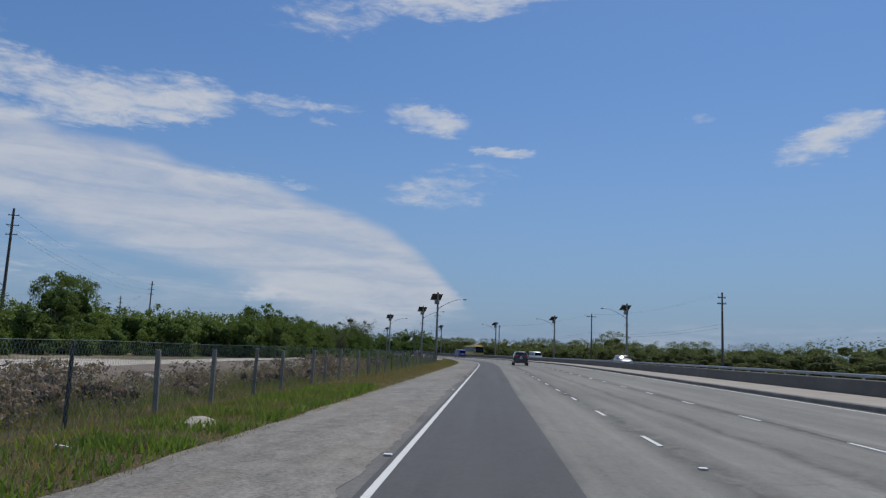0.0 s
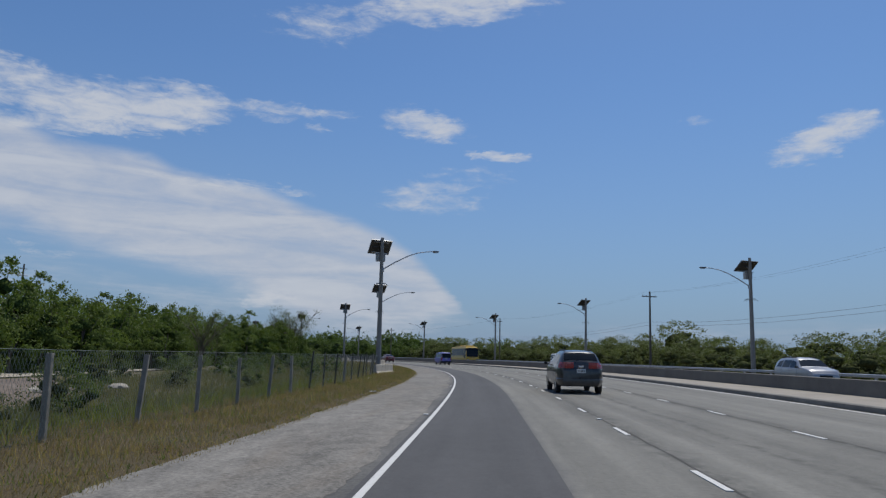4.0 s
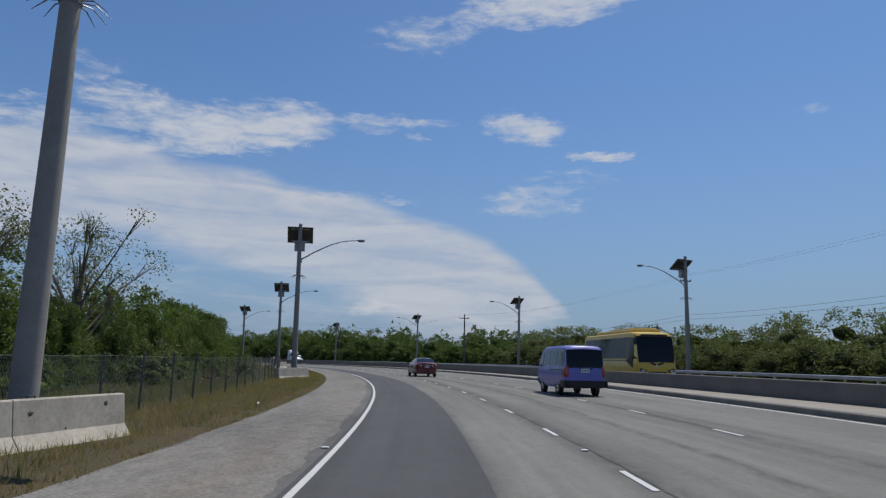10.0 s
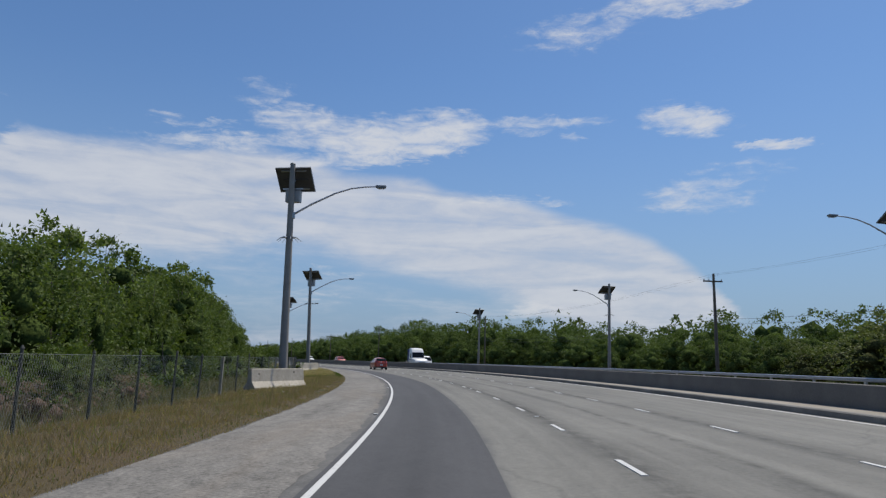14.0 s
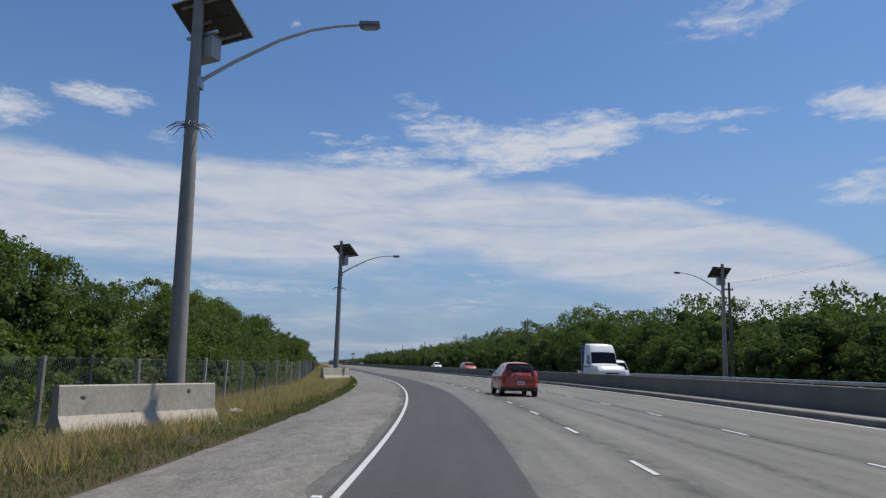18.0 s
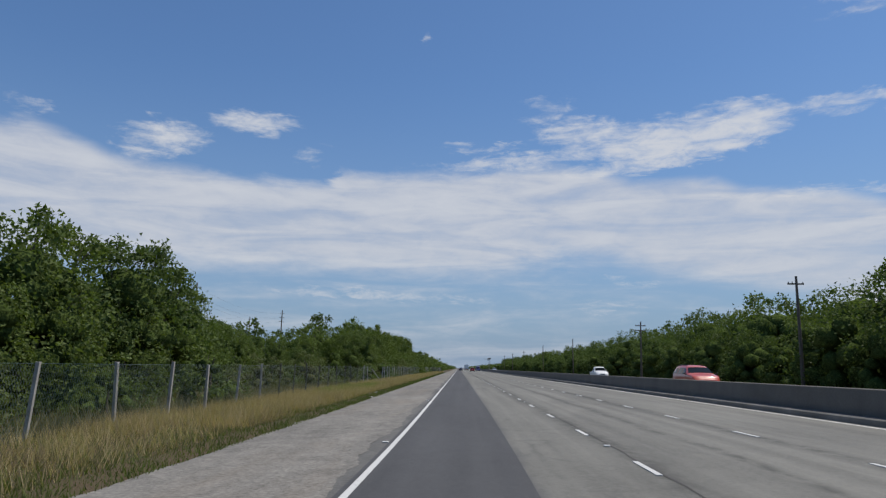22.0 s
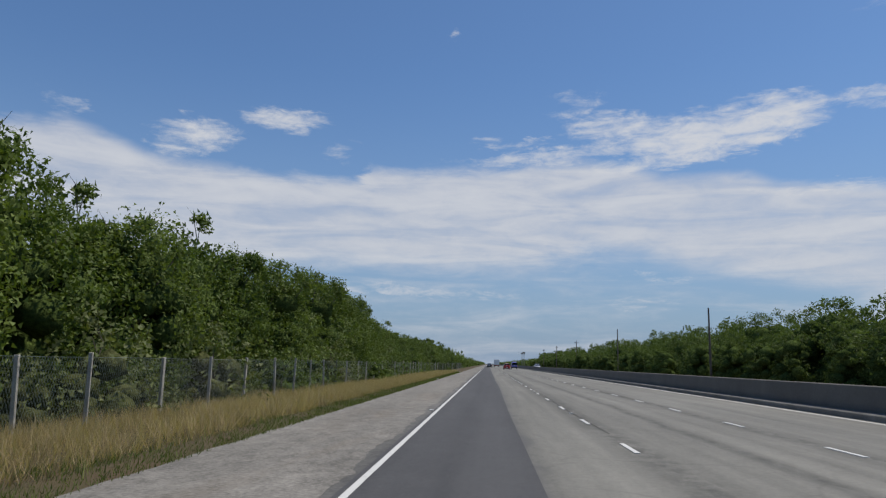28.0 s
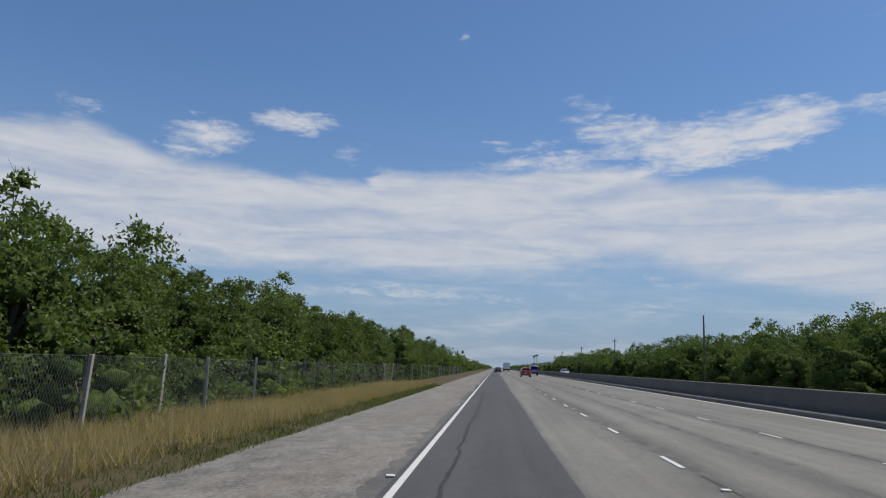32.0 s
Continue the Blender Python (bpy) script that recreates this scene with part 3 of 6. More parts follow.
sweep("median_soil", [(KERB_L + 0.2, 0.182), (12.2, 0.20)], 300.0, S1, MEDIAN_DARK, "stained dark strip of grit at the foot of the barrier wall", "median",
      wobble=lambda s, k: wall_line(s) - WALL_L if k else kerb_shift(s))
sweep("median_paving", [(KERB_L + 0.2, 0.182), (WALL_L + 0.1, 0.20)], S0, 300.0, MEDIAN, "pale dusty concrete median strip", "median", wobble=lambda s, k: wall_line(s) - WALL_L if k else kerb_shift(s))
sweep("far_road", [(12.2, 0.02), (18.5, 0.02), (RAIL_L - 0.1, 0.02)], S0, S1, ASPHALT_OLD, "grey asphalt opposite carriageway", "road")
sweep("far_verge", [(RAIL_L - 0.15, 0.0), (27.5, -0.1), (31.0, -0.45)], S0, S1, VERGE, "dry verge beyond the opposite carriageway", "verge")


def barrier_wall():
    def top(s):
        return float(np.interp(s, (-200, 60, 143, 213, 275, 3000), (0.79, 0.80, 0.82, 0.86, 0.92, 0.95)))

    prof = ((0.0, 0.0), (0.03, 0.62), (0.06, 0.98), (0.09, 1.0), (0.24, 1.0), (0.27, 0.98), (0.33, 0.0))
    for s0, s1, mat, label in ((S0, 296.0, WALL, "grey cast concrete median barrier wall"), (296.0, S1, WALL_DARK, "grey-brown concrete median barrier wall")):
        bm = bmesh.new()
        rows = [[bm.verts.new(at(s, wall_line(s) + dl, -0.2 + (top(s) + 0.2) * f)) for dl, f in prof] for s in stations(s0, s1, 2.0)]
        for a, b in zip(rows, rows[1:]):
            for k in range(len(prof) - 1):
                bm.faces.new((a[k], b[k], b[k + 1], a[k + 1]))
        bmesh.ops.recalc_face_normals(bm, faces=bm.faces[:])
        tagged(part("barrier_wall", bm, mat), label, "barrier wall", kind="structure")


barrier_wall()


def dash_mesh(length=1.33, width=0.085):
    bm = bmesh.new()
    box(bm, (-width / 2, 0, 0.0), (width / 2, length, 0.012))
    return bm


def lane_dashes():
    group = "dashes between the lanes"
    for l, phase in ((DASH1, 11.23), (DASH2, 11.5)):
        line = thing("lane_line", Matrix.Identity(4), "row of short worn white lane dashes on asphalt", "road marking", kind="structure")
        first = None
        bm_far = bmesh.new()
        s = phase - 5.33 * 12
        while s < 1600:
            if s < 640:
                if first is None:
                    first = part("dash", dash_mesh(), DASH_WHITE, line)
                    first.matrix_basis = stand(s, l)
                else:
                    again(first, line, stand(s, l))
            else:
                box(bm_far, (-0.06, 0, 0.0), (0.06, 1.33, 0.012), 0.0, stand(s, l))
            s += 5.33
        tagged(part("far_dashes", bm_far, DASH_WHITE, line), kind="stuff")


lane_dashes()


# ---- street lamps ----


def lamp_post(name, side, label, group):
    """A tapered concrete column with a solar panel, battery box, outreach arm and spike collar; the arm points along +x * side."""
    root = thing(name, Matrix.Identity(4), label, "street lamp", group)
    bm = bmesh.new()
    tube(bm, [(0, 0, -0.6), (0, 0, 0.0), (0, 0, 5.0), (0, 0, 9.75)], [0.20, 0.195, 0.155, 0.115], 16)
    part("column", bm, POLE_GREY, root, smooth=True)
    bm = bmesh.new()
    tube(bm, [(0, 0, 9.75), (0, 0, 9.8)], [0.125, 0.10], 12)
    part("cap", bm, LAMP_GREY, root, smooth=True)
    arm = [(0.10 * side, 0, 7.45), (0.9 * side, 0, 7.95), (1.9 * side, 0, 8.47), (2.6 * side, 0, 8.72), (3.2 * side, 0, 8.82), (3.75 * side, 0, 8.86)]
    bm = bmesh.new()
    tube(bm, arm, [0.05, 0.045, 0.04, 0.036, 0.033, 0.03], 8)
    a = part("arm", bm, STEEL, root, smooth=True)
    bm = bmesh.new()
    box(bm, (0.05 * side if side > 0 else -0.2, -0.09, 7.28), (0.2 if side > 0 else -0.05, 0.09, 7.56), 0.012)
    part("bracket", bm, STEEL, a)
    bm = bmesh.new()
    box(bm, (3.70, -0.13, 8.81), (4.18, 0.13, 8.91), 0.035)
    box(bm, (3.76, -0.11, 8.78), (4.12, 0.11, 8.81), 0.01)
    if side < 0:
        bmesh.ops.transform(bm, matrix=Matrix.Rotation(math.pi, 4, "Z"), verts=bm.verts[:])
    lum = part("luminaire", bm, LAMP_GREY, root, smooth=True)
    bm = bmesh.new()
    box(bm, (3.80, -0.09, 8.765), (4.08, 0.09, 8.782))
    if side < 0:
        bmesh.ops.transform(bm, matrix=Matrix.Rotation(math.pi, 4, "Z"), verts=bm.verts[:])
    part("lens", bm, BOX_GREY, lum)
    # spike collar against climbing
    bm = bmesh.new()
    tube(bm, [(0, 0, 6.36), (0, 0, 6.44)], [0.165, 0.165], 14)
    collar = part("collar", bm, LAMP_GREY, root)
    for k in range(14):
        an = 2 * math.pi * k / 14
        bm = bmesh.new()
        d = Vector((math.cos(an), math.sin(an), 0))
        tube(bm, [d * 0.14 + Vector((0, 0, 6.42)), d * 0.34 + Vector((0, 0, 6.42)), d * 0.56 + Vector((0, 0, 6.26))], [0.014, 0.012, 0.005], 5)
        part("spike", bm, LAMP_GREY, collar)
    return root


def lamp_head(root, turn, slope=47):
    """The solar panel and battery box, turned to its own bearing."""
    spin = Matrix.Rotation(radians(turn), 4, "Z")
    tilt = spin @ Matrix.Translation((0, 0.46, 9.16)) @ Matrix.Rotation(radians(-slope), 4, "X")
    bm = bmesh.new()
    box(bm, (-0.80, -0.60, -0.02), (0.80, 0.60, 0.0), 0.0, tilt)
    panel = part("solar_panel", bm, PANEL_BACK, root, "brown-backed solar panel")
    bm = bmesh.new()
    box(bm, (-0.77, -0.57, 0.001), (0.77, 0.57, 0.014), 0.0, tilt)
    part("cells", bm, PANEL_FRONT, panel, "dark glass cells")
    bm = bmesh.new()
    for lo, hi in (((-0.82, -0.62, -0.045), (0.82, -0.585, 0.02)), ((-0.82, 0.585, -0.045), (0.82, 0.62, 0.02)), ((-0.82, -0.585, -0.045), (-0.785, 0.585, 0.02)), ((0.785, -0.585, -0.045), (0.82, 0.585, 0.02))):
        box(bm, lo, hi, 0.0, tilt)
    part("frame", bm, LAMP_GREY, panel)
    for y in (-0.46, 0.0, 0.46):
        bm = bmesh.new()
        box(bm, (-0.58, y - 0.03, -0.075), (0.58, y + 0.03, -0.022), 0.0, tilt)
        part("strut", bm, STEEL if y else PANEL_BACK, panel)
    bm = bmesh.new()
    tube(bm, [tilt @ Vector((0, 0.0, -0.05)), spin @ Vector((0, 0.02, 8.85))], 0.04, 8)
    part("mount", bm, STEEL, root)
    bm = bmesh.new()
    box(bm, (-0.33, 0.13, 8.06), (0.33, 0.44, 8.58), 0.02, spin)
    bx = part("battery_box", bm, BOX_GREY, root, "pale grey battery box")
    bm = bmesh.new()
    box(bm, (-0.35, 0.11, 8.58), (0.35, 0.46, 8.61), 0.006, spin)
    part("lid", bm, LAMP_GREY, bx)
    bm = bmesh.new()
    box(bm, (-0.46, 0.12, 8.62), (0.46, 0.19, 8.68), 0.005, spin)
    part("crossbar", bm, STEEL, root)


# chainage, offset, lean, size, the way the panel faces
LEFT_LAMPS = ((118.7, -5.62, 0.0, 1.11, 25), (158.8, -4.9, 0.8, 1.138, 26), (199.2, -4.8, 0.0, 1.135, 18), (239.6, -5.2, -0.2, 1.125, 14), (279.6, -5.1, -1.0, 1.09, 8), (320.2, -4.3, 0.2, 1.14, -2))
RIGHT_LAMPS = ((120.5, 25.8, 0.6, 1.05, 16), (162.5, 26.5, 0.8, 1.07, 30), (203.0, 28.0, 0.6, 1.08, 35), (240.9, 28.4, 0.8, 1.085, 38), (279.7, 28.6, 1.0, 1.065, 42), (320.2, 28.8, 1.0, 1.075, 44), (885.0, 25.4, 0.0, 1.0, 50), (915.0, 25.4, 0.0, 1.0, 50))


def street_lamps():
    for s, l, lean, size, face in LEFT_LAMPS:
        r = lamp_post("street_lamp", 1, "grey concrete street lamp with solar panel, behind a roadside barrier block", "street lamps along the near verge")
        lamp_head(r, face - math.degrees(heading(s)), 47 if s < 260 else 36)
        r.matrix_basis = stand(s, l, -0.05) @ pose(0, 0, 0, 0, lean, 0)
        r.scale = (size, size, size)
    for s, l, lean, size, face in RIGHT_LAMPS:
        r = lamp_post("street_lamp", -1, "grey concrete street lamp with solar panel, beyond the opposite carriageway", "street lamps along the far verge")
        lamp_head(r, face - math.degrees(heading(s)), 38)
        r.matrix_basis = stand(s, l, 0.0) @ pose(0, 0, 0, 0, lean, 0)
        r.scale = (size, size, size)


street_lamps()


def jersey_block(s, l, turn, long=True, sink=0.02):
    """A roadside concrete block of barrier section, made of two lengths."""
    root = thing("barrier_block", stand(s, l, -sink, turn), "pale concrete barrier block on the grass before a lamp column", "barrier block", "barrier blocks before the lamps")
    prof = ((-0.30, 0.0), (-0.30, 0.08), (-0.12, 0.33), (-0.075, 0.80), (-0.06, 0.82), (0.06, 0.82), (0.075, 0.80), (0.12, 0.33), (0.30, 0.08), (0.30, 0.0))
    if not long:
        root.scale = (1.12, 1.12, 1.12)
    spans = ((-2.6, -0.62), (-0.60, 1.7)) if long else ((-1.75, 1.42),)
    for y0, y1 in spans:
        bm = bmesh.new()
        cuts = [y0, y0 + 0.03, y0 + 0.5 * (y1 - y0), y1 - 0.03, y1]
        rows = [[bm.verts.new((x * (0.97 if i in (0, 4) else 1.0), y, z)) for x, z in prof] for i, y in enumerate(cuts)]
        n = len(prof)
        for a, b in zip(rows, rows[1:]):
            for k in range(n):
                bm.faces.new((a[k], b[k], b[(k + 1) % n], a[(k + 1) % n]))
        bm.faces.new(rows[0]), bm.faces.new(rows[-1][::-1])
        bmesh.ops.recalc_face_normals(bm, faces=bm.faces[:])
        blk = part("block", bm, JERSEY, root)
        # drain notches in the foot, lifting pockets and knocked-off chips on both faces
        for y in (y0 + 0.34 * (y1 - y0), y0 + 0.66 * (y1 - y0)):
            bm = bmesh.new()
            box(bm, (-0.304, y - 0.05, 0.0), (0.304, y + 0.05, 0.055), 0.01)
            part("drain_notch", bm, POST_DARK, blk)
        for k, y in enumerate((y0 + 0.13 * (y1 - y0), y0 + 0.42 * (y1 - y0), y0 + 0.80 * (y1 - y0))):
            for side in (-1, 1):
                bm = bmesh.new()
                bmesh.ops.create_icosphere(bm, subdivisions=1, radius=1.0)
                z = (0.62, 0.36, 0.68)[k]
                for v in bm.verts:
                    v.co *= 1 + 0.4 * noise.noise(v.co * 2.1 + Vector((y, k, side)))
                    v.co = Vector((v.co.x * 0.014, v.co.y * (0.055, 0.02, 0.045)[k], v.co.z * (0.035, 0.022, 0.05)[k])) + Vector((side * float(np.interp(z, (0.08, 0.33, 0.80), (0.30, 0.12, 0.075))), y, z))
                part("chip", bm, CHIPPED, blk)
        for y in (y0 + 0.3, y1 - 0.3):
            bm = bmesh.new()
            tube(bm, [(0.0, y, 0.80), (0.0, y, 0.86), (0.0, y + 0.14, 0.86), (0.0, y + 0.14, 0.80)], 0.012, 6)
            part("lifting_loop", bm, POST_DARK, blk)
    return root


for s, l, lean, size, face in LEFT_LAMPS:
    jersey_block(s - (1.0 if s < 130 else 0.6), l + 0.62, -15, True, 0.20 if s < 130 else 0.12) if s < 170 else jersey_block(s - (1.95 if s > 310 else 1.7), l + 0.1, -32, False, 0.26 if s < 210 else 0.02 if s > 310 else 0.10)


# ---- bare earth and rubble on the first stretch ----
PALE_EARTH = mottled("pale_earth", (0.24, 0.215, 0.175), (0.42, 0.39, 0.34), 0.95, 0.25, 6.0)
RED_EARTH = mottled("red_earth", (0.075, 0.056, 0.044), (0.20, 0.165, 0.135), 0.97, 0.9, 5.0, 0.5, 0.9)
sweep("bare_earth", [(-36, -0.36), (-26, -0.27), (-17.5, -0.36)], -26, 66, PALE_EARTH, "pale bare earth clearing behind the scrub", "ground", wobble=ragged(1.6, 0.12, 3.0))
sweep("earth_bank", [(-16.5, -0.5), (-15.0, 0.05), (-14.2, 0.32), (-13.2, 0.12), (-12.0, -0.5)], 18, 86, RED_EARTH, "low bank of reddish rubble and earth", "ground", wobble=ragged(0.7, 0.35, 8.0), near=1.0)
sweep("sandy_track", [(-30, -0.33), (-27.5, -0.28), (-25, -0.34)], 60, 130, PALE_EARTH, "pale sandy track behind the fence", "ground", wobble=ragged(0.6, 0.2, 4.0))


def rubble(name, places, size, mat, label, category, group, seed):
    rnd = random.Random(seed)
    for s, l, z in places:
        bm = bmesh.new()
        bmesh.ops.create_icosphere(bm, subdivisions=2, radius=1.0)
        k = size * rnd.uniform(0.6, 1.4)
        for v in bm.verts:
            v.co *= 1 + 0.35 * noise.noise(v.co * 1.3 + Vector((s, l, 0)))
            v.co = Vector((v.co.x * k * 1.3, v.co.y * k, max(-0.2, v.co.z) * k * 0.55))
        o = part(name, bm, mat)
        o.matrix_basis = stand(s, l, z, rnd.uniform(0, 360))
        tagged(o, label, category, group)


_r = random.Random(31)
rubble("rock", [(_r.uniform(18, 88), _r.uniform(-16.5, -11.5), _r.uniform(-0.25, 0.1)) for _ in range(46)], 0.26, PALE_EARTH, "pale broken rock on the earth bank behind the fence", "rock", "rocks on the bank", 5)
rubble("concrete_lump", [(16.6, -3.6, 0.0), (281.5, -4.2, 0.0)], 0.24, PALE_EARTH, "pale lump of broken concrete on the verge", "rubble", "", 6)


def litter():
    rnd = random.Random(9)
    for k in range(34):
        s, l = rnd.uniform(2, 500), rnd.uniform(-5.0, -2.7)
        bm = bmesh.new()
        a, b = rnd.uniform(0.05, 0.12), rnd.uniform(0.03, 0.06)
        box(bm, (-a, -b, 0.0), (a, b, rnd.uniform(0.03, 0.07)), 0.012)
        for v in bm.verts:
            v.co += Vector((0, 0, 0.03 * noise.noise(v.co * 20 + Vector((k, 0, 0)))))
        o = part("litter", bm, LITTER)
        o.matrix_basis = stand(s, l, 0.0, rnd.uniform(0, 360)) @ pose(0, 0, 0, rnd.uniform(-15, 15), rnd.uniform(-15, 15), 0)
        tagged(o, "crumpled scrap of white litter on the verge", "litter", "litter on the verge")


LITTER = mottled("litter_white", (0.45, 0.45, 0.44), (0.72, 0.72, 0.70), 0.6, 8.0, 50.0, 0.3, 0.1)
litter()


def lane_crack():
    """The wandering tarred crack in the resurfaced lane."""
    bm = bmesh.new()
    rows, s = [], 473.5
    while s < 512:
        l = 0.52 + 0.20 * noise.noise((s * 0.16, 1.0, 0)) + 0.11 * noise.noise((s * 0.8, 4.0, 0)) + 0.05 * noise.noise((s * 2.6, 2.0, 0)) + (0.35 * (477 - s) / 3.5 if s < 477 else 0.0) * -1
        w = 0.028 + 0.018 * noise.noise((s * 1.9, 8.0, 0))
        rows.append((bm.verts.new(at(s, l - w, 0.0055)), bm.verts.new(at(s, l + w, 0.0055))))
        s += 0.3
    for a, b in zip(rows, rows[1:]):
        bm.faces.new((a[0], a[1], b[1], b[0]))
    tagged(part("road_crack", bm, RUBBERY), "dark tarred crack wandering along the asphalt lane", "crack", kind="structure")


def lane_joint(s0, s1, l0, seed):
    """The thin open joint between two lanes, broken off here and there."""
    bm, rows, s = bmesh.new(), [], s0
    while s < s1:
        open_here = noise.noise((s * 0.07, seed, 3.0)) > -0.12
        l = l0 + 0.09 * noise.noise((s * 0.12, seed, 0)) + 0.035 * noise.noise((s * 0.9, seed, 5.0)) + 0.015 * noise.noise((s * 3.0, seed, 2.0))
        w = 0.016 + 0.012 * noise.noise((s * 1.7, seed, 8.0))
        rows.append((bm.verts.new(at(s, l - w, 0.0035)), bm.verts.new(at(s, l + w, 0.0035))) if open_here else None)
        s += 0.35
    for a, b in zip(rows, rows[1:]):
        if a and b:
            bm.faces.new((a[0], a[1], b[1], b[0]))
    bmesh.ops.delete(bm, geom=[v for v in bm.verts if not v.link_faces], context="VERTS")
    tagged(part("lane_joint", bm, JOINT), "thin dark open joint between two asphalt lanes", "crack", kind="structure")


JOINT = mottled("joint_dirt", (0.030, 0.029, 0.026), (0.075, 0.072, 0.066), 0.9, 3.0, 40.0)
lane_joint(4.0, 540.0, 3.82, 1.5)
lane_joint(4.0, 540.0, 7.36, 7.5)
RUBBERY = mottled("tar", (0.012, 0.012, 0.012), (0.030, 0.030, 0.030), 0.7, 3.0, 40.0)
lane_crack()

# ---- guardrail, poles and cables ----


def guardrail():
    root = thing("guardrail", Matrix.Identity(4), "galvanised steel crash rail beyond the opposite carriageway", "guardrail")
    bm = bmesh.new()
    prof = ((0.0, 0.82), (0.045, 0.78), (0.0, 0.73), (0.0, 0.70), (0.045, 0.66), (0.0, 0.61))
    st = stations(-110.0, 345.0, 4.0)
    rows = [[bm.verts.new(at(s, RAIL_L - d, z)) for d, z in prof] + [bm.verts.new(at(s, RAIL_L - d + 0.012, z)) for d, z in reversed(prof)] for s in st]
    n = len(rows[0])
    for a, b in zip(rows, rows[1:]):
        for k in range(n):
            bm.faces.new((a[k], b[k], b[(k + 1) % n], a[(k + 1) % n]))
    bmesh.ops.recalc_face_normals(bm, faces=bm.faces[:])
    part("rail", bm, STEEL, root)
    first = None
    s = -108.0
    while s < 345:
        if first is None:
            bm = bmesh.new()
            box(bm, (0.015, -0.07, -0.4), (0.13, 0.07, 0.80))
            first = part("post", bm, STEEL, root)
            first.matrix_basis = stand(s, RAIL_L)
        else:
            again(first, root, stand(s, RAIL_L))
        s += 4.0


guardrail()


def sagging(a, b, sag, n=10):
    return [a.lerp(b, i / n) - Vector((0, 0, sag * 4 * (i / n) * (1 - i / n))) for i in range(n + 1)]


def utility_pole(name, place, turn, height, arms, label, group, lean=0.0, r=0.14):
    """A tapered pole with crossarms (height, half length), insulators and pins."""
    root = thing(name, Matrix.Identity(4), label, "utility pole", group)
    bm = bmesh.new()
    tube(bm, [(0, 0, -0.5), (0, 0, height * 0.5), (0, 0, height)], [r * 1.25, r, r * 0.72], 10)
    part("pole", bm, TIMBER, root, smooth=True)
    for z, half in arms:
        bm = bmesh.new()
        box(bm, (-half, r * 0.7, z - 0.06), (half, r * 0.7 + 0.1, z + 0.06), 0.008)
        arm = part("crossarm", bm, TIMBER, root)
        for x in (-half + 0.08, -half * 0.4, half - 0.08):
            bm = bmesh.new()
            tube(bm, [(x, r * 0.7 + 0.05, z + 0.06), (x, r * 0.7 + 0.05, z + 0.1), (x, r * 0.7 + 0.05, z + 0.2)], [0.03, 0.05, 0.035], 6)
            part("insulator", bm, BOX_GREY, arm)
    root.matrix_basis = Matrix.Translation(place) @ pose(0, 0, 0, 0, lean, turn)
    return root


# chainage, offset, height, crossarm halves
RIGHT_POLES = ((94.5, 30.3, 9.9, 2, 0.5), (150, 30.0, 10.4, 1, 1.0), (209.5, 32.4, 10.0, 1, 0.6), (261, 29.1, 9.2, 1, 0.9), (323.7, 31.7, 9.4, 1, 0.5),
               (382, 30.0, 9.5, 1, 0.7), (434, 29.8, 9.0, 2, 0.8), (505, 30.5, 9.2, 0, 0.0), (573, 30.8, 9.7, 0, 0.0), (650, 31.0, 9.5, 1, 0.7), (720, 31, 9.6, 1, 0.6), (790, 31, 9.6, 1, 0.6))
LEFT_POLES = ((107, -69, 20.2), (251, -65, 19.3), (330, -60, 18.0), (405, -61, 19.5), (481, -60, 20.0), (560, -60, 20.0))
LEFT_POLES_BACK = ((313, -82, 22.0), (408, -83, 20.5), (503, -83, 20.4), (600, -83, 20.4))


def power_lines():
    tops = []
    for s, l, h, n, half in RIGHT_POLES:
        arms = [(h - 0.25 - 0.75 * k, half if k == 0 else half * 1.1) for k in range(n)]
        p = at(s, l, -0.4)
        utility_pole("utility_pole", p, math.degrees(heading(s)), h + 0.4, arms, "weathered timber utility pole with crossarms, among roadside scrub", "utility poles beyond the road", random.uniform(-0.6, 1.2))
        tops.append((p, h, half))
    for k, (z, dx) in enumerate(((-0.1, -0.4), (-0.1, 0.4), (-4.0, 0.0), (-4.4, 0.0))):
        for (a, ha, wa), (b, hb, wb) in zip(tops[:5], tops[1:5]):
            bm = bmesh.new()
            tube(bm, sagging(a + Vector((dx, 0, ha + 0.4 + z)), b + Vector((dx, 0, hb + 0.4 + z)), 1.0 if z > -1 else 0.8), 0.005 if z > -1 else 0.010, 4, False)
            tagged(part("cable", bm, WIRE), "thin dark power cable slung between utility poles", "cable", "cables beyond the road")
    for row, tag in ((LEFT_POLES, "nearer"), (LEFT_POLES_BACK, "farther")):
        tops = []
        for s, l, h in row:
            p = at(s, l, -0.4)
            utility_pole("transmission_pole", p, math.degrees(heading(s)) + 12, h + 0.4, [(h - 0.6, 0.75), (h - 2.1, 0.9), (h - 3.5, 0.8)], "tall slender transmission pole behind the woods", "transmission poles", random.uniform(-0.3, 1.0), 0.22)
            tops.append((p, h))
        for dz, dx in ((-0.6, 0.7), (-2.1, -0.8), (-3.5, 0.7)):
            for (a, ha), (b, hb) in zip(tops, tops[1:]):
                bm = bmesh.new()
                tube(bm, sagging(a + Vector((dx, 0, ha + dz)), b + Vector((dx, 0, hb + dz)), 2.0), 0.012, 4, False)
                tagged(part("cable", bm, WIRE), "thin transmission cable above the woods", "cable", "transmission cables")


power_lines()

# ---- fence ----


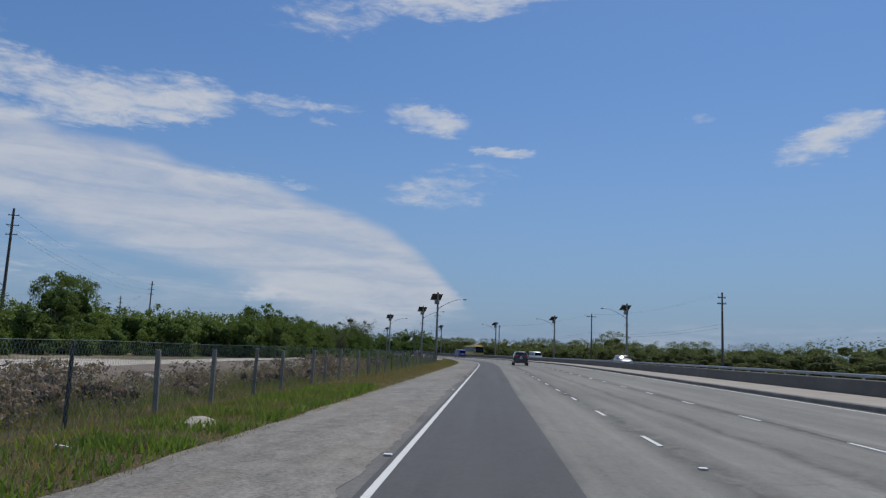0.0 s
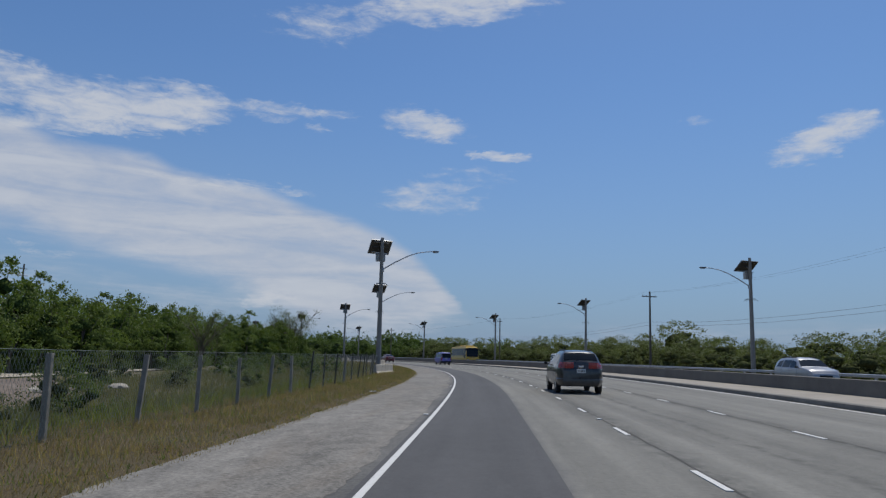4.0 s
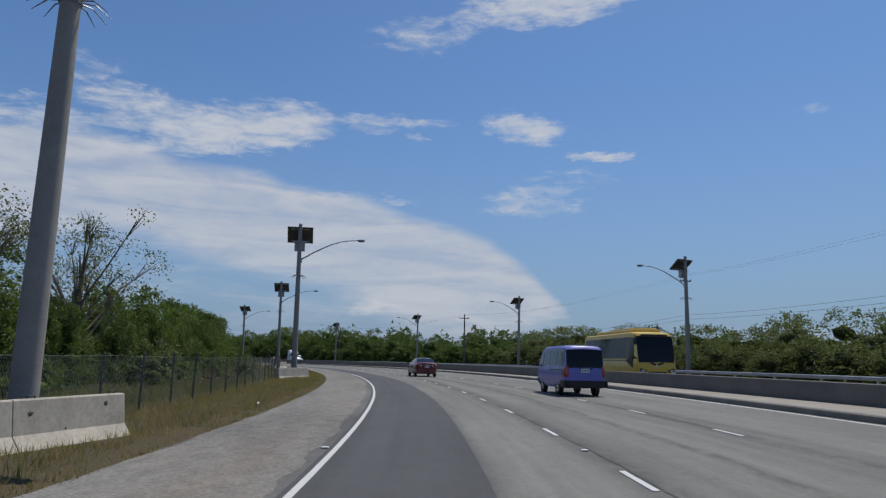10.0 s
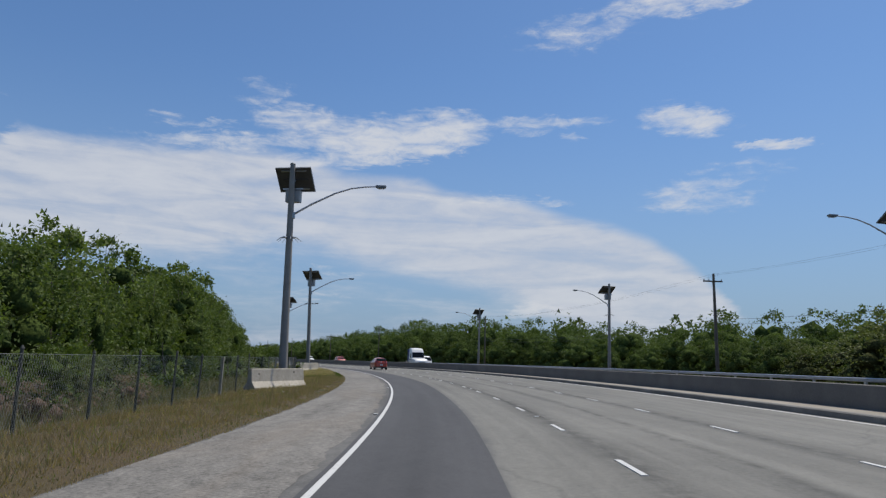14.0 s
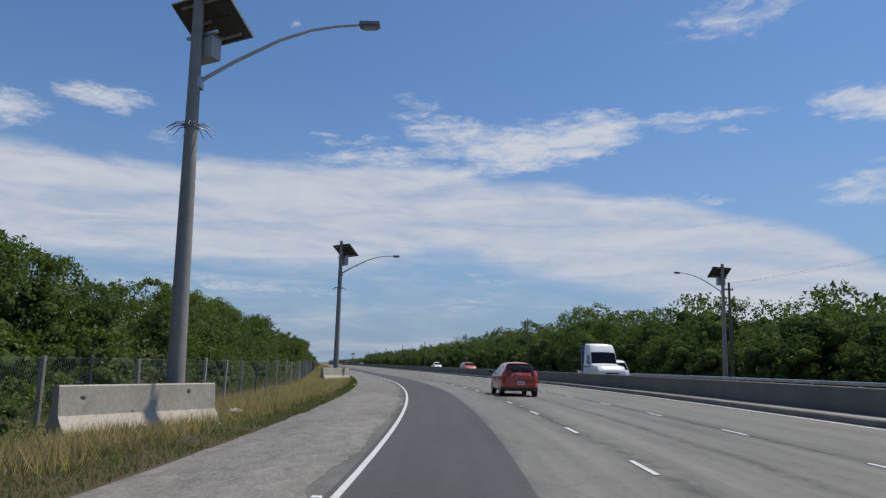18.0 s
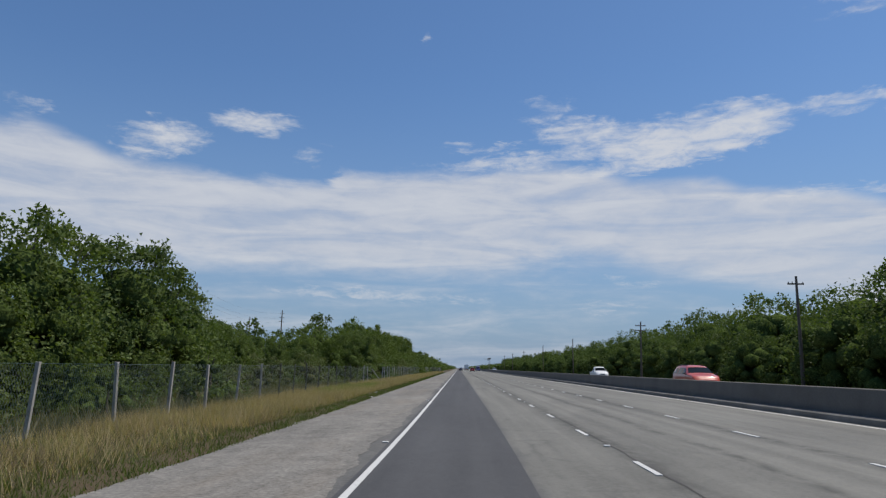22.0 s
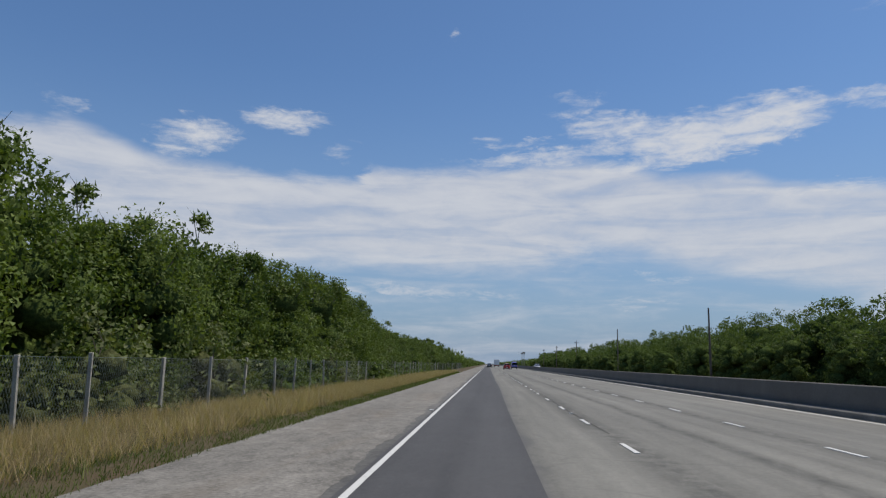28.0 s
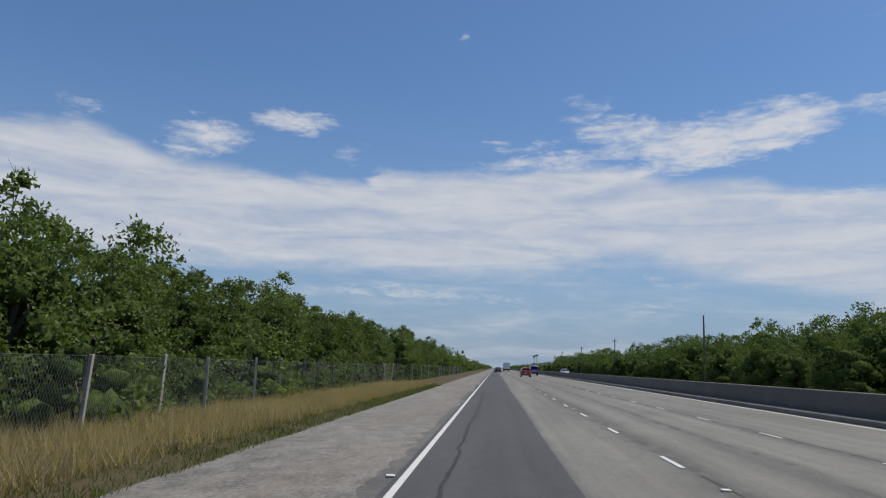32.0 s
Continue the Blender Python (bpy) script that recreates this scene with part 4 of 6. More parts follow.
def pale_post(s):
    """Which stretches have pale concrete posts, and which have dark painted ones."""
    k = noise.noise((s * 0.35, 0.3, 4.0))
    if s < 88:
        return k > (-0.7 if s < 42 else -0.25)
    if s < 285:
        return k > 0.33
    if s < 350:
        return k > -0.4
    if s < 378:
        return k > 0.3
    return k > -0.35 if s < 492 else k > 0.15


def fence_line(s):
    return float(np.interp(s, (-50, 60, 110, 190, 240, 300, 330, 370, 420, 500, 640), (-5.6, -5.2, -5.7, -6.1, -6.3, -6.6, -6.9, -6.5, -6.6, -6.6, -6.6)))


GAP = (383.2, 391.6)
# where posts stand for certain
POSTS = (30.5, 32.5, 35.1, 39.1, 58.2, 60.5, 63.7, 66.8, 117.7, 120.3, 125.3, 131.7, 134.1, 136.8, 139.5, 161.4, 164.1, 166.7, 169.4, 171.9, 249.1, 251.6, 254.8, 257.6,
         278.4, 304.3, 307.0, 310.9, 314.4, 321.8, 334.6, 337.9, 378.0, 382.4, 424.1, 427.3, 430.3, 433.2, 436.6, 453.7, 456.5, 459.7, 462.9, 465.7, 481.3, 485.6, 489.7, 492.0)


def fence():
    root = thing("chain_link_fence", Matrix.Identity(4), "old chain-link fence with leaning concrete and dark steel posts", "fence")
    bm = bmesh.new()
    box(bm, (-0.038, -0.038, -0.5), (0.038, 0.038, 1.66), 0.010)
    pale = part("post", bm, POST_PALE, root, "pale square concrete post")
    # square post in the middle tone, used up to chainage 285
    bm = bmesh.new()
    box(bm, (-0.045, -0.045, -0.5), (0.045, 0.045, 1.62), 0.010)
    stained = part("post", bm, POST_MID, root, "mid-toned square concrete post")
    bm = bmesh.new()
    tube(bm, [(0, 0, -0.5), (0, 0, 1.66)], [0.036, 0.031], 7)
    tube(bm, [(0, 0, 1.64), (0, 0, 1.70)], [0.043, 0.018], 7)
    dark = part("post", bm, POST_DARK, root, "dark painted steel post")
    rnd = random.Random(5)
    s, used = -20.0, {pale: False, dark: False, stained: False}
    posts = []
    while s < 640:
        if not GAP[0] < s < GAP[1]:
            src = (stained if s < 285 else pale) if pale_post(s) else dark
            m = stand(s, fence_line(s), -0.28 + rnd.uniform(-0.06, 0.06), rnd.uniform(-20, 20)) @ pose(0, 0, 0 if s > 88 else -0.12, rnd.gauss(0, 1.6), rnd.gauss(1.0, 1.8) * (2.2 if 88 < s < 160 else 1.0), 0)
            if used[src]:
                again(src, root, m)
            else:
                src.matrix_basis, used[src] = m, True
            posts.append(s)
        step = 2.75 + rnd.uniform(-0.2, 0.2)
        s = min((k for k in POSTS if s + 1.9 < k < s + step + 1.5), default=s + step)
    # the broken stretch: one post leans far over, one lies on the grass
    a = again(pale, root, stand(389.9, -6.3, -0.2, 0) @ pose(0, 0, 0, 0, -38, 0))
    a["label"] = "pale post leaning far over"
    b = again(pale, root, stand(385.3, -6.1, 0.16, 65) @ pose(0, 0, 0, 88, 0, 0))
    b["label"] = "pale post fallen on the grass"
    # woven wires, slanting both ways, and a top wire
    vs, fs = [], []
    step, w, z0, z1 = 0.085, 0.0036, -0.12, 1.30

    def ribbon(p, q, side):
        n = len(vs)
        vs.extend((p - side, p + side, q + side, q - side))
        fs.append((n, n + 1, n + 2, n + 3))

    s = -20.0
    while s < 640:
        for way in (1, -1):
            s2 = s + way * 0.72
            if not (GAP[0] - 0.5 < s < GAP[1]):
                bow = 0.05 * noise.noise((s * 0.4, way, 0))
                p, q = at(s, fence_line(s) + 0.06, z0), at(s2, fence_line(s2) + 0.06 + bow, z1 + 0.04 * noise.noise((s * 0.3, 0, 9)))
                t = at(s + 1, fence_line(s)) - at(s, fence_line(s))
                ribbon(p, q, Vector((t.x, t.y, 0)).normalized() * w)
        s += step if s < 520 else 0.2
    me = bpy.data.meshes.new("netting")
    me.from_pydata(vs, [], fs)
    me.materials.append(NETTING)
    o = new("netting", me)
    o.parent = root
    o["label"] = "woven grey-green wire netting"
    for z in (1.31,):
        bm = bmesh.new()
        for a0, b0 in ((-20.0, GAP[0]), (GAP[1], 640.0)):
            st = np.arange(a0, b0, 2.6)
            tube(bm, [at(s, fence_line(s) + 0.06, z + 0.02 * noise.noise((s, z, 0))) for s in st], 0.004, 4, False)
        part("straining_wire", bm, NETTING, root)


NETTING = mottled("netting_wire", (0.036, 0.088, 0.084), (0.26, 0.27, 0.245), 0.5, 0.10, 30.0, 0.12, 0.0, 0.4)
fence()

# ---- plants ----
LEAF_A = leaf_material("leaf_green", (0.052, 0.082, 0.022), (0.165, 0.215, 0.062), 0.38)
LEAF_B = leaf_material("leaf_dark", (0.042, 0.070, 0.020), (0.135, 0.182, 0.052), 0.38)
LEAF_C = leaf_material("leaf_olive", (0.062, 0.080, 0.030), (0.180, 0.205, 0.082))
LEAF_D = leaf_material("leaf_bright", (0.040, 0.070, 0.012), (0.150, 0.200, 0.045))
LEAF_DRY = leaf_material("leaf_dry", (0.10, 0.070, 0.055), (0.32, 0.245, 0.20))
# darker than the leaves: the shade between them is put into these colours
SHADE = mass_material("crown_shade", (0.022, 0.034, 0.011), (0.092, 0.130, 0.038))
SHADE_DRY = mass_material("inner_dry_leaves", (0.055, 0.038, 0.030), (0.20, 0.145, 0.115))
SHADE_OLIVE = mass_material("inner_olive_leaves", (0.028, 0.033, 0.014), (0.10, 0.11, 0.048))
BARK = mottled("bark", (0.060, 0.050, 0.040), (0.16, 0.14, 0.115), 0.95, 3.0, 30.0)
TWIG = mottled("twig", (0.085, 0.072, 0.060), (0.21, 0.185, 0.155), 0.95, 3.0, 30.0)


def crown_lobes(rng, height, radius, base, style):
    """The billows of one crown: middle, radius and how tall each is for its width."""
    out = []
    mid, up = 0.5 * (base + height), 0.5 * (height - base)
    if style == "spire":
        # upright plumes, the tallest near the trunk
        for k in range(16):
            an, q = 2.4 * k + rng.uniform(-0.4, 0.4), radius * 0.86 * math.sqrt((k + 0.4) / 16)
            top = height * (1.06 - 0.50 * (q / radius) ** 1.3) * rng.uniform(0.78, 1.0)
            r, tall = radius * rng.uniform(0.17, 0.26), rng.uniform(2.6, 3.6)
            out.append((q * math.cos(an), q * math.sin(an), top - r * tall, r, tall))
            if top - 2 * r * tall > 0.5:
                out.append((q * math.cos(an) * 1.15, q * math.sin(an) * 1.15, 0.42 * (top - r * tall), r * 1.7, 1.4))
        return out
    n = {"shrub": 8, "far": 13, "plain": 8, "tiny": 4}.get(style, 18)
    for k in range(n):
        z = 1.0 - 1.72 * (k + 0.5) / n
        an, q = 2.4 * k + rng.uniform(-0.5, 0.5), math.sqrt(max(0.0, 1 - z * z))
        q = max(q, 0.72) if z < 0 else q
        r = radius * rng.uniform(0.30, 0.56) * {"shrub": 1.1, "plain": 1.15, "tiny": 1.4}.get(style, 1.0)
        share = rng.uniform(0.46, 0.72)
        out.append((q * math.cos(an) * radius * share, q * math.sin(an) * radius * share, max(r * 0.5, mid + z * up - 0.8 * r), r, rng.uniform(0.75, 1.0)))
    # small heads that break the outline
    for k in range({"shrub": 4, "far": 7, "plain": 3, "tiny": 1}.get(style, 12)):
        an, q = rng.uniform(0, 2 * math.pi), radius * rng.uniform(0.1, 0.74)
        r = radius * rng.uniform(0.13, 0.24)
        out.append((q * math.cos(an), q * math.sin(an), mid + up * math.sqrt(1 - (q / radius) ** 2) * rng.uniform(0.80, 0.96), r, rng.uniform(0.9, 1.4)))
    return out


def thorn_lobes(rng, height, radius, base):
    """The thin loose tufts at the twig ends of a thorn tree."""
    out = []
    for k in range(60):
        f, an = (k + rng.random()) / 60, rng.uniform(0, 2 * math.pi)
        rr = radius * math.sqrt(rng.random()) * (0.55 + 0.6 * f)
        out.append((rr * math.cos(an), rr * math.sin(an), base + (height - base) * (0.25 + 0.75 * f), rng.uniform(0.16, 0.30) * radius, 0.8))
    return out


def leaf_cloud(nr, lobes, height, count, length, width, loose=0.0):
    """count leaves on the outer faces of the billows, some on sprigs that stand out: three corners a leaf."""
    lob = np.array(lobes)
    weight = lob[:, 3] ** 2 * lob[:, 4] * np.where(lob[:, 3] < 0.5 * lob[:, 3].max(), 1.8, 1.0)
    k = nr.choice(len(lob), count, p=weight / weight.sum())
    d = nr.normal(size=(count, 3))
    d /= np.linalg.norm(d, axis=1)[:, None]
    away = lob[k, :3] - np.array((0, 0, 0.42 * height))
    away /= np.linalg.norm(away, axis=1)[:, None] + 1e-6
    inward = (d * away).sum(1) < -0.15
    d[inward] -= 2 * (d[inward] * away[inward]).sum(1)[:, None] * away[inward]
    share = 0.66 + 0.50 * nr.random(count)
    sprig = nr.random(count) < 0.08
    share[sprig] += 0.26 * nr.random(sprig.sum())
    small = lob[k, 3] < 0.5 * lob[:, 3].max()
    share[small] = nr.random(small.sum()) ** 0.45
    if loose:
        share = loose * nr.random(count) ** 0.5
    # knobbly billows, so that light and shade break up
    share *= 1.0 + 0.16 * np.sin(d[:, 0] * 5.1 + k) * np.sin(d[:, 1] * 4.7 + 2.0 * k) + 0.10 * np.sin(d[:, 2] * 9.0 + 3.0 * k)
    p = lob[k, :3] + d * (lob[k, 3] * share)[:, None] * np.stack([np.ones(count), np.ones(count), lob[k, 4]], 1)
    p[:, 2] = np.maximum(p[:, 2], 0.04)
    face = d * 0.6 + nr.normal(size=(count, 3)) * 0.75 + np.array((0, 0, 0.25))
    axis = np.cross(face, nr.normal(size=(count, 3)))
    axis /= np.linalg.norm(axis, axis=1)[:, None]
    axis[sprig] = axis[sprig] * 0.6 + d[sprig] * 0.7 + np.array((0, 0, 0.4))
    axis /= np.linalg.norm(axis, axis=1)[:, None]
    side = np.cross(axis, face)
    side /= np.linalg.norm(side, axis=1)[:, None]
    ln, wd = (length * nr.uniform(0.6, 1.3, count))[:, None], (width * nr.uniform(0.6, 1.3, count))[:, None]
    return np.stack([p + side * wd * 0.5, p + axis * ln, p - side * wd * 0.5 + axis * ln * 0.22], 1)


def ball_shape(fine):
    bm = bmesh.new()
    bmesh.ops.create_icosphere(bm, subdivisions=fine, radius=1.0)
    v = np.array([q.co for q in bm.verts])
    f = np.array([[q.index for q in face.verts] for face in bm.faces])
    bm.free()
    return v, f


LUMP = ball_shape(1)


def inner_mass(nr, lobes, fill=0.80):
    """The inside of a crown, coloured as shade: a knobbly lump in each billow."""
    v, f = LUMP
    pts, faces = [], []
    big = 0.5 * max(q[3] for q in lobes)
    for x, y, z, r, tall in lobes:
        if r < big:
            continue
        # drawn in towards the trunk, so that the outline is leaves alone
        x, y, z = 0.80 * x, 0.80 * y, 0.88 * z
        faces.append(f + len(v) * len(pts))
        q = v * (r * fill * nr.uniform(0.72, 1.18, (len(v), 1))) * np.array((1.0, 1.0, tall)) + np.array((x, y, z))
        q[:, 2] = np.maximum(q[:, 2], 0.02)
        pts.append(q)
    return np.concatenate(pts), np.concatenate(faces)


def leaf_mesh(name, leaves, mat, core=None, core_mat=None):
    """Leaves as single three-cornered faces, and below them the lumps painted as shade."""
    n = len(leaves)
    verts, loops, starts = leaves.reshape(-1, 3), np.arange(3 * n), np.arange(0, 3 * n, 3)
    mats = np.zeros(n, dtype=np.int32)
    if core is not None:
        cv, cf = core
        loops = np.concatenate([loops, (cf + 3 * n).reshape(-1)])
        starts = np.concatenate([starts, 3 * n + np.arange(0, 3 * len(cf), 3)])
        mats = np.concatenate([mats, np.ones(len(cf), dtype=np.int32)])
        verts = np.concatenate([verts, cv])
    me = bpy.data.meshes.new(name)
    me.vertices.add(len(verts)), me.loops.add(len(loops)), me.polygons.add(len(mats))
    me.vertices.foreach_set("co", verts.reshape(-1).astype(np.float32))
    me.loops.foreach_set("vertex_index", loops.astype(np.int32))
    me.polygons.foreach_set("loop_start", starts.astype(np.int32))
    me.materials.append(mat)
    if core is not None:
        me.materials.append(core_mat)
        me.polygons.foreach_set("material_index", mats)
        me.polygons.foreach_set("use_smooth", mats.astype(bool))
    me.update(calc_edges=True)
    return me


def tree(name, seed, height, radius, base, style, leaves, leaf, mat, label, category="tree", bark=None, group=""):
    """Tapered trunk, limbs to the billows, and a crown of single leaves."""
    rng, nr = random.Random(seed), np.random.default_rng(seed)
    lobes = thorn_lobes(rng, height, radius, base) if style == "thorn" else crown_lobes(rng, height, radius, base, style)
    root = thing(name, Matrix.Identity(4), label, category, group)
    bm = bmesh.new()
    t = 0.045 * height * (0.5 if style == "shrub" else 0.62)
    bend = [Vector((rng.uniform(-0.15, 0.15) * f, rng.uniform(-0.15, 0.15) * f, -0.3 + f * (height * 0.82 + 0.3))) for f in (0, 0.25, 0.5, 0.75, 1.0)]
    tube(bm, bend, [t, t * 0.8, t * 0.6, t * 0.38, t * 0.14], 6)
    for x, y, z, r, tall in lobes[:: 2 if style == "thorn" else 3]:
        m = Vector((x, y, z))
        f = max(0.08, min(0.7, (m.z - 0.35 * height * rng.random()) / height * 0.75))
        a = bend[0].lerp(bend[-1], f)
        mid = a.lerp(m, 0.5) + Vector((rng.uniform(-0.2, 0.2), rng.uniform(-0.2, 0.2), rng.uniform(0.0, 0.25)))
        tube(bm, [a, mid, m], [t * 0.4, t * 0.24, t * 0.06], 4, False)
        for _ in range(5 if style == "thorn" else 1):
            e = m + Vector((rng.uniform(-0.6, 0.6), rng.uniform(-0.6, 0.6), rng.uniform(0.0, 0.7)))
            tube(bm, [mid.lerp(m, 0.6), m.lerp(e, 0.5), e], [t * 0.12, t * 0.07, t * 0.02], 3, False)
    part("trunk", bm, bark or BARK, root)
    # lumps in a dark shade colour fill the gaps between leaves
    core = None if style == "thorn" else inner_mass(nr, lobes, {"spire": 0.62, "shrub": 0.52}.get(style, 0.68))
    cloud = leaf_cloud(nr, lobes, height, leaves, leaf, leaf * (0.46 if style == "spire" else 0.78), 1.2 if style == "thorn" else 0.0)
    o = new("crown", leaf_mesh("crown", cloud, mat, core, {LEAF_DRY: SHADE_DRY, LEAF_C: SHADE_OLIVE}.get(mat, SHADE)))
    o.parent = root
    return root


def placed(src, s, l, z, size, turn, stretch=1.0, first=set()):
    m = stand(s, l, z, turn)
    if src in first:
        o = copy_thing(src, m)
    else:
        first.add(src)
        o = src
        o.matrix_basis = m
    o.scale = (size, size, size * stretch)
    return o


def near_plants():
    rnd = random.Random(21)
    spire = [tree("tree", 100 + k, 6.2, 1.9, 0.0, "spire", 6000, 0.18, LEAF_B if k % 2 else LEAF_A, "dense dark green young tree with upright shoots, in a roadside thicket", "tree", None, "trees of the near thicket") for k in range(4)]
    broad = [tree("tree", 200 + k, 6.0, 2.3, 0.0, "round", 6200, 0.15, LEAF_A if k % 2 else LEAF_B, "bushy green broadleaf tree standing in the near thicket", "tree", None, "trees of the near thicket") for k in range(4)]
    fine = [tree("tree", 230 + k, 6.0, 2.4, 0.0, "round", 9000, 0.14, LEAF_A if k % 2 else LEAF_D, "dense yellow-green broadleaf tree overhanging the fence", "tree", None, "trees of the near thicket") for k in range(3)]
    back = [tree("tree", 250 + k, 6.2, 2.2, 0.0, "plain", 2600, 0.19, LEAF_B if k % 2 else LEAF_A, "green tree at the back of the near thicket", "tree", None, "trees of the near thicket") for k in range(3)]
    shrub = [tree("shrub", 300 + k, 2.0, 1.3, 0.0, "shrub", 1000, 0.12, (LEAF_A, LEAF_C, LEAF_D)[k], "leafy green shrub behind the fence", "shrub", None, "shrubs behind the fence") for k in range(3)]
    dry = [tree("dry_shrub", 320 + k, 1.1, 0.95, 0.05, "shrub", 800, 0.09, LEAF_DRY, "dry reddish brown shrub behind the fence", "shrub", TWIG, "dry shrubs behind the fence") for k in range(2)]
    thorn = tree("thorn_tree", 401, 6.4, 3.0, 1.4, "thorn", 5600, 0.10, LEAF_C, "sparse grey-green thorn tree with bare twigs showing", "tree", TWIG)
    # the thicket along the fence: height by chainage
    hs, hv = (100, 150, 185, 196, 214, 221, 230, 246, 262, 278, 285, 300, 330, 352, 372, 388, 395, 403, 425, 455, 470, 480, 490, 498, 520, 640), (6.6, 6.4, 6.2, 5.9, 5.8, 6.4, 6.9, 8.0, 8.1, 8.3, 6.2, 5.7, 6.4, 6.4, 5.5, 4.9, 5.2, 7.0, 7.6, 7.1, 7.3, 6.1, 5.6, 6.3, 6.3, 6.4)
    ls, lv = (100, 150, 175, 200, 330, 352, 366, 384, 400, 640), (-27, -25, -15.5, -13.0, -12.5, -12.5, -16.0, -14.5, -10.5, -10.0)
    count, s = 0, 100.0
    while s < 640:
        h, front = float(np.interp(s, hs, hv)), float(np.interp(s, ls, lv))
        near = s > 165
        for row in range(2):
            src = rnd.choice(back) if row or not near or s > 540 else rnd.choice(fine) if 396 < s < 486 else rnd.choice(spire if (rnd.random() < (0.92 if 185 < s < 262 else 0.6 if s < 335 else 0.08)) else broad)
            size = h / 6.2 * rnd.uniform(0.78, 1.10) * (0.86 if row == 0 else 1.06)
            placed(src, s + rnd.uniform(-1.0, 1.0), front - row * 3.4 - rnd.uniform(-0.3, 1.6), -0.45, size, rnd.uniform(0, 360), rnd.uniform(0.92, 1.12))
            count += 1
        if near and rnd.random() < (0.95 if 390 < s < 500 else 0.62):
            src = rnd.choice(shrub)
            placed(src, s + rnd.uniform(-1.2, 1.2), front + rnd.uniform(1.6, 2.9), -0.42, rnd.uniform(0.7, 1.45), rnd.uniform(0, 360))
        s += rnd.uniform(3.0, 4.0) if s < 560 else 6.0
    placed(thorn, 187.0, -15.6, -0.45, 1.36, 40)
    placed(thorn, 177.0, -17.0, -0.45, 1.15, 160)
    placed(thorn, 128.0, -22.0, -0.45, 0.8, 250)
    # taller crowns that stand out of the thicket
    for s, l, size in ((352, -13.5, 1.2), (344, -13.0, 1.12), (336, -14.5, 1.12), (250, -12.8, 1.1), (256.5, -13.0, 1.05), (262, -13.2, 1.0), (449, -11, 1.2), (457, -10.8, 1.26), (463, -11.5, 1.24), (358, -14.6, 1.16), (364, -15.6, 1.05), (467.5, -10.9, 1.22), (472.5, -11.2, 1.2), (478, -11.0, 0.98), (433, -12.0, 1.0), (438.5, -11.2, 1.02), (443.5, -11.6, 1.18), (219, -13.2, 0.95), (224, -13.0, 1.0), (229.5, -13.3, 0.95), (303, -13.0, 0.94), (309, -13.2, 0.98), (314, -13.0, 0.94), (82, -48, 1.5), (90, -50, 1.55), (74, -52, 1.35)):
        placed(rnd.choice(fine if 396 < s < 486 else broad), s, l, -0.45, size, rnd.uniform(0, 360))
    # scrub between the fence and the woods on the first stretch
    for _ in range(70):
        s = rnd.uniform(-8, 165)
        src = rnd.choice(dry if (s < 75 and rnd.random() < 0.8) else shrub)
        placed(src, s, rnd.uniform(-15.0, -7.2) if s < 80 else rnd.uniform(-20, -8.5), -0.45, rnd.uniform(0.55, 1.15) * (1.0 if src in dry else 0.72), rnd.uniform(0, 360))
    for _ in range(60):
        s = rnd.uniform(-5, 62)
        placed(rnd.choice(dry), s, rnd.uniform(-9.5, -6.6), -0.42, rnd.uniform(0.6, 1.1), rnd.uniform(0, 360))
    # dry brush on the bank behind the netting
    for _ in range(34):
        s = rnd.uniform(190, 236)
        placed(rnd.choice(dry + shrub[1:2]), s, rnd.uniform(-11.2, -7.8), -0.45, rnd.uniform(0.55, 0.95), rnd.uniform(0, 360))
    # creepers on the netting and bushes at the barrier blocks
    for s, l, size in ((279.3, -4.75, 0.26), (274.8, -6.3, 0.6), (458.5, -6.6, 0.95), (460.5, -6.7, 0.9), (462.8, -6.6, 1.0), (465.0, -6.8, 0.85), (501, -6.9, 0.7), (505, -6.9, 0.8), (393, -8.2, 0.9), (396, -8.4, 0.95), (367, -6.2, 0.35), (364, -5.6, 0.3)):
        placed(rnd.choice(shrub), s, l, -0.3, size, rnd.uniform(0, 360))


near_plants()


def far_posts():
    """Short old posts standing in the verge beyond the far guardrail."""
    for s, l, h, lean in ((232.9, 30.6, 2.0, 2.0), (236.3, 30.7, 1.9, -3.0), (238.7, 30.6, 2.1, 1.0), (243.0, 30.8, 1.9, -1.5)):
        bm = bmesh.new()
        box(bm, (-0.07, -0.07, 0.0), (0.07, 0.07, h), 0.015)
        o = tagged(part("post", bm, POST_PALE), "short pale concrete post in the verge before the scrub", "post", "posts beyond the guardrail")
        o.matrix_basis = stand(s, l, -0.45) @ Matrix.Rotation(math.radians(lean), 4, "Y")


far_posts()


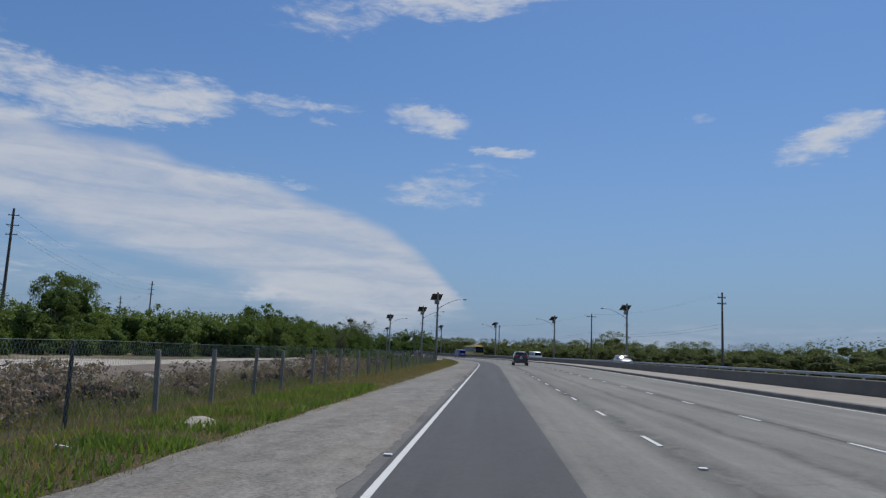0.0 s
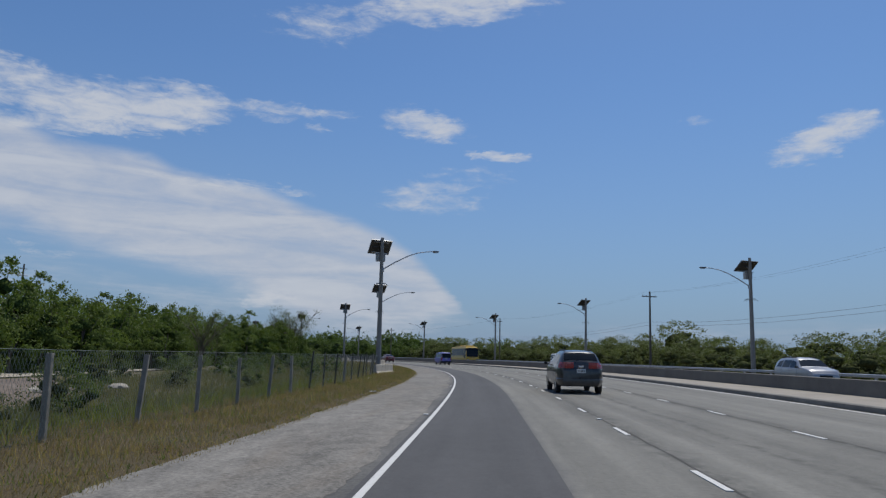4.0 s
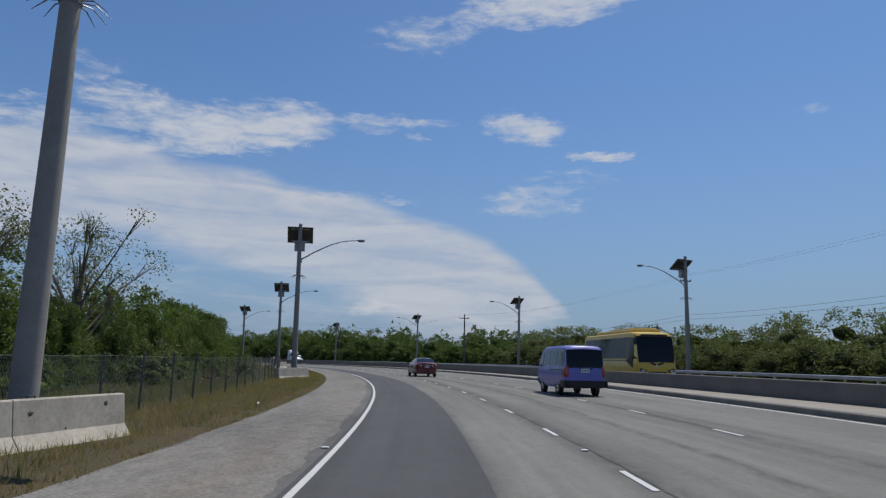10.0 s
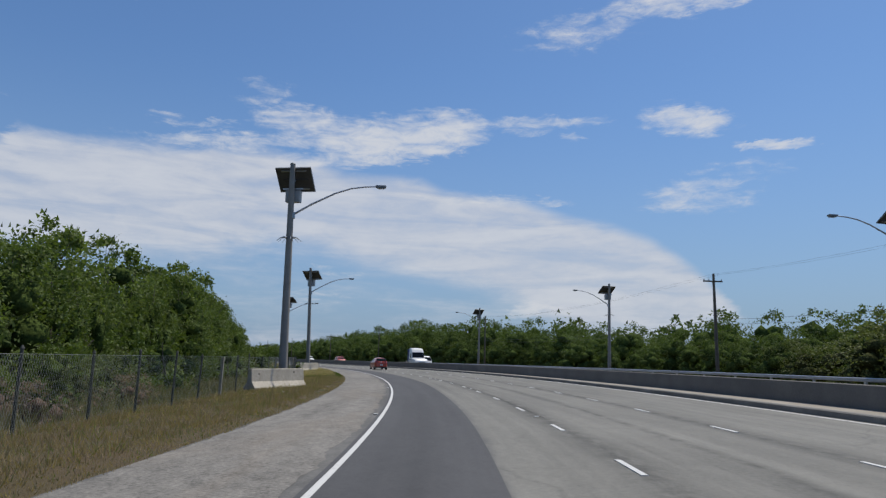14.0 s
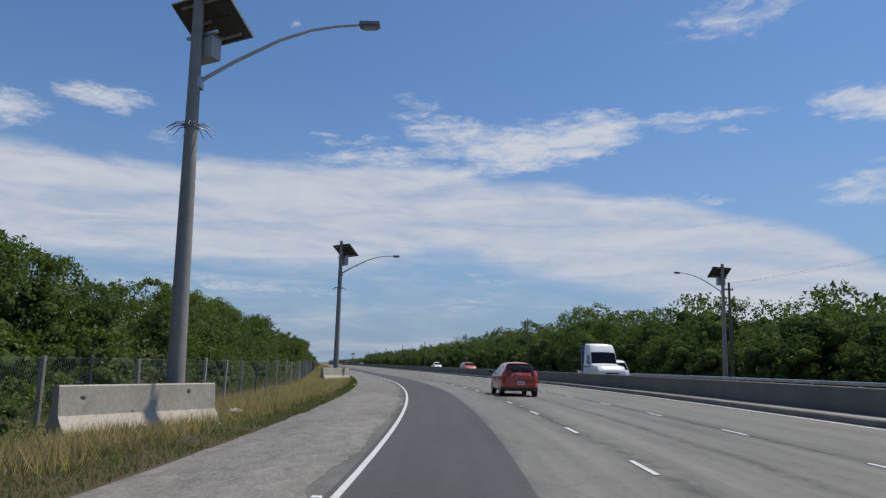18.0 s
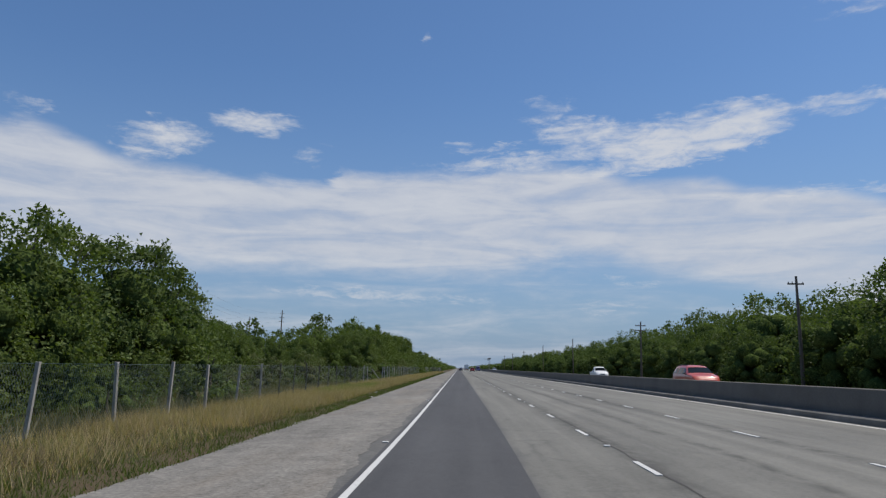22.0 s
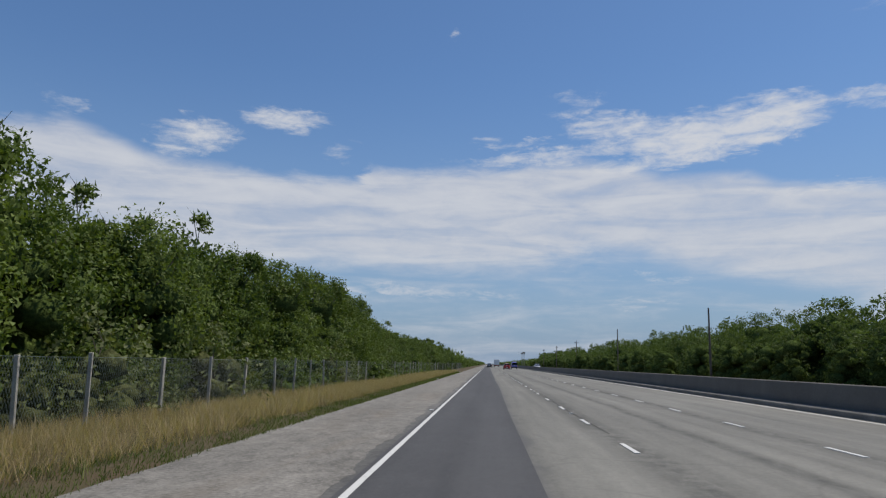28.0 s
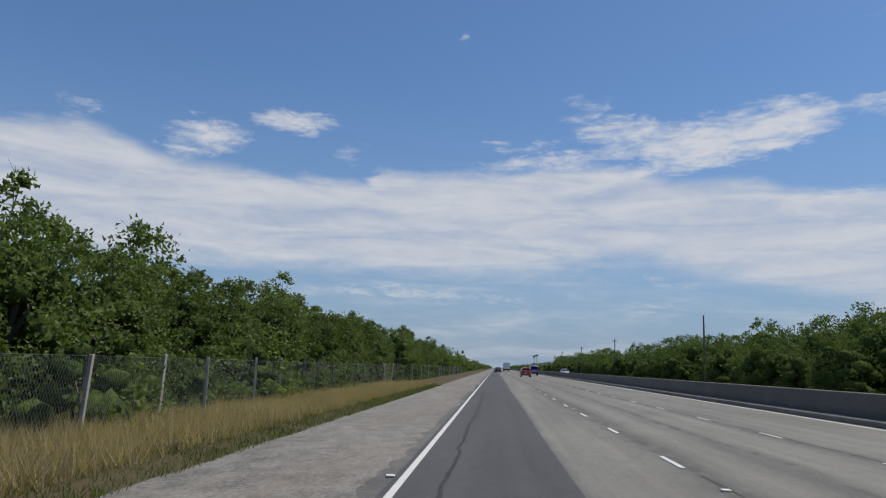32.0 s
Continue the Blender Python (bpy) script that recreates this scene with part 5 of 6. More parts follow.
def far_woods():
    """Woods that are only seen from afar: many crowns joined into one mesh a stretch."""
    def crowns(name, places, mat, label, seed, style="far", leaves=330, leaf=0.62, wide=1.0):
        nr, rng = np.random.default_rng(seed), random.Random(seed)
        kinds = []
        for _ in range(4):
            q = rng.randrange(1000)
            lobes = crown_lobes(random.Random(q), 6.0, 2.7, 0.0, style)
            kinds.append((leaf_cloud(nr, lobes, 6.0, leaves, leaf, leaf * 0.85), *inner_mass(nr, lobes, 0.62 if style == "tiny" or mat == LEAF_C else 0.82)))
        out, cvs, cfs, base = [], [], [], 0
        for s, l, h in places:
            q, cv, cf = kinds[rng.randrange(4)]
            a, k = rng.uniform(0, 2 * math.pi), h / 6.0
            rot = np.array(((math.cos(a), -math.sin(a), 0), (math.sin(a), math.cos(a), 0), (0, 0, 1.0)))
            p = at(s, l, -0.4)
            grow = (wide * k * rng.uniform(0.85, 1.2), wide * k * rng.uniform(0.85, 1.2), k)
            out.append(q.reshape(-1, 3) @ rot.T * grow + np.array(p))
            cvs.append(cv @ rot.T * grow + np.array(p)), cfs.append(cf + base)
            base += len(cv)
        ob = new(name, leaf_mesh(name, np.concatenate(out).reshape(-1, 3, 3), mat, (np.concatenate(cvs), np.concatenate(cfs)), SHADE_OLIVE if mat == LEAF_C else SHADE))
        return tagged(ob, label, "woods", kind="stuff")

    rnd = random.Random(77)
    # the far side
    places, behind, thorny, hs, hv = [], [], [], (-40, 130, 170, 210, 240, 300, 360, 385, 420, 500, 560, 700, 1400), (3.8, 4.4, 5.4, 5.6, 6.3, 6.7, 10.4, 10.9, 9.4, 8.3, 8.0, 8.4, 8.6)
    s = 120.0
    while s < 900:
        h = float(np.interp(s, hs, hv))
        for row in range(3):
            (thorny if s < 252 and (row < 2 or s < 215) else behind if row == 2 or s > 560 else places).append((s + rnd.uniform(-2, 2), 33.0 + row * 4.0 + rnd.uniform(-1.2, 1.5), h * rnd.uniform(0.74, 1.14) * (0.66, 0.95, 1.06)[row]))
        s += 3.8 if s < 240 else 4.4 if s < 620 else 6.5
    crowns("woods_far_side", places, LEAF_B, "dense green woods beyond the opposite carriageway", 11, "far", 1700, 0.18)
    crowns("woods_far_side", behind, LEAF_B, "taller crowns behind the woods beyond the opposite carriageway", 18, "far", 800, 0.24)
    places = [(rnd.uniform(330, 760), rnd.uniform(62, 125), rnd.uniform(9.5, 13.0)) for _ in range(110)]
    crowns("woods_beyond", places, LEAF_B, "tall distant woods behind the roadside trees", 19, "plain", 240, 0.5)
    places = [(rnd.uniform(130, 250), rnd.uniform(32.5, 40), rnd.uniform(3.2, 5.0)) for _ in range(40)] + thorny
    places += [(172 + 2.6 * k + rnd.uniform(-1, 1), 32.6 + rnd.uniform(-0.6, 1.4), rnd.uniform(2.6, 4.2)) for k in range(34)]
    places += [(156, 38, 7.4), (159, 39, 6.2), (236, 34, 5.0), (238, 36, 6.8), (240, 33.5, 4.5), (241, 35.5, 6.6), (243.5, 37, 7.0), (246, 34.5, 6.0), (248.5, 36, 6.4)]
    crowns("scrub_far_side", places, LEAF_C, "grey-green thorny scrub beyond the opposite carriageway", 12, "far", 1500, 0.19, 1.22)
    places = [(rnd.uniform(-30, 150), rnd.uniform(31, 58), rnd.uniform(2.4, 3.9)) for _ in range(330)]
    places += [(rnd.uniform(-60, 200), rnd.uniform(60, 110), rnd.uniform(5.0, 7.0)) for _ in range(140)]
    crowns("low_scrub", places, LEAF_C, "low olive scrub beyond the opposite carriageway", 13, "tiny", 330, 0.24, 1.4)
    # the near side, first stretch
    places = [(rnd.uniform(-60, 130), -rnd.uniform(50, 85), rnd.uniform(4.6, 7.0)) for _ in range(240)]
    places += [(rnd.uniform(95, 200), -rnd.uniform(30, 60), rnd.uniform(5.0, 7.2)) for _ in range(90)]
    places += [(rnd.uniform(-10, 120), -rnd.uniform(40, 52), rnd.uniform(2.6, 4.2)) for _ in range(50)]
    crowns("woods_near_side", places, LEAF_A, "green woods behind the open scrubland", 14, "plain", 640, 0.32)
    places = [(rnd.uniform(185, 640), -rnd.uniform(20, 34), rnd.uniform(5.2, 7.0)) for _ in range(80)]
    crowns("woods_behind_thicket", places, LEAF_B, "woods behind the roadside thicket", 15, "plain", 240, 0.5)
    # both sides, far down the straight
    places, s = [], 620.0
    while s < 2500:
        for l in (-10.5, -15.0, 32.0, 37.0):
            if not (l > 0 and s < 880):
                places.append((s + rnd.uniform(-3, 3), l + rnd.uniform(-1.5, 1.5), rnd.uniform(4.6, 6.4) * (0.8 if l < 0 and s > 700 else 1.0)))
        s += 5.0 if s < 900 else 11.0
    crowns("woods_down_the_road", places, LEAF_B, "green woods lining the far straight", 16, "tiny", 110, 0.8)
    # round the horizon
    places = [(rnd.uniform(-100, 700), rnd.choice((-1, 1)) * rnd.uniform(115, 260), rnd.uniform(4.5, 7.5)) for _ in range(300)]
    crowns("distant_woods", places, LEAF_B, "distant woods at the horizon", 17, "tiny", 70, 1.0)


far_woods()


def blades(name, area, per_m2, height, width, mat, label, seed, keep=None):
    """Single grass blades over a stretch of verge."""
    nr = np.random.default_rng(seed)
    s0, s1, l0, l1 = area
    n = int((s1 - s0) * (l1 - l0) * per_m2)
    s, l = nr.uniform(s0, s1, n), nr.uniform(l0, l1, n)
    table = np.array([[noise.noise((a * 0.45, b * 0.55, seed)) for b in range(64)] for a in range(int(s1 - s0) * 2 + 4)])
    ga, gb = (s - s0) * 2, (l - l0) * 2
    ia, ib = ga.astype(int), gb.astype(int)
    fa, fb = ga - ia, gb - ib
    clump = (table[ia, ib] * (1 - fa) + table[ia + 1, ib] * fa) * (1 - fb) + (table[ia, ib + 1] * (1 - fa) + table[ia + 1, ib + 1] * fa) * fb
    ok = clump + nr.uniform(-0.45, 0.45, n) > (-0.12 if keep is None else keep)
    s, l, clump = s[ok], l[ok], clump[ok]
    n = len(s)
    h = np.interp(s, RS, RH)
    base = np.stack([np.interp(s, RS, RX) + l * np.cos(h), np.interp(s, RS, RY) + l * np.sin(h), np.interp(l, (-9.5, -6.4, -4.6, -3.2, -2.45), (-0.42, -0.15, -0.03, -0.01, -0.06))], 1)
    an, lean = nr.uniform(0, 2 * np.pi, n), nr.uniform(0.1, 0.9, n)
    tall = height * nr.uniform(0.55, 1.25, n) * (0.75 + 0.6 * np.clip(clump + 0.3, 0, 1))
    top = base + np.stack([np.cos(an) * lean * tall, np.sin(an) * lean * tall, tall], 1)
    a2 = nr.uniform(0, 2 * np.pi, n)
    side = np.stack([np.cos(a2), np.sin(a2), np.zeros(n)], 1) * (width * nr.uniform(0.6, 1.4, n) / 2)[:, None]
    v = np.stack([base - side, base + side, top], 1)
    me = bpy.data.meshes.new(name)
    me.vertices.add(3 * n), me.loops.add(3 * n), me.polygons.add(n)
    me.vertices.foreach_set("co", v.reshape(-1).astype(np.float32))
    me.loops.foreach_set("vertex_index", np.arange(3 * n, dtype=np.int32))
    me.polygons.foreach_set("loop_start", np.arange(0, 3 * n, 3, dtype=np.int32))
    me.update(calc_edges=True)
    me.materials.append(mat)
    return tagged(new(name, me), label, "grass", kind="stuff")


STRAW = leaf_material("straw", (0.260, 0.195, 0.105), (0.58, 0.470, 0.290), 0.45)
LUSH = leaf_material("lush_weeds", (0.085, 0.135, 0.028), (0.25, 0.33, 0.080), 0.4)
RUST = leaf_material("rusty_grass", (0.160, 0.116, 0.074), (0.37, 0.285, 0.185), 0.45)
TURF = leaf_material("short_turf", (0.055, 0.080, 0.020), (0.18, 0.22, 0.065), 0.4)
GREEN_GRASS = leaf_material("grass_green", (0.085, 0.105, 0.028), (0.24, 0.26, 0.085), 0.4)


HAY = leaf_material("dry_hay", (0.17, 0.140, 0.105), (0.42, 0.36, 0.29), 0.4)
BRUSH = leaf_material("olive_brush", (0.075, 0.075, 0.038), (0.24, 0.22, 0.13), 0.4)


def grass():
    blades("dry_reeds", (-6, 66, -12.5, -8.6), 60, 0.62, 0.030, HAY, "band of pale pinkish dry tall grass behind the fence", 11, -0.25)
    blades("rough_grass", (-6, 100, -8.8, -5.6), 70, 0.38, 0.026, GREEN_GRASS, "dark green rough grass at the foot of the fence", 12, 0.02)
    blades("shoulder_grass", (-6, 270, -3.6, -2.5), 460, 0.07, 0.016, RUST, "short matted brown grass at the shoulder", 13, -0.2)
    blades("tall_dry_grass", (335, 520, -7.4, -3.3), 380, 0.38, 0.012, STRAW, "tall straw-coloured grass on the verge", 1)
    blades("tall_dry_grass", (258, 335, -7.4, -3.2), 200, 0.32, 0.012, STRAW, "straw-coloured grass with green tufts on the verge", 2)
    blades("brown_grass", (258, 520, -7.2, -3.2), 110, 0.22, 0.014, RUST, "matted brown grass under the straw", 16, -0.1)
    blades("verge_weeds", (255, 345, -7.0, -3.3), 110, 0.20, 0.022, GREEN_GRASS, "green weeds among the dry grass", 17, 0.05)
    blades("dry_grass", (-6, 258, -6.9, -3.0), 330, 0.15, 0.013, RUST, "short rusty brown grass on the verge", 3, -0.2)
    blades("straw_grass", (-6, 258, -6.9, -3.4), 9, 0.24, 0.014, STRAW, "loose straw-coloured grass tufts", 4, 0.0)
    blades("low_grass", (258, 520, -3.9, -2.66), 420, 0.10, 0.016, TURF, "low green grass along the shoulder", 5, -0.4)
    blades("green_grass", (-6, 520, -7.2, -3.0), 50, 0.22, 0.014, GREEN_GRASS, "green grass tufts among the dry grass", 6, 0.12)
    blades("weeds", (8, 31, -4.9, -2.75), 380, 0.16, 0.040, LUSH, "patch of lush low green weeds", 7, -0.05)
    blades("turf", (-6, 258, -6.2, -2.62), 130, 0.075, 0.018, TURF, "low green turf among the brown grass", 18, 0.12)
    blades("dry_brush", (-6, 150, -19, -6.6), 36, 0.42, 0.036, BRUSH, "grey-green dry brush behind the fence", 15, -0.1)
    blades("weeds", (356, 372, -6.4, -4.0), 300, 0.34, 0.026, LUSH, "patch of tall bright green weeds on the verge", 8, -0.2)
    blades("undergrowth", (165, 520, -13, -7.0), 55, 0.50, 0.036, BRUSH, "rough green undergrowth between fence and thicket", 14, 0.0)
    blades("far_side_grass", (-20, 420, 25.2, 31.0), 12, 0.4, 0.05, GREEN_GRASS, "dull grass beyond the opposite carriageway", 9, -0.2)
    blades("field_grass", (60, 200, -22, -6.8), 30, 0.30, 0.030, BRUSH, "patchy grass behind the fence", 10, -0.05)


grass()

# ---- vehicles ----
GLASS = material("tinted_glass", 0.06, 0.0, 0.28)[0]
GLASS.node_tree.nodes["Principled BSDF"].inputs["Base Color"].default_value = (0.006, 0.007, 0.008, 1)
RUBBER = mottled("rubber", (0.012, 0.012, 0.012), (0.030, 0.029, 0.028), 0.9, 6.0, 60.0, 0.3, 0.1)
BLACK_TRIM = mottled("black_plastic", (0.012, 0.012, 0.013), (0.030, 0.030, 0.031), 0.6, 6.0, 60.0, 0.3, 0.0)
CHROME = glossy("bright_metal", (0.62, 0.63, 0.64), 0.22, 0.9)
TAIL_RED = glossy("red_lamp_glass", (0.30, 0.008, 0.008), 0.15, 0.0, 0.6)
AMBER = glossy("amber_lamp_glass", (0.42, 0.13, 0.015), 0.15, 0.0, 0.8)
CLEAR = glossy("clear_lamp_glass", (0.60, 0.62, 0.64), 0.12, 0.0, 0.8)
PLATE = glossy("plate_white", (0.62, 0.63, 0.62), 0.45)
PAINTS = {
    "black": glossy("black_paint", (0.012, 0.013, 0.016), 0.25, 0.0, 0.8),
    "violet": glossy("violet_blue_paint", (0.135, 0.140, 0.46), 0.38, 0.0, 0.4),
    "maroon": glossy("maroon_paint", (0.105, 0.004, 0.008), 0.24, 0.1, 0.45),
    "orange": glossy("orange_red_paint", (0.46, 0.045, 0.016), 0.28, 0.1, 0.8),
    "red": glossy("red_paint", (0.40, 0.018, 0.014), 0.28, 0.0, 0.8),
    "white": glossy("white_paint", (0.70, 0.71, 0.71), 0.35, 0.0, 0.5),
    "silver": glossy("silver_paint", (0.33, 0.34, 0.36), 0.3, 0.6, 0.6),
    "yellow": glossy("yellow_paint", (0.62, 0.40, 0.030), 0.35, 0.0, 0.5),
    "coral": glossy("coral_paint", (0.50, 0.085, 0.05), 0.3, 0.0, 0.7),
    "blue": glossy("blue_paint", (0.05, 0.075, 0.20), 0.35, 0.0, 0.6),
    "green": glossy("green_paint", (0.03, 0.10, 0.05), 0.35, 0.0, 0.6),
}


class Shell:
    """A body drawn out along y: its outline from the side, its belt line and its widths."""

    def __init__(self, outline, belt, width, roof_width, floor, ends=0.90):
        self.oy, self.oz = zip(*outline)
        self.belt, self.w, self.rw, self.floor, self.ends = belt, width / 2, roof_width / 2, floor, ends
        self.y0, self.y1 = self.oy[0], self.oy[-1]
        self.round, self.corner = (0.15, 0.42) if width < 1.9 and ends < 0.95 else (0.05, 0.2)
        self.ease = (-0.11, -0.05, 0.0, 0.05, 0.11) if width < 1.9 and ends < 0.95 else (-0.03, 0.0, 0.03)
        self.roof = max(self.oz)

    def top(self, y):
        # corners of the outline are eased over a hand's width
        return float(np.mean([np.interp(max(self.y0, min(self.y1, y + d)), self.oy, self.oz) for d in self.ease]))

    def half(self, y):
        f = 2 * abs(y - (self.y0 + self.y1) / 2) / (self.y1 - self.y0)
        e = max(0.0, 1.0 - min(y - self.y0, self.y1 - y) / self.corner)
        return self.w * (1 - (1 - self.ends) * max(0.0, f - 0.55) ** 2 / 0.2025) * (1.0 - self.round * e ** 2.2)

    def skin(self, y, z):
        """Half width of the body at this station and height."""
        r = [q for q in self.ring(y)[1:8]]
        return float(np.interp(z, [q[1] for q in r], [q[0] for q in r]))

    def wrap(self, rows, back, deep, inner=None):
        """A strip that follows the body round one end: rows of (height, stand-off); inner is the half width left free in the middle (None: right across)."""
        end, way = (self.y0, 1) if back else (self.y1, -1)
        bms = []
        for side in ((1,) if inner is None else (1, -1)):
            bm, lines = bmesh.new(), []
            for z, off in rows:
                side_run = [(self.skin(end + way * deep * k, z) + off, end + way * deep * k - way * off * (1 - k)) for k in (1.0, 0.7, 0.45, 0.25, 0.12, 0.04, 0.0)]
                x0 = side_run[-1][0] - off * 0.5
                if inner is None:
                    mid = [(x0 * k, end - way * off) for k in (0.9, 0.5, 0.0, -0.5, -0.9)]
                    line = side_run + mid + [(-x, y) for x, y in reversed(side_run)]
                else:
                    line = side_run + [(x0 + (inner - x0) * k, end - way * off) for k in (0.3, 0.7, 1.0)]
                lines.append([bm.verts.new((side * x, y, z)) for x, y in line])
            for a, b in zip(lines, lines[1:]):
                for k in range(len(a) - 1):
                    bm.faces.new((a[k], a[k + 1], b[k + 1], b[k]))
            bmesh.ops.recalc_face_normals(bm, faces=bm.faces[:])
            bms.append(bm)
        return bms

    def seam(self, y, side, top=None):
        """The thin dark gap beside a door."""
        bm = bmesh.new()
        r = self.ring(y)[2:6]
        rows = [(bm.verts.new((side * (x + 0.003), y - 0.006, z)), bm.verts.new((side * (x + 0.003), y + 0.006, z)), bm.verts.new((side * (x - 0.01), y, z))) for x, z in r]
        for a, b in zip(rows, rows[1:]):
            for k in range(3):
                bm.faces.new((a[k], a[(k + 1) % 3], b[(k + 1) % 3], b[k]))
        bmesh.ops.recalc_face_normals(bm, faces=bm.faces[:])
        return bm

    def ring(self, y, floor=None):
        t, w = self.top(y), self.half(y)
        fl = self.floor + 0.10 * max(0.0, 2 * abs(y - (self.y0 + self.y1) / 2) / (self.y1 - self.y0) - 0.82) / 0.18
        b = min(self.belt, t - 0.035)
        k = max(0.0, min(1.0, (t - self.belt) / max(0.01, self.roof - self.belt)))
        wt = w * 0.93 * (1 - k) + self.rw * k
        return [(0, fl), (w * 0.88, fl), (w * 0.965, fl + 0.10), (w, fl + 0.45 * (b - fl)), (w * 0.992, b - 0.10), (w * 0.962, b), (wt + 0.010, t - 0.085), (wt - 0.065, t - 0.022), (wt * 0.55, t), (0, t + 0.012)]

    def body(self):
        bm = bmesh.new()
        ys = sorted(set(np.round(np.linspace(self.y0, self.y1, 40), 3)) | set(self.oy) | {self.y0 + d for d in (0.02, 0.06, 0.16)} | {self.y1 - d for d in (0.02, 0.06, 0.16)})
        rows = []
        for y in ys:
            r = self.ring(y)
            rows.append([bm.verts.new((x, y, z)) for x, z in r] + [bm.verts.new((-x, y, z)) for x, z in reversed(r[1:-1])])
        n = len(rows[0])
        for a, b in zip(rows, rows[1:]):
            for k in range(n):
                bm.faces.new((a[k], a[(k + 1) % n], b[(k + 1) % n], b[k]))
        bm.faces.new(rows[0]), bm.faces.new(rows[-1][::-1])
        bmesh.ops.recalc_face_normals(bm, faces=bm.faces[:])
        return bm

    def side_pane(self, y0, y1, side, low=0.08, high=0.86, slant0=0.0, slant1=0.0):
        bm = bmesh.new()
        n = 6
        cols = []
        for i in range(n + 1):
            col = []
            for u, sl in ((low, 0), (0.5 * (low + high), 0.5), (high, 1)):
                f = i / n
                y = (y0 + slant0 * sl) * (1 - f) + (y1 - slant1 * sl) * f
                r = self.ring(y)
                (xa, za), (xb, zb) = r[5], r[6]
                col.append((y, xa + (xb - xa) * u, za + (zb - za) * u))
            cols.append(col)
        outer = [[bm.verts.new((side * (x + 0.008), y, z + 0.002)) for y, x, z in c] for c in cols]
        inner = [[bm.verts.new((side * (x - 0.012), y, z)) for y, x, z in c] for c in cols]
        for a, b in zip(outer, outer[1:]):
            for k in range(2):
                bm.faces.new((a[k], a[k + 1], b[k + 1], b[k]))
        for i in range(n):
            bm.faces.new((outer[i][0], outer[i + 1][0], inner[i + 1][0], inner[i][0]))
            bm.faces.new((outer[i][2], inner[i][2], inner[i + 1][2], outer[i + 1][2]))
        bmesh.ops.recalc_face_normals(bm, faces=bm.faces[:])
        return bm

    def end_pane(self, y0, y1, inset=0.10, lift=0.012):
        """A front or rear screen that lies on the outline from y0 to y1."""
        bm = bmesh.new()
        n, rows = 6, []
        d = Vector((0, y1 - y0, self.top(y1) - self.top(y0))).normalized()
        nr = Vector((0, -d.z, d.y))
        if nr.z < 0:
            nr = -nr
        for i in range(n + 1):
            y = y0 + (y1 - y0) * i / n
            r = self.ring(y)
            w = r[6][0] - inset * 0.6
            z = self.top(y)
            rows.append([bm.verts.new(Vector((w * k, y, z + 0.012 * (1 - abs(k)) - 0.02 * k * k)) + nr * lift) for k in (-1, -0.6, 0, 0.6, 1)])
        for a, b in zip(rows, rows[1:]):
            for k in range(4):
                bm.faces.new((a[k], a[k + 1], b[k + 1], b[k]))
        g = bmesh.ops.extrude_face_region(bm, geom=bm.faces[:])
        bmesh.ops.translate(bm, vec=-nr * 0.03, verts=[v for v in g["geom"] if isinstance(v, bmesh.types.BMVert)])
        bmesh.ops.recalc_face_normals(bm, faces=bm.faces[:])
        return bm


def wheel(root, x, y, r, width=0.19, spokes=5):
    """One wheel: tyre, rim and spokes, with the dark arch round it."""
    side = 1 if x > 0 else -1
    bm = bmesh.new()
    tube(bm, [(x - side * 0.16, y, r + 0.02), (x + side * 0.004, y, r + 0.02)], r + 0.04, 22)
    part("wheel_arch", bm, BLACK_TRIM, root)
    bm = bmesh.new()
    prof = [(-width / 2, r * 0.66), (-width / 2, r * 0.92), (-width * 0.38, r), (width * 0.38, r), (width / 2, r * 0.92), (width / 2, r * 0.66)]
    cx, rings = x - side * (width / 2 - 0.012), []
    for a in range(24):
        an = 2 * math.pi * a / 24
        rings.append([bm.verts.new((cx + side * u, y + q * math.cos(an), r + q * math.sin(an))) for u, q in prof])
    for a, b in zip(rings, rings[1:] + rings[:1]):
        for k in range(5):
            bm.faces.new((a[k], a[k + 1], b[k + 1], b[k]))
    bmesh.ops.recalc_face_normals(bm, faces=bm.faces[:])
    tyre = part("tyre", bm, RUBBER, root, smooth=True)
    bm = bmesh.new()
    tube(bm, [(cx - side * 0.02, y, r), (cx + side * (width / 2 - 0.03), y, r)], r * 0.67, 20)
    for k in range(spokes):
        an = 2 * math.pi * k / spokes
        m = Matrix.Translation((cx + side * (width / 2 - 0.02), y, r)) @ Matrix.Rotation(an, 4, "X")
        box(bm, (-0.014, -0.035, 0.03), (0.014, 0.035, r * 0.64), 0.006, m)
    tube(bm, [(cx + side * 0.05, y, r), (cx + side * (width / 2 - 0.004), y, r)], 0.06, 10)
    part("rim", bm, CHROME, tyre)


def panel(name, lo, hi, mat, root, bevel=0.012, label=""):
    bm = bmesh.new()
    box(bm, lo, hi, bevel)
    return part(name, bm, mat, root, label)


def number_plate(root, y, z, back=True):
    d = -1 if back else 1
    p = panel("number_plate", (-0.17, min(y, y + d * 0.015), z), (0.17, max(y, y + d * 0.015), z + 0.15), PLATE, root, 0.004)
    for k in range(5):
        x = -0.12 + 0.06 * k
        yy = y + d * 0.017
        panel("bar", (x - 0.014, min(yy, yy - d * 0.004), z + 0.035), (x + 0.014, max(yy, yy - d * 0.004), z + 0.115), BLACK_TRIM, p, 0.0)


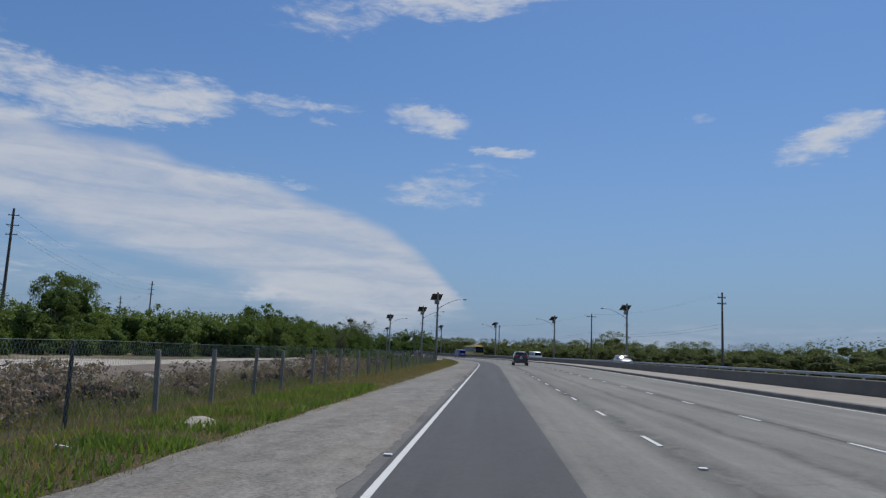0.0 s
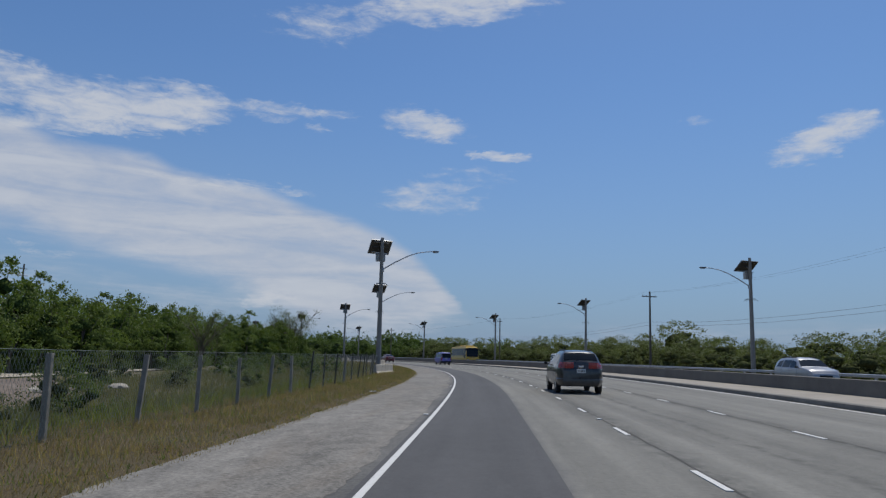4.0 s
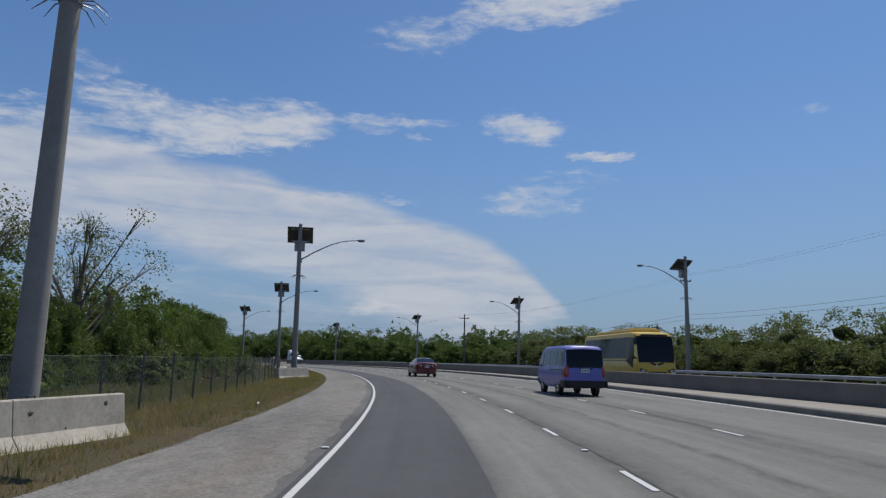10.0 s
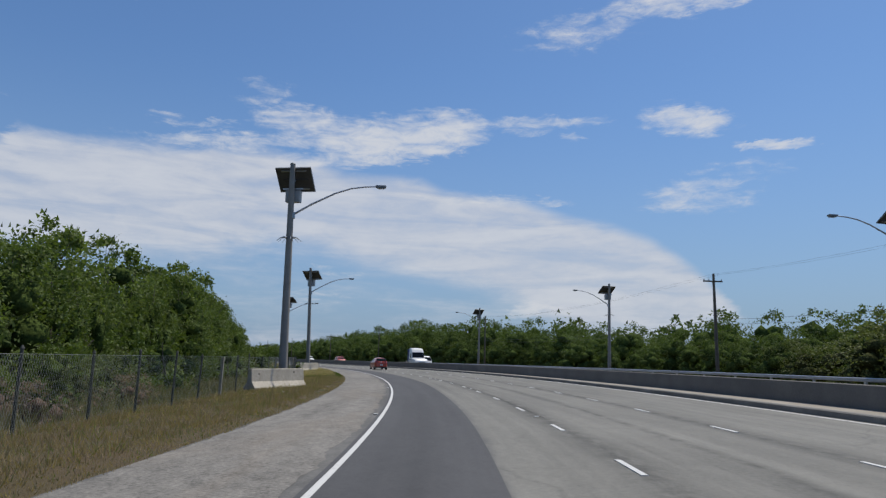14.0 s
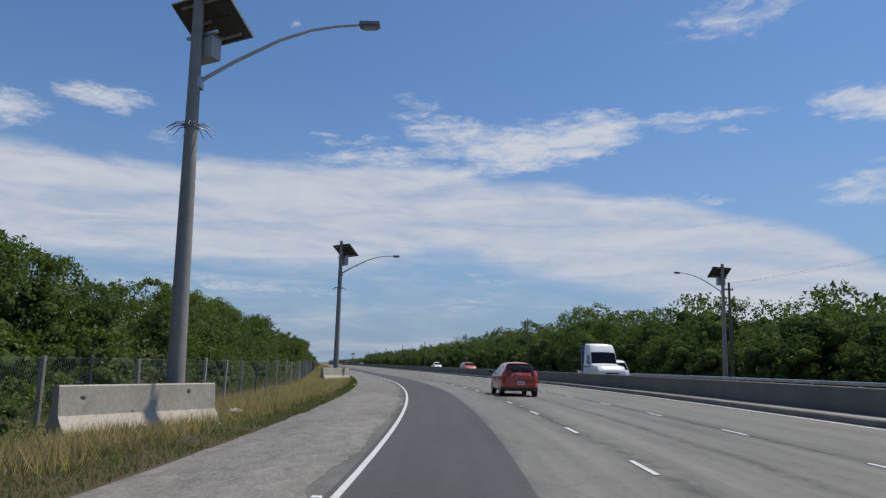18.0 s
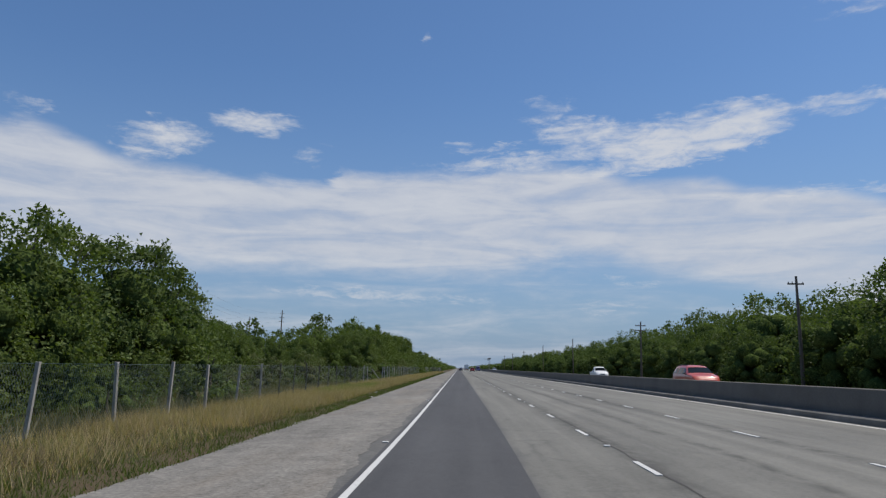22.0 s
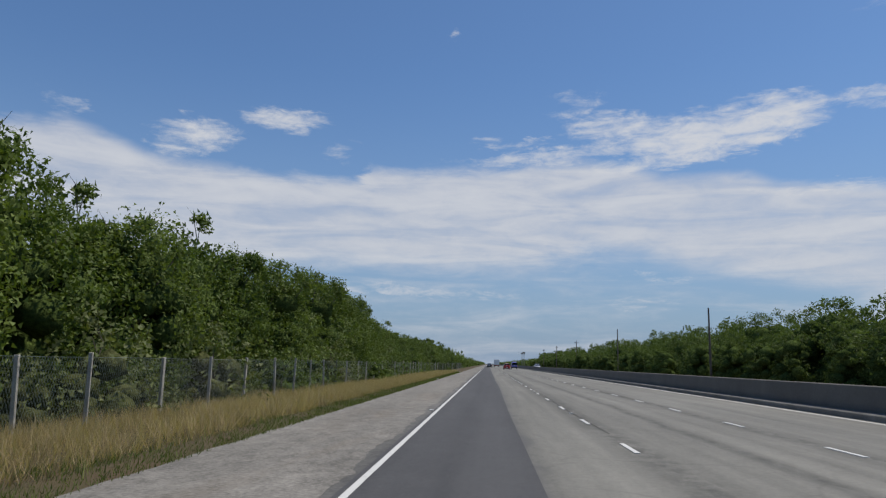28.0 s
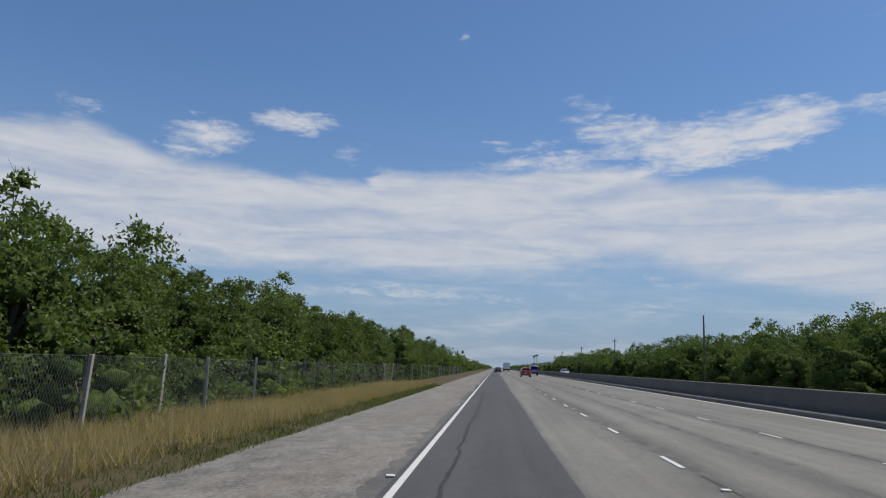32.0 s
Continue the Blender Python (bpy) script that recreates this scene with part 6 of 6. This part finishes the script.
def vehicle(name, label, category, paint, sh, wheels, r, sides, screens, tail, extras=None, group=""):
    """sides: panes on both sides (y0, y1, low, high, slant0, slant1); screens: (name, y0, y1, inset); tail: lamp height, width, tall, plate height."""
    root = thing(name, Matrix.Identity(4), label, category, group)
    body = part("body", sh.body(), paint, root, smooth=True)
    for y0, y1, low, high, a, b in sides:
        for s in (-1, 1):
            part("side_window", sh.side_pane(y0, y1, s, low, high, a, b), GLASS, root)
    for nm, y0, y1, inset in screens:
        part(nm, sh.end_pane(y0, y1, inset), GLASS, root, smooth=True)
    for y in wheels:
        for s in (-1, 1):
            wheel(root, s * (sh.half(y) - 0.03), y, r)
    zt, tw, th, zp = tail
    yb, yf = sh.y0, sh.y1
    wr, wf = sh.half(yb), sh.half(yf)
    zf = min(sh.top(yf) - 0.10, sh.belt - 0.18)
    for bm in sh.wrap(((zt - 0.004, 0.0), (zt, 0.012), (zt + th * 0.5, 0.018), (zt + th, 0.010), (zt + th + 0.004, 0.0)), True, 0.30 if sh.w < 0.95 else 0.1, sh.skin(yb, zt) - tw):
        part("tail_lamp", bm, TAIL_RED, root, smooth=True)
    for bm in sh.wrap(((zf - 0.134, 0.0), (zf - 0.13, 0.010), (zf - 0.06, 0.014), (zf, 0.008), (zf + 0.004, 0.0)), False, 0.34 if sh.w < 0.95 else 0.1, sh.skin(yf, zf - 0.06) - 0.26):
        part("headlamp", bm, CLEAR, root, smooth=True)
    f0 = sh.floor
    bumper = paint if extras != "black_bumper" else BLACK_TRIM
    for nm, back in (("rear_bumper", True), ("front_bumper", False)):
        part(nm, sh.wrap(((f0 + 0.02, 0.0), (f0 + 0.05, 0.018), (f0 + 0.18, 0.026), (f0 + 0.29, 0.020), (f0 + 0.31, 0.0)), back, 0.55)[0], bumper, root, smooth=True)
    for s in (-1, 1):
        for k, (y0, y1, low, high, a, b) in enumerate(sides[:2]):
            part("door_seam", sh.seam(y0 - 0.03, s), BLACK_TRIM, root)
            if k == 0:
                part("door_seam", sh.seam(y1 + 0.06, s), BLACK_TRIM, root)
    panel("grille", (-wf * 0.5, yf - 0.05, sh.floor + 0.35), (wf * 0.5, yf + 0.012, sh.floor + 0.46), BLACK_TRIM, root, 0.01)
    number_plate(root, yb - (0.03 if zp < sh.floor + 0.30 else 0.006), zp)
    number_plate(root, yf + 0.03, sh.floor + 0.10, False)
    my = screens[0][2] - 0.05 if screens else yf - 1.3
    for s in (-1, 1):
        x0, x1 = sorted((s * (sh.w + 0.02), s * (sh.w + 0.16)))
        mir = panel("door_mirror", (x0, my - 0.05, sh.belt + 0.01), (x1, my + 0.06, sh.belt + 0.12), BLACK_TRIM, root, 0.035)
        x0, x1 = sorted((s * (sh.w * 0.93), s * (sh.w + 0.05)))
        panel("mirror_foot", (x0, my - 0.02, sh.belt + 0.0), (x1, my + 0.03, sh.belt + 0.04), BLACK_TRIM, mir, 0.01)
    for s in (-1, 1):
        for y0, y1, low, high, a, b in sides[:2]:
            x0, x1 = sorted((s * (sh.w * 0.992), s * (sh.w + 0.022)))
            panel("door_handle", (x0, (y0 + y1) / 2 - 0.42, sh.belt - 0.17), (x1, (y0 + y1) / 2 - 0.26, sh.belt - 0.13), paint, root, 0.006)
    return root


def sedan(paint, label):
    sh = Shell([(-2.35, 1.02), (-2.33, 1.09), (-1.88, 1.12), (-1.05, 1.42), (-0.45, 1.48), (0.15, 1.465), (0.55, 1.38), (1.25, 1.02), (1.98, 0.88), (2.28, 0.74), (2.33, 0.60)], 0.97, 1.80, 1.20, 0.22)
    r = vehicle("sedan_car", label, "car", paint, sh, (-1.38, 1.40), 0.33, ((-0.02, 0.86, 0.05, 0.82, 0.0, 0.32), (-1.02, -0.08, 0.05, 0.82, 0.22, 0.0)),
                (("windscreen", 0.60, 1.20, 0.10), ("rear_window", -1.82, -1.04, 0.06)), (0.80, 0.20, 0.15, 0.70))
    panel("boot_trim", (-0.34, -2.376, 0.885), (0.34, -2.35, 0.915), CHROME, r, 0.006, "bright trim bar")
    for s in (-1, 1):
        x0, x1 = sorted((s * 0.42, s * 0.54))
        panel("reverse_lamp", (x0, -2.368, 0.81), (x1, -2.33, 0.90), CLEAR, r, 0.012)
        x0, x1 = sorted((s * 0.535, s * 0.545))
        panel("boot_seam", (x0, -2.356, 0.62), (x1, -2.345, 0.80), BLACK_TRIM, r, 0.0)
        x0, x1 = sorted((s * 0.52, s * 0.64))
        panel("badge", (x0, -2.354, 0.74), (x1, -2.347, 0.753), CHROME, r, 0.0, "small bright lettering bar")
    panel("boot_seam", (-0.54, -2.356, 0.615), (0.54, -2.345, 0.625), BLACK_TRIM, r, 0.0)
    panel("emblem", (-0.055, -2.372, 0.94), (0.055, -2.345, 0.985), CHROME, r, 0.018)
    bm = bmesh.new()
    tube(bm, [(0.0, -0.9, 1.44), (0.0, -1.02, 1.50), (0.0, -1.1, 1.47)], [0.03, 0.02, 0.005], 6)
    part("aerial", bm, paint, r)
    panel("diffuser", (-0.62, -2.39, 0.225), (0.62, -2.30, 0.30), BLACK_TRIM, r, 0.015)
    return r


def hatchback(paint, label):
    sh = Shell([(-1.95, 0.72), (-1.93, 0.98), (-1.86, 1.10), (-1.52, 1.42), (-0.8, 1.485), (0.05, 1.47), (0.45, 1.39), (1.10, 1.02), (1.68, 0.88), (1.92, 0.72), (1.95, 0.58)], 0.97, 1.695, 1.04, 0.22)
    r = vehicle("hatchback_car", label, "car", paint, sh, (-1.22, 1.28), 0.30, ((0.0, 0.78, 0.05, 0.82, 0.0, 0.30), (-0.92, -0.06, 0.10, 0.82, 0.05, 0.0)),
                (("windscreen", 0.50, 1.06, 0.10), ("rear_window", -1.86, -1.50, 0.02)), (0.88, 0.11, 0.24, 0.50))
    for s in (-1, 1):
        x0, x1 = sorted((s * 0.565, s * 0.575))
        panel("hatch_seam", (x0, -1.956, 0.70), (x1, -1.944, 0.88), BLACK_TRIM, r, 0.0)
        x0, x1 = sorted((s * 0.34, s * 0.50))
        panel("badge", (x0, -1.957, 0.905), (x1, -1.946, 0.93), CHROME, r, 0.0, "small bright lettering bar")
    panel("hatch_seam", (-0.57, -1.956, 0.695), (0.57, -1.944, 0.705), BLACK_TRIM, r, 0.0)
    panel("emblem", (-0.06, -1.962, 0.91), (0.06, -1.94, 0.98), CHROME, r, 0.02)
    panel("roof_spoiler", (-0.46, -1.60, 1.385), (0.46, -1.40, 1.425), paint, r, 0.018)
    part("lower_trim", sh.wrap(((0.235, 0.03), (0.25, 0.034), (0.37, 0.034), (0.40, 0.02)), True, 0.34)[0], BLACK_TRIM, r, "black plastic lower bumper")
    for s in (-1, 1):
        x0, x1 = sorted((s * 0.52, s * 0.62))
        panel("reflector", (x0, -1.990, 0.30), (x1, -1.96, 0.34), TAIL_RED, r, 0.006)
    bm = bmesh.new()
    tube(bm, [(0, -1.955, 1.02), (0.02, -1.93, 1.10), (-0.32, -1.86, 1.16)], 0.012, 5)
    part("rear_wiper", bm, BLACK_TRIM, r)
    return r


def suv(paint, label, name="suv_car"):
    sh = Shell([(-2.25, 0.72), (-2.23, 1.08), (-2.10, 1.25), (-1.72, 1.62), (-0.9, 1.69), (0.1, 1.67), (0.5, 1.58), (1.12, 1.16), (2.0, 1.02), (2.22, 0.86), (2.25, 0.66)], 1.08, 1.84, 1.24, 0.27)
    r = vehicle(name, label, "car", paint, sh, (-1.34, 1.38), 0.35, ((0.0, 0.82, 0.05, 0.85, 0.0, 0.30), (-0.98, -0.06, 0.05, 0.85, 0.05, 0.0), (-1.70, -1.06, 0.12, 0.82, 0.20, 0.0)),
                (("windscreen", 0.55, 1.08, 0.10), ("rear_window", -2.06, -1.76, 0.14)), (0.98, 0.30, 0.22, 0.80))
    for s in (-1, 1):
        x0, x1 = sorted((s * 0.50, s * 0.54))
        panel("roof_rail", (x0, -1.5, 1.66), (x1, 0.2, 1.72), BLACK_TRIM, r, 0.01)
    panel("emblem", (-0.10, -2.268, 1.02), (0.10, -2.24, 1.08), CHROME, r, 0.015)
    return r


def minibus(paint, label, group=""):
    """A forward-control van with a flat back and three panes a side."""
    sh = Shell([(-2.35, 0.80), (-2.345, 1.12), (-2.31, 1.20), (-2.20, 1.86), (-2.08, 1.95), (-1.0, 1.99), (0.9, 1.98), (1.45, 1.90), (1.62, 1.80), (2.18, 1.10), (2.30, 0.88), (2.35, 0.62)], 1.12, 1.69, 1.40, 0.30, 0.955)
    r = vehicle("van", label, "van", paint, sh, (-1.22, 1.32), 0.315, ((1.18, 1.80, 0.04, 0.80, 0.0, 0.34), (0.05, 1.06, 0.06, 0.86, 0.0, 0.0), (-1.05, -0.05, 0.06, 0.86, 0.0, 0.0), (-2.12, -1.15, 0.06, 0.86, 0.06, 0.0)),
                (("windscreen", 1.66, 2.14, 0.10), ("rear_window", -2.32, -2.20, 0.02)), (0.74, 0.085, 0.42, 0.92), "black_bumper", group)
    panel("tailgate_handle", (-0.25, -2.366, 1.04), (0.28, -2.345, 1.085), BLACK_TRIM, r, 0.006)
    for s in (-1, 1):
        x0, x1 = sorted((s * (sh.w - 0.11), s * (sh.w - 0.055)))
        panel("turn_lamp", (x0, -2.372, 0.89), (x1, -2.30, 0.95), AMBER, r, 0.01)
        x0, x1 = sorted((s * (sh.w - 0.06), s * (sh.w + 0.028)))
        panel("bumper_corner", (x0, -2.43, 0.36), (x1, -1.75, 0.62), BLACK_TRIM, r, 0.03)
    panel("sliding_door_track", (-0.868, -1.9, 0.99), (-0.848, -0.2, 1.03), BLACK_TRIM, r, 0.004)
    panel("roof_gutter", (-0.715, -2.0, 1.945), (-0.695, 1.3, 1.965), paint, r, 0.004)
    bm = bmesh.new()
    tube(bm, [(0.0, -2.345, 1.20), (0.02, -2.325, 1.24), (-0.3, -2.29, 1.45)], 0.012, 5)
    part("rear_wiper", bm, BLACK_TRIM, r)
    return r


def pickup(paint, label):
    sh = Shell([(-2.5, 0.86), (-2.48, 1.02), (-0.72, 1.04), (-0.62, 1.10), (-0.42, 1.68), (0.35, 1.72), (0.62, 1.62), (1.10, 1.14), (2.2, 1.02), (2.45, 0.86), (2.5, 0.66)], 1.06, 1.76, 1.22, 0.34)
    r = vehicle("pickup_truck", label, "pickup truck", paint, sh, (-1.45, 1.5), 0.36, ((-0.34, 0.78, 0.06, 0.85, 0.02, 0.26),), (("windscreen", 0.64, 1.06, 0.10), ("rear_window", -0.60, -0.45, 0.12)), (0.80, 0.14, 0.24, 0.55))
    panel("load_bed", (-0.70, -2.40, 1.035), (0.70, -0.80, 1.065), BLACK_TRIM, r, 0.01)
    return r


def coach(paint, label):
    """A midi coach: a dark band of side glass, a tall windscreen and a raised roof unit."""
    sh = Shell([(-3.4, 0.9), (-3.38, 1.7), (-3.25, 3.0), (-3.0, 3.10), (4.5, 3.15), (5.15, 3.06), (5.34, 2.6), (5.54, 1.5), (5.58, 1.2), (5.6, 0.7)], 1.55, 2.5, 2.2, 0.35, 0.96)
    panes = tuple((-3.1 + 1.45 * k, -3.1 + 1.45 * k + 1.435, 0.0, 0.84, 0.0, 0.0) for k in range(5)) + ((4.19, 5.05, -0.18, 0.84, 0.0, 0.0),)
    r = vehicle("coach", label, "bus", paint, sh, (-1.5, 3.2), 0.48, panes, (("windscreen", 5.22, 5.555, 0.0), ("rear_window", -3.34, -3.26, 0.12)), (0.95, 0.22, 0.5, 0.7))
    for s in (-1, 1):
        x0, x1 = sorted((s * 1.235, s * 1.258))
        panel("side_stripe", (x0, -3.0, 1.42), (x1, 4.1, 1.47), BLACK_TRIM, r, 0.0, "thin dark stripe")
        panel("luggage_door", (x0, -0.6, 0.55), (x1, 2.2, 1.1), paint, r, 0.006)
        x0, x1 = sorted((s * 1.21, s * 1.252))
        for k in range(4):
            panel("cab_side_stripe", (x0, 4.15 + 0.22 * k, 1.32 - 0.09 * k), (x1, 4.37 + 0.22 * k, 1.52), BLACK_TRIM, r, 0.0, "dark stripe stepping down behind the front corner")
        # slanted lamp clusters and the dark leaves of the grille
        for nm, mat, a, b, z, h in (("lamp_surround", BLACK_TRIM, 0.66, 1.06, 0.78, 0.17), ("lamp_lens", CLEAR, 0.76, 0.98, 0.81, 0.10), ("grille_leaf", BLACK_TRIM, 0.06, 0.42, 1.22, 0.10)):
            bm = bmesh.new()
            m = Matrix.Translation((s * (a + b) / 2, 5.62 + (0.012 if nm == "lamp_lens" else 0.0), z + h / 2)) @ Matrix.Rotation(-s * 0.32, 4, "Y")
            box(bm, (-(b - a) / 2, -0.04, -h / 2), ((b - a) / 2, 0.015, h / 2), 0.014, m)
            part(nm, bm, mat, r)
        bm = bmesh.new()
        tube(bm, [(s * 1.10, 5.2, 3.0), (s * 1.34, 5.62, 2.95), (s * 1.36, 5.66, 2.7)], 0.022, 6)
        arm = part("mirror_arm", bm, BLACK_TRIM, r)
        panel("mirror", (s * 1.36 - 0.09, 5.62, 2.35), (s * 1.36 + 0.09, 5.72, 2.72), BLACK_TRIM, arm, 0.03)
    panel("emblem", (-0.07, 5.60, 1.10), (0.07, 5.625, 1.20), CHROME, r, 0.008)
    panel("roof_unit", (-0.95, -1.4, 3.13), (0.95, 4.3, 3.30), paint, r, 0.07)
    panel("roof_hatch", (-0.78, 0.6, 3.28), (0.78, 4.0, 3.40), paint, r, 0.06)
    panel("destination_board", (-0.8, 5.10, 2.80), (0.8, 5.335, 2.97), BLACK_TRIM, r, 0.01)
    return r


def lorry(paint, label, boxed=True):
    """A cab with a wind deflector and a box behind it."""
    sh = Shell([(-1.1, 0.9), (-1.08, 2.5), (-0.9, 3.2), (0.2, 3.1), (0.55, 2.55), (0.85, 1.55), (2.2, 1.4), (2.5, 1.1), (2.52, 0.7)], 1.55, 2.3, 1.9, 0.45, 0.95)
    r = vehicle("lorry", label, "lorry", paint, sh, (1.55,), 0.5, ((-0.2, 0.55, 0.04, 0.5, 0.0, 0.12),), (("windscreen", 0.57, 0.83, 0.08),), (0.9, 0.2, 0.25, 0.7))
    if not boxed:
        for s in (-1, 1):
            x0, x1 = sorted((s * 1.06, s * 1.168))
            panel("side_stripe", (x0, -1.05, 1.30), (x1, 0.8, 1.42), PAINTS["blue"], r, 0.004, "dark blue stripe")
        panel("sleeper_edge", (-1.17, -1.32, 0.95), (1.17, -1.08, 3.02), PAINTS["blue"], r, 0.04, "dark blue rear panel")
        panel("chassis", (-0.55, -3.4, 0.62), (0.55, -0.9, 0.85), BLACK_TRIM, r, 0.01)
        for s in (-1, 1):
            wheel(r, s * 1.12, -2.6, 0.5, 0.28)
        return r
    panel("chassis", (-0.55, -7.6, 0.62), (0.55, -0.9, 0.85), BLACK_TRIM, r, 0.01)
    panel("box_body", (-1.22, -7.8, 0.98), (1.22, -1.3, 3.3), PAINTS["white"], r, 0.03, "plain white box body")
    for y in (-0.4, -5.6, -6.8):
        for s in (-1, 1):
            wheel(r, s * 1.12, y, 0.5, 0.28)
    return r


def tractor_unit(paint, label):
    return lorry(paint, label, False)


def vehicles():
    kinds = ((sedan, PAINTS["maroon"], "shiny maroon sedan with tinted windows, standing on the carriageway", 205.0, 5.36, 0),
             (hatchback, PAINTS["orange"], "orange-red hatchback with tinted rear window on the carriageway", 295.9, 4.96, 0),
             (minibus, PAINTS["violet"], "faded violet-blue passenger van with black bumpers on the carriageway", 176.8, 8.15, 0),
             (suv, PAINTS["black"], "black sport utility car on the carriageway", 92.0, 5.0, 0),
             (coach, PAINTS["yellow"], "yellow coach with dark windows on the opposite carriageway", 192.0, 16.5, 180),
             (minibus, PAINTS["white"], "white passenger van on the opposite carriageway", 148.3, 17.4, 180),
             (suv, PAINTS["silver"], "silver-grey car with glinting windscreen on the opposite carriageway", 102.8, 20.0, 180),
             (minibus, PAINTS["white"], "white van passing on the far opposite lane", 323.8, 20.0, 180),
             (tractor_unit, PAINTS["white"], "white lorry cab without trailer on the opposite carriageway", 317.6, 16.6, 180),
             (suv, PAINTS["coral"], "coral-red sport utility car on the opposite carriageway", 368.0, 16.4, 180),
             (pickup, PAINTS["white"], "white pickup truck on the opposite carriageway", 418.0, 20.0, 180),
             (hatchback, PAINTS["red"], "small red hatchback far down the straight", 585.0, 6.0, 0),
             (minibus, PAINTS["violet"], "blue van far down the straight", 615.0, 8.9, 0),
             (sedan, PAINTS["black"], "dark sedan far down the straight", 660.0, 1.9, 0),
             (sedan, PAINTS["green"], "green sedan far down the straight", 705.0, 2.0, 0),
             (lorry, PAINTS["red"], "red lorry with a white box far down the straight", 745.0, 5.4, 0),
             (sedan, PAINTS["silver"], "silver sedan far off on the opposite carriageway", 628.0, 16.4, 180))
    for make, paint, label, s, l, turn in kinds:
        r = make(paint, label)
        r["group"] = "traffic"
        r.matrix_basis = stand(s, l, 0.025 if l > 12 else 0.006, turn)


vehicles()


# ---- road studs ----


def road_studs():
    bm = bmesh.new()
    box(bm, (-0.055, -0.05, 0.0), (0.055, 0.05, 0.022), 0.012)
    first = tagged(part("road_stud", bm, PLATE), "small white reflective road stud on the asphalt", "road stud", "road studs")
    made = False
    for l in (-0.17, DASH1):
        for s in [14.4 + 16 * k for k in range(-1, 35)]:
            if made:
                o = new("road_stud", first.data)
                tagged(o, "small white reflective road stud on the asphalt", "road stud", "road studs")
            else:
                o, made = first, True
            o.matrix_basis = stand(s, l, 0.004)


road_studs()
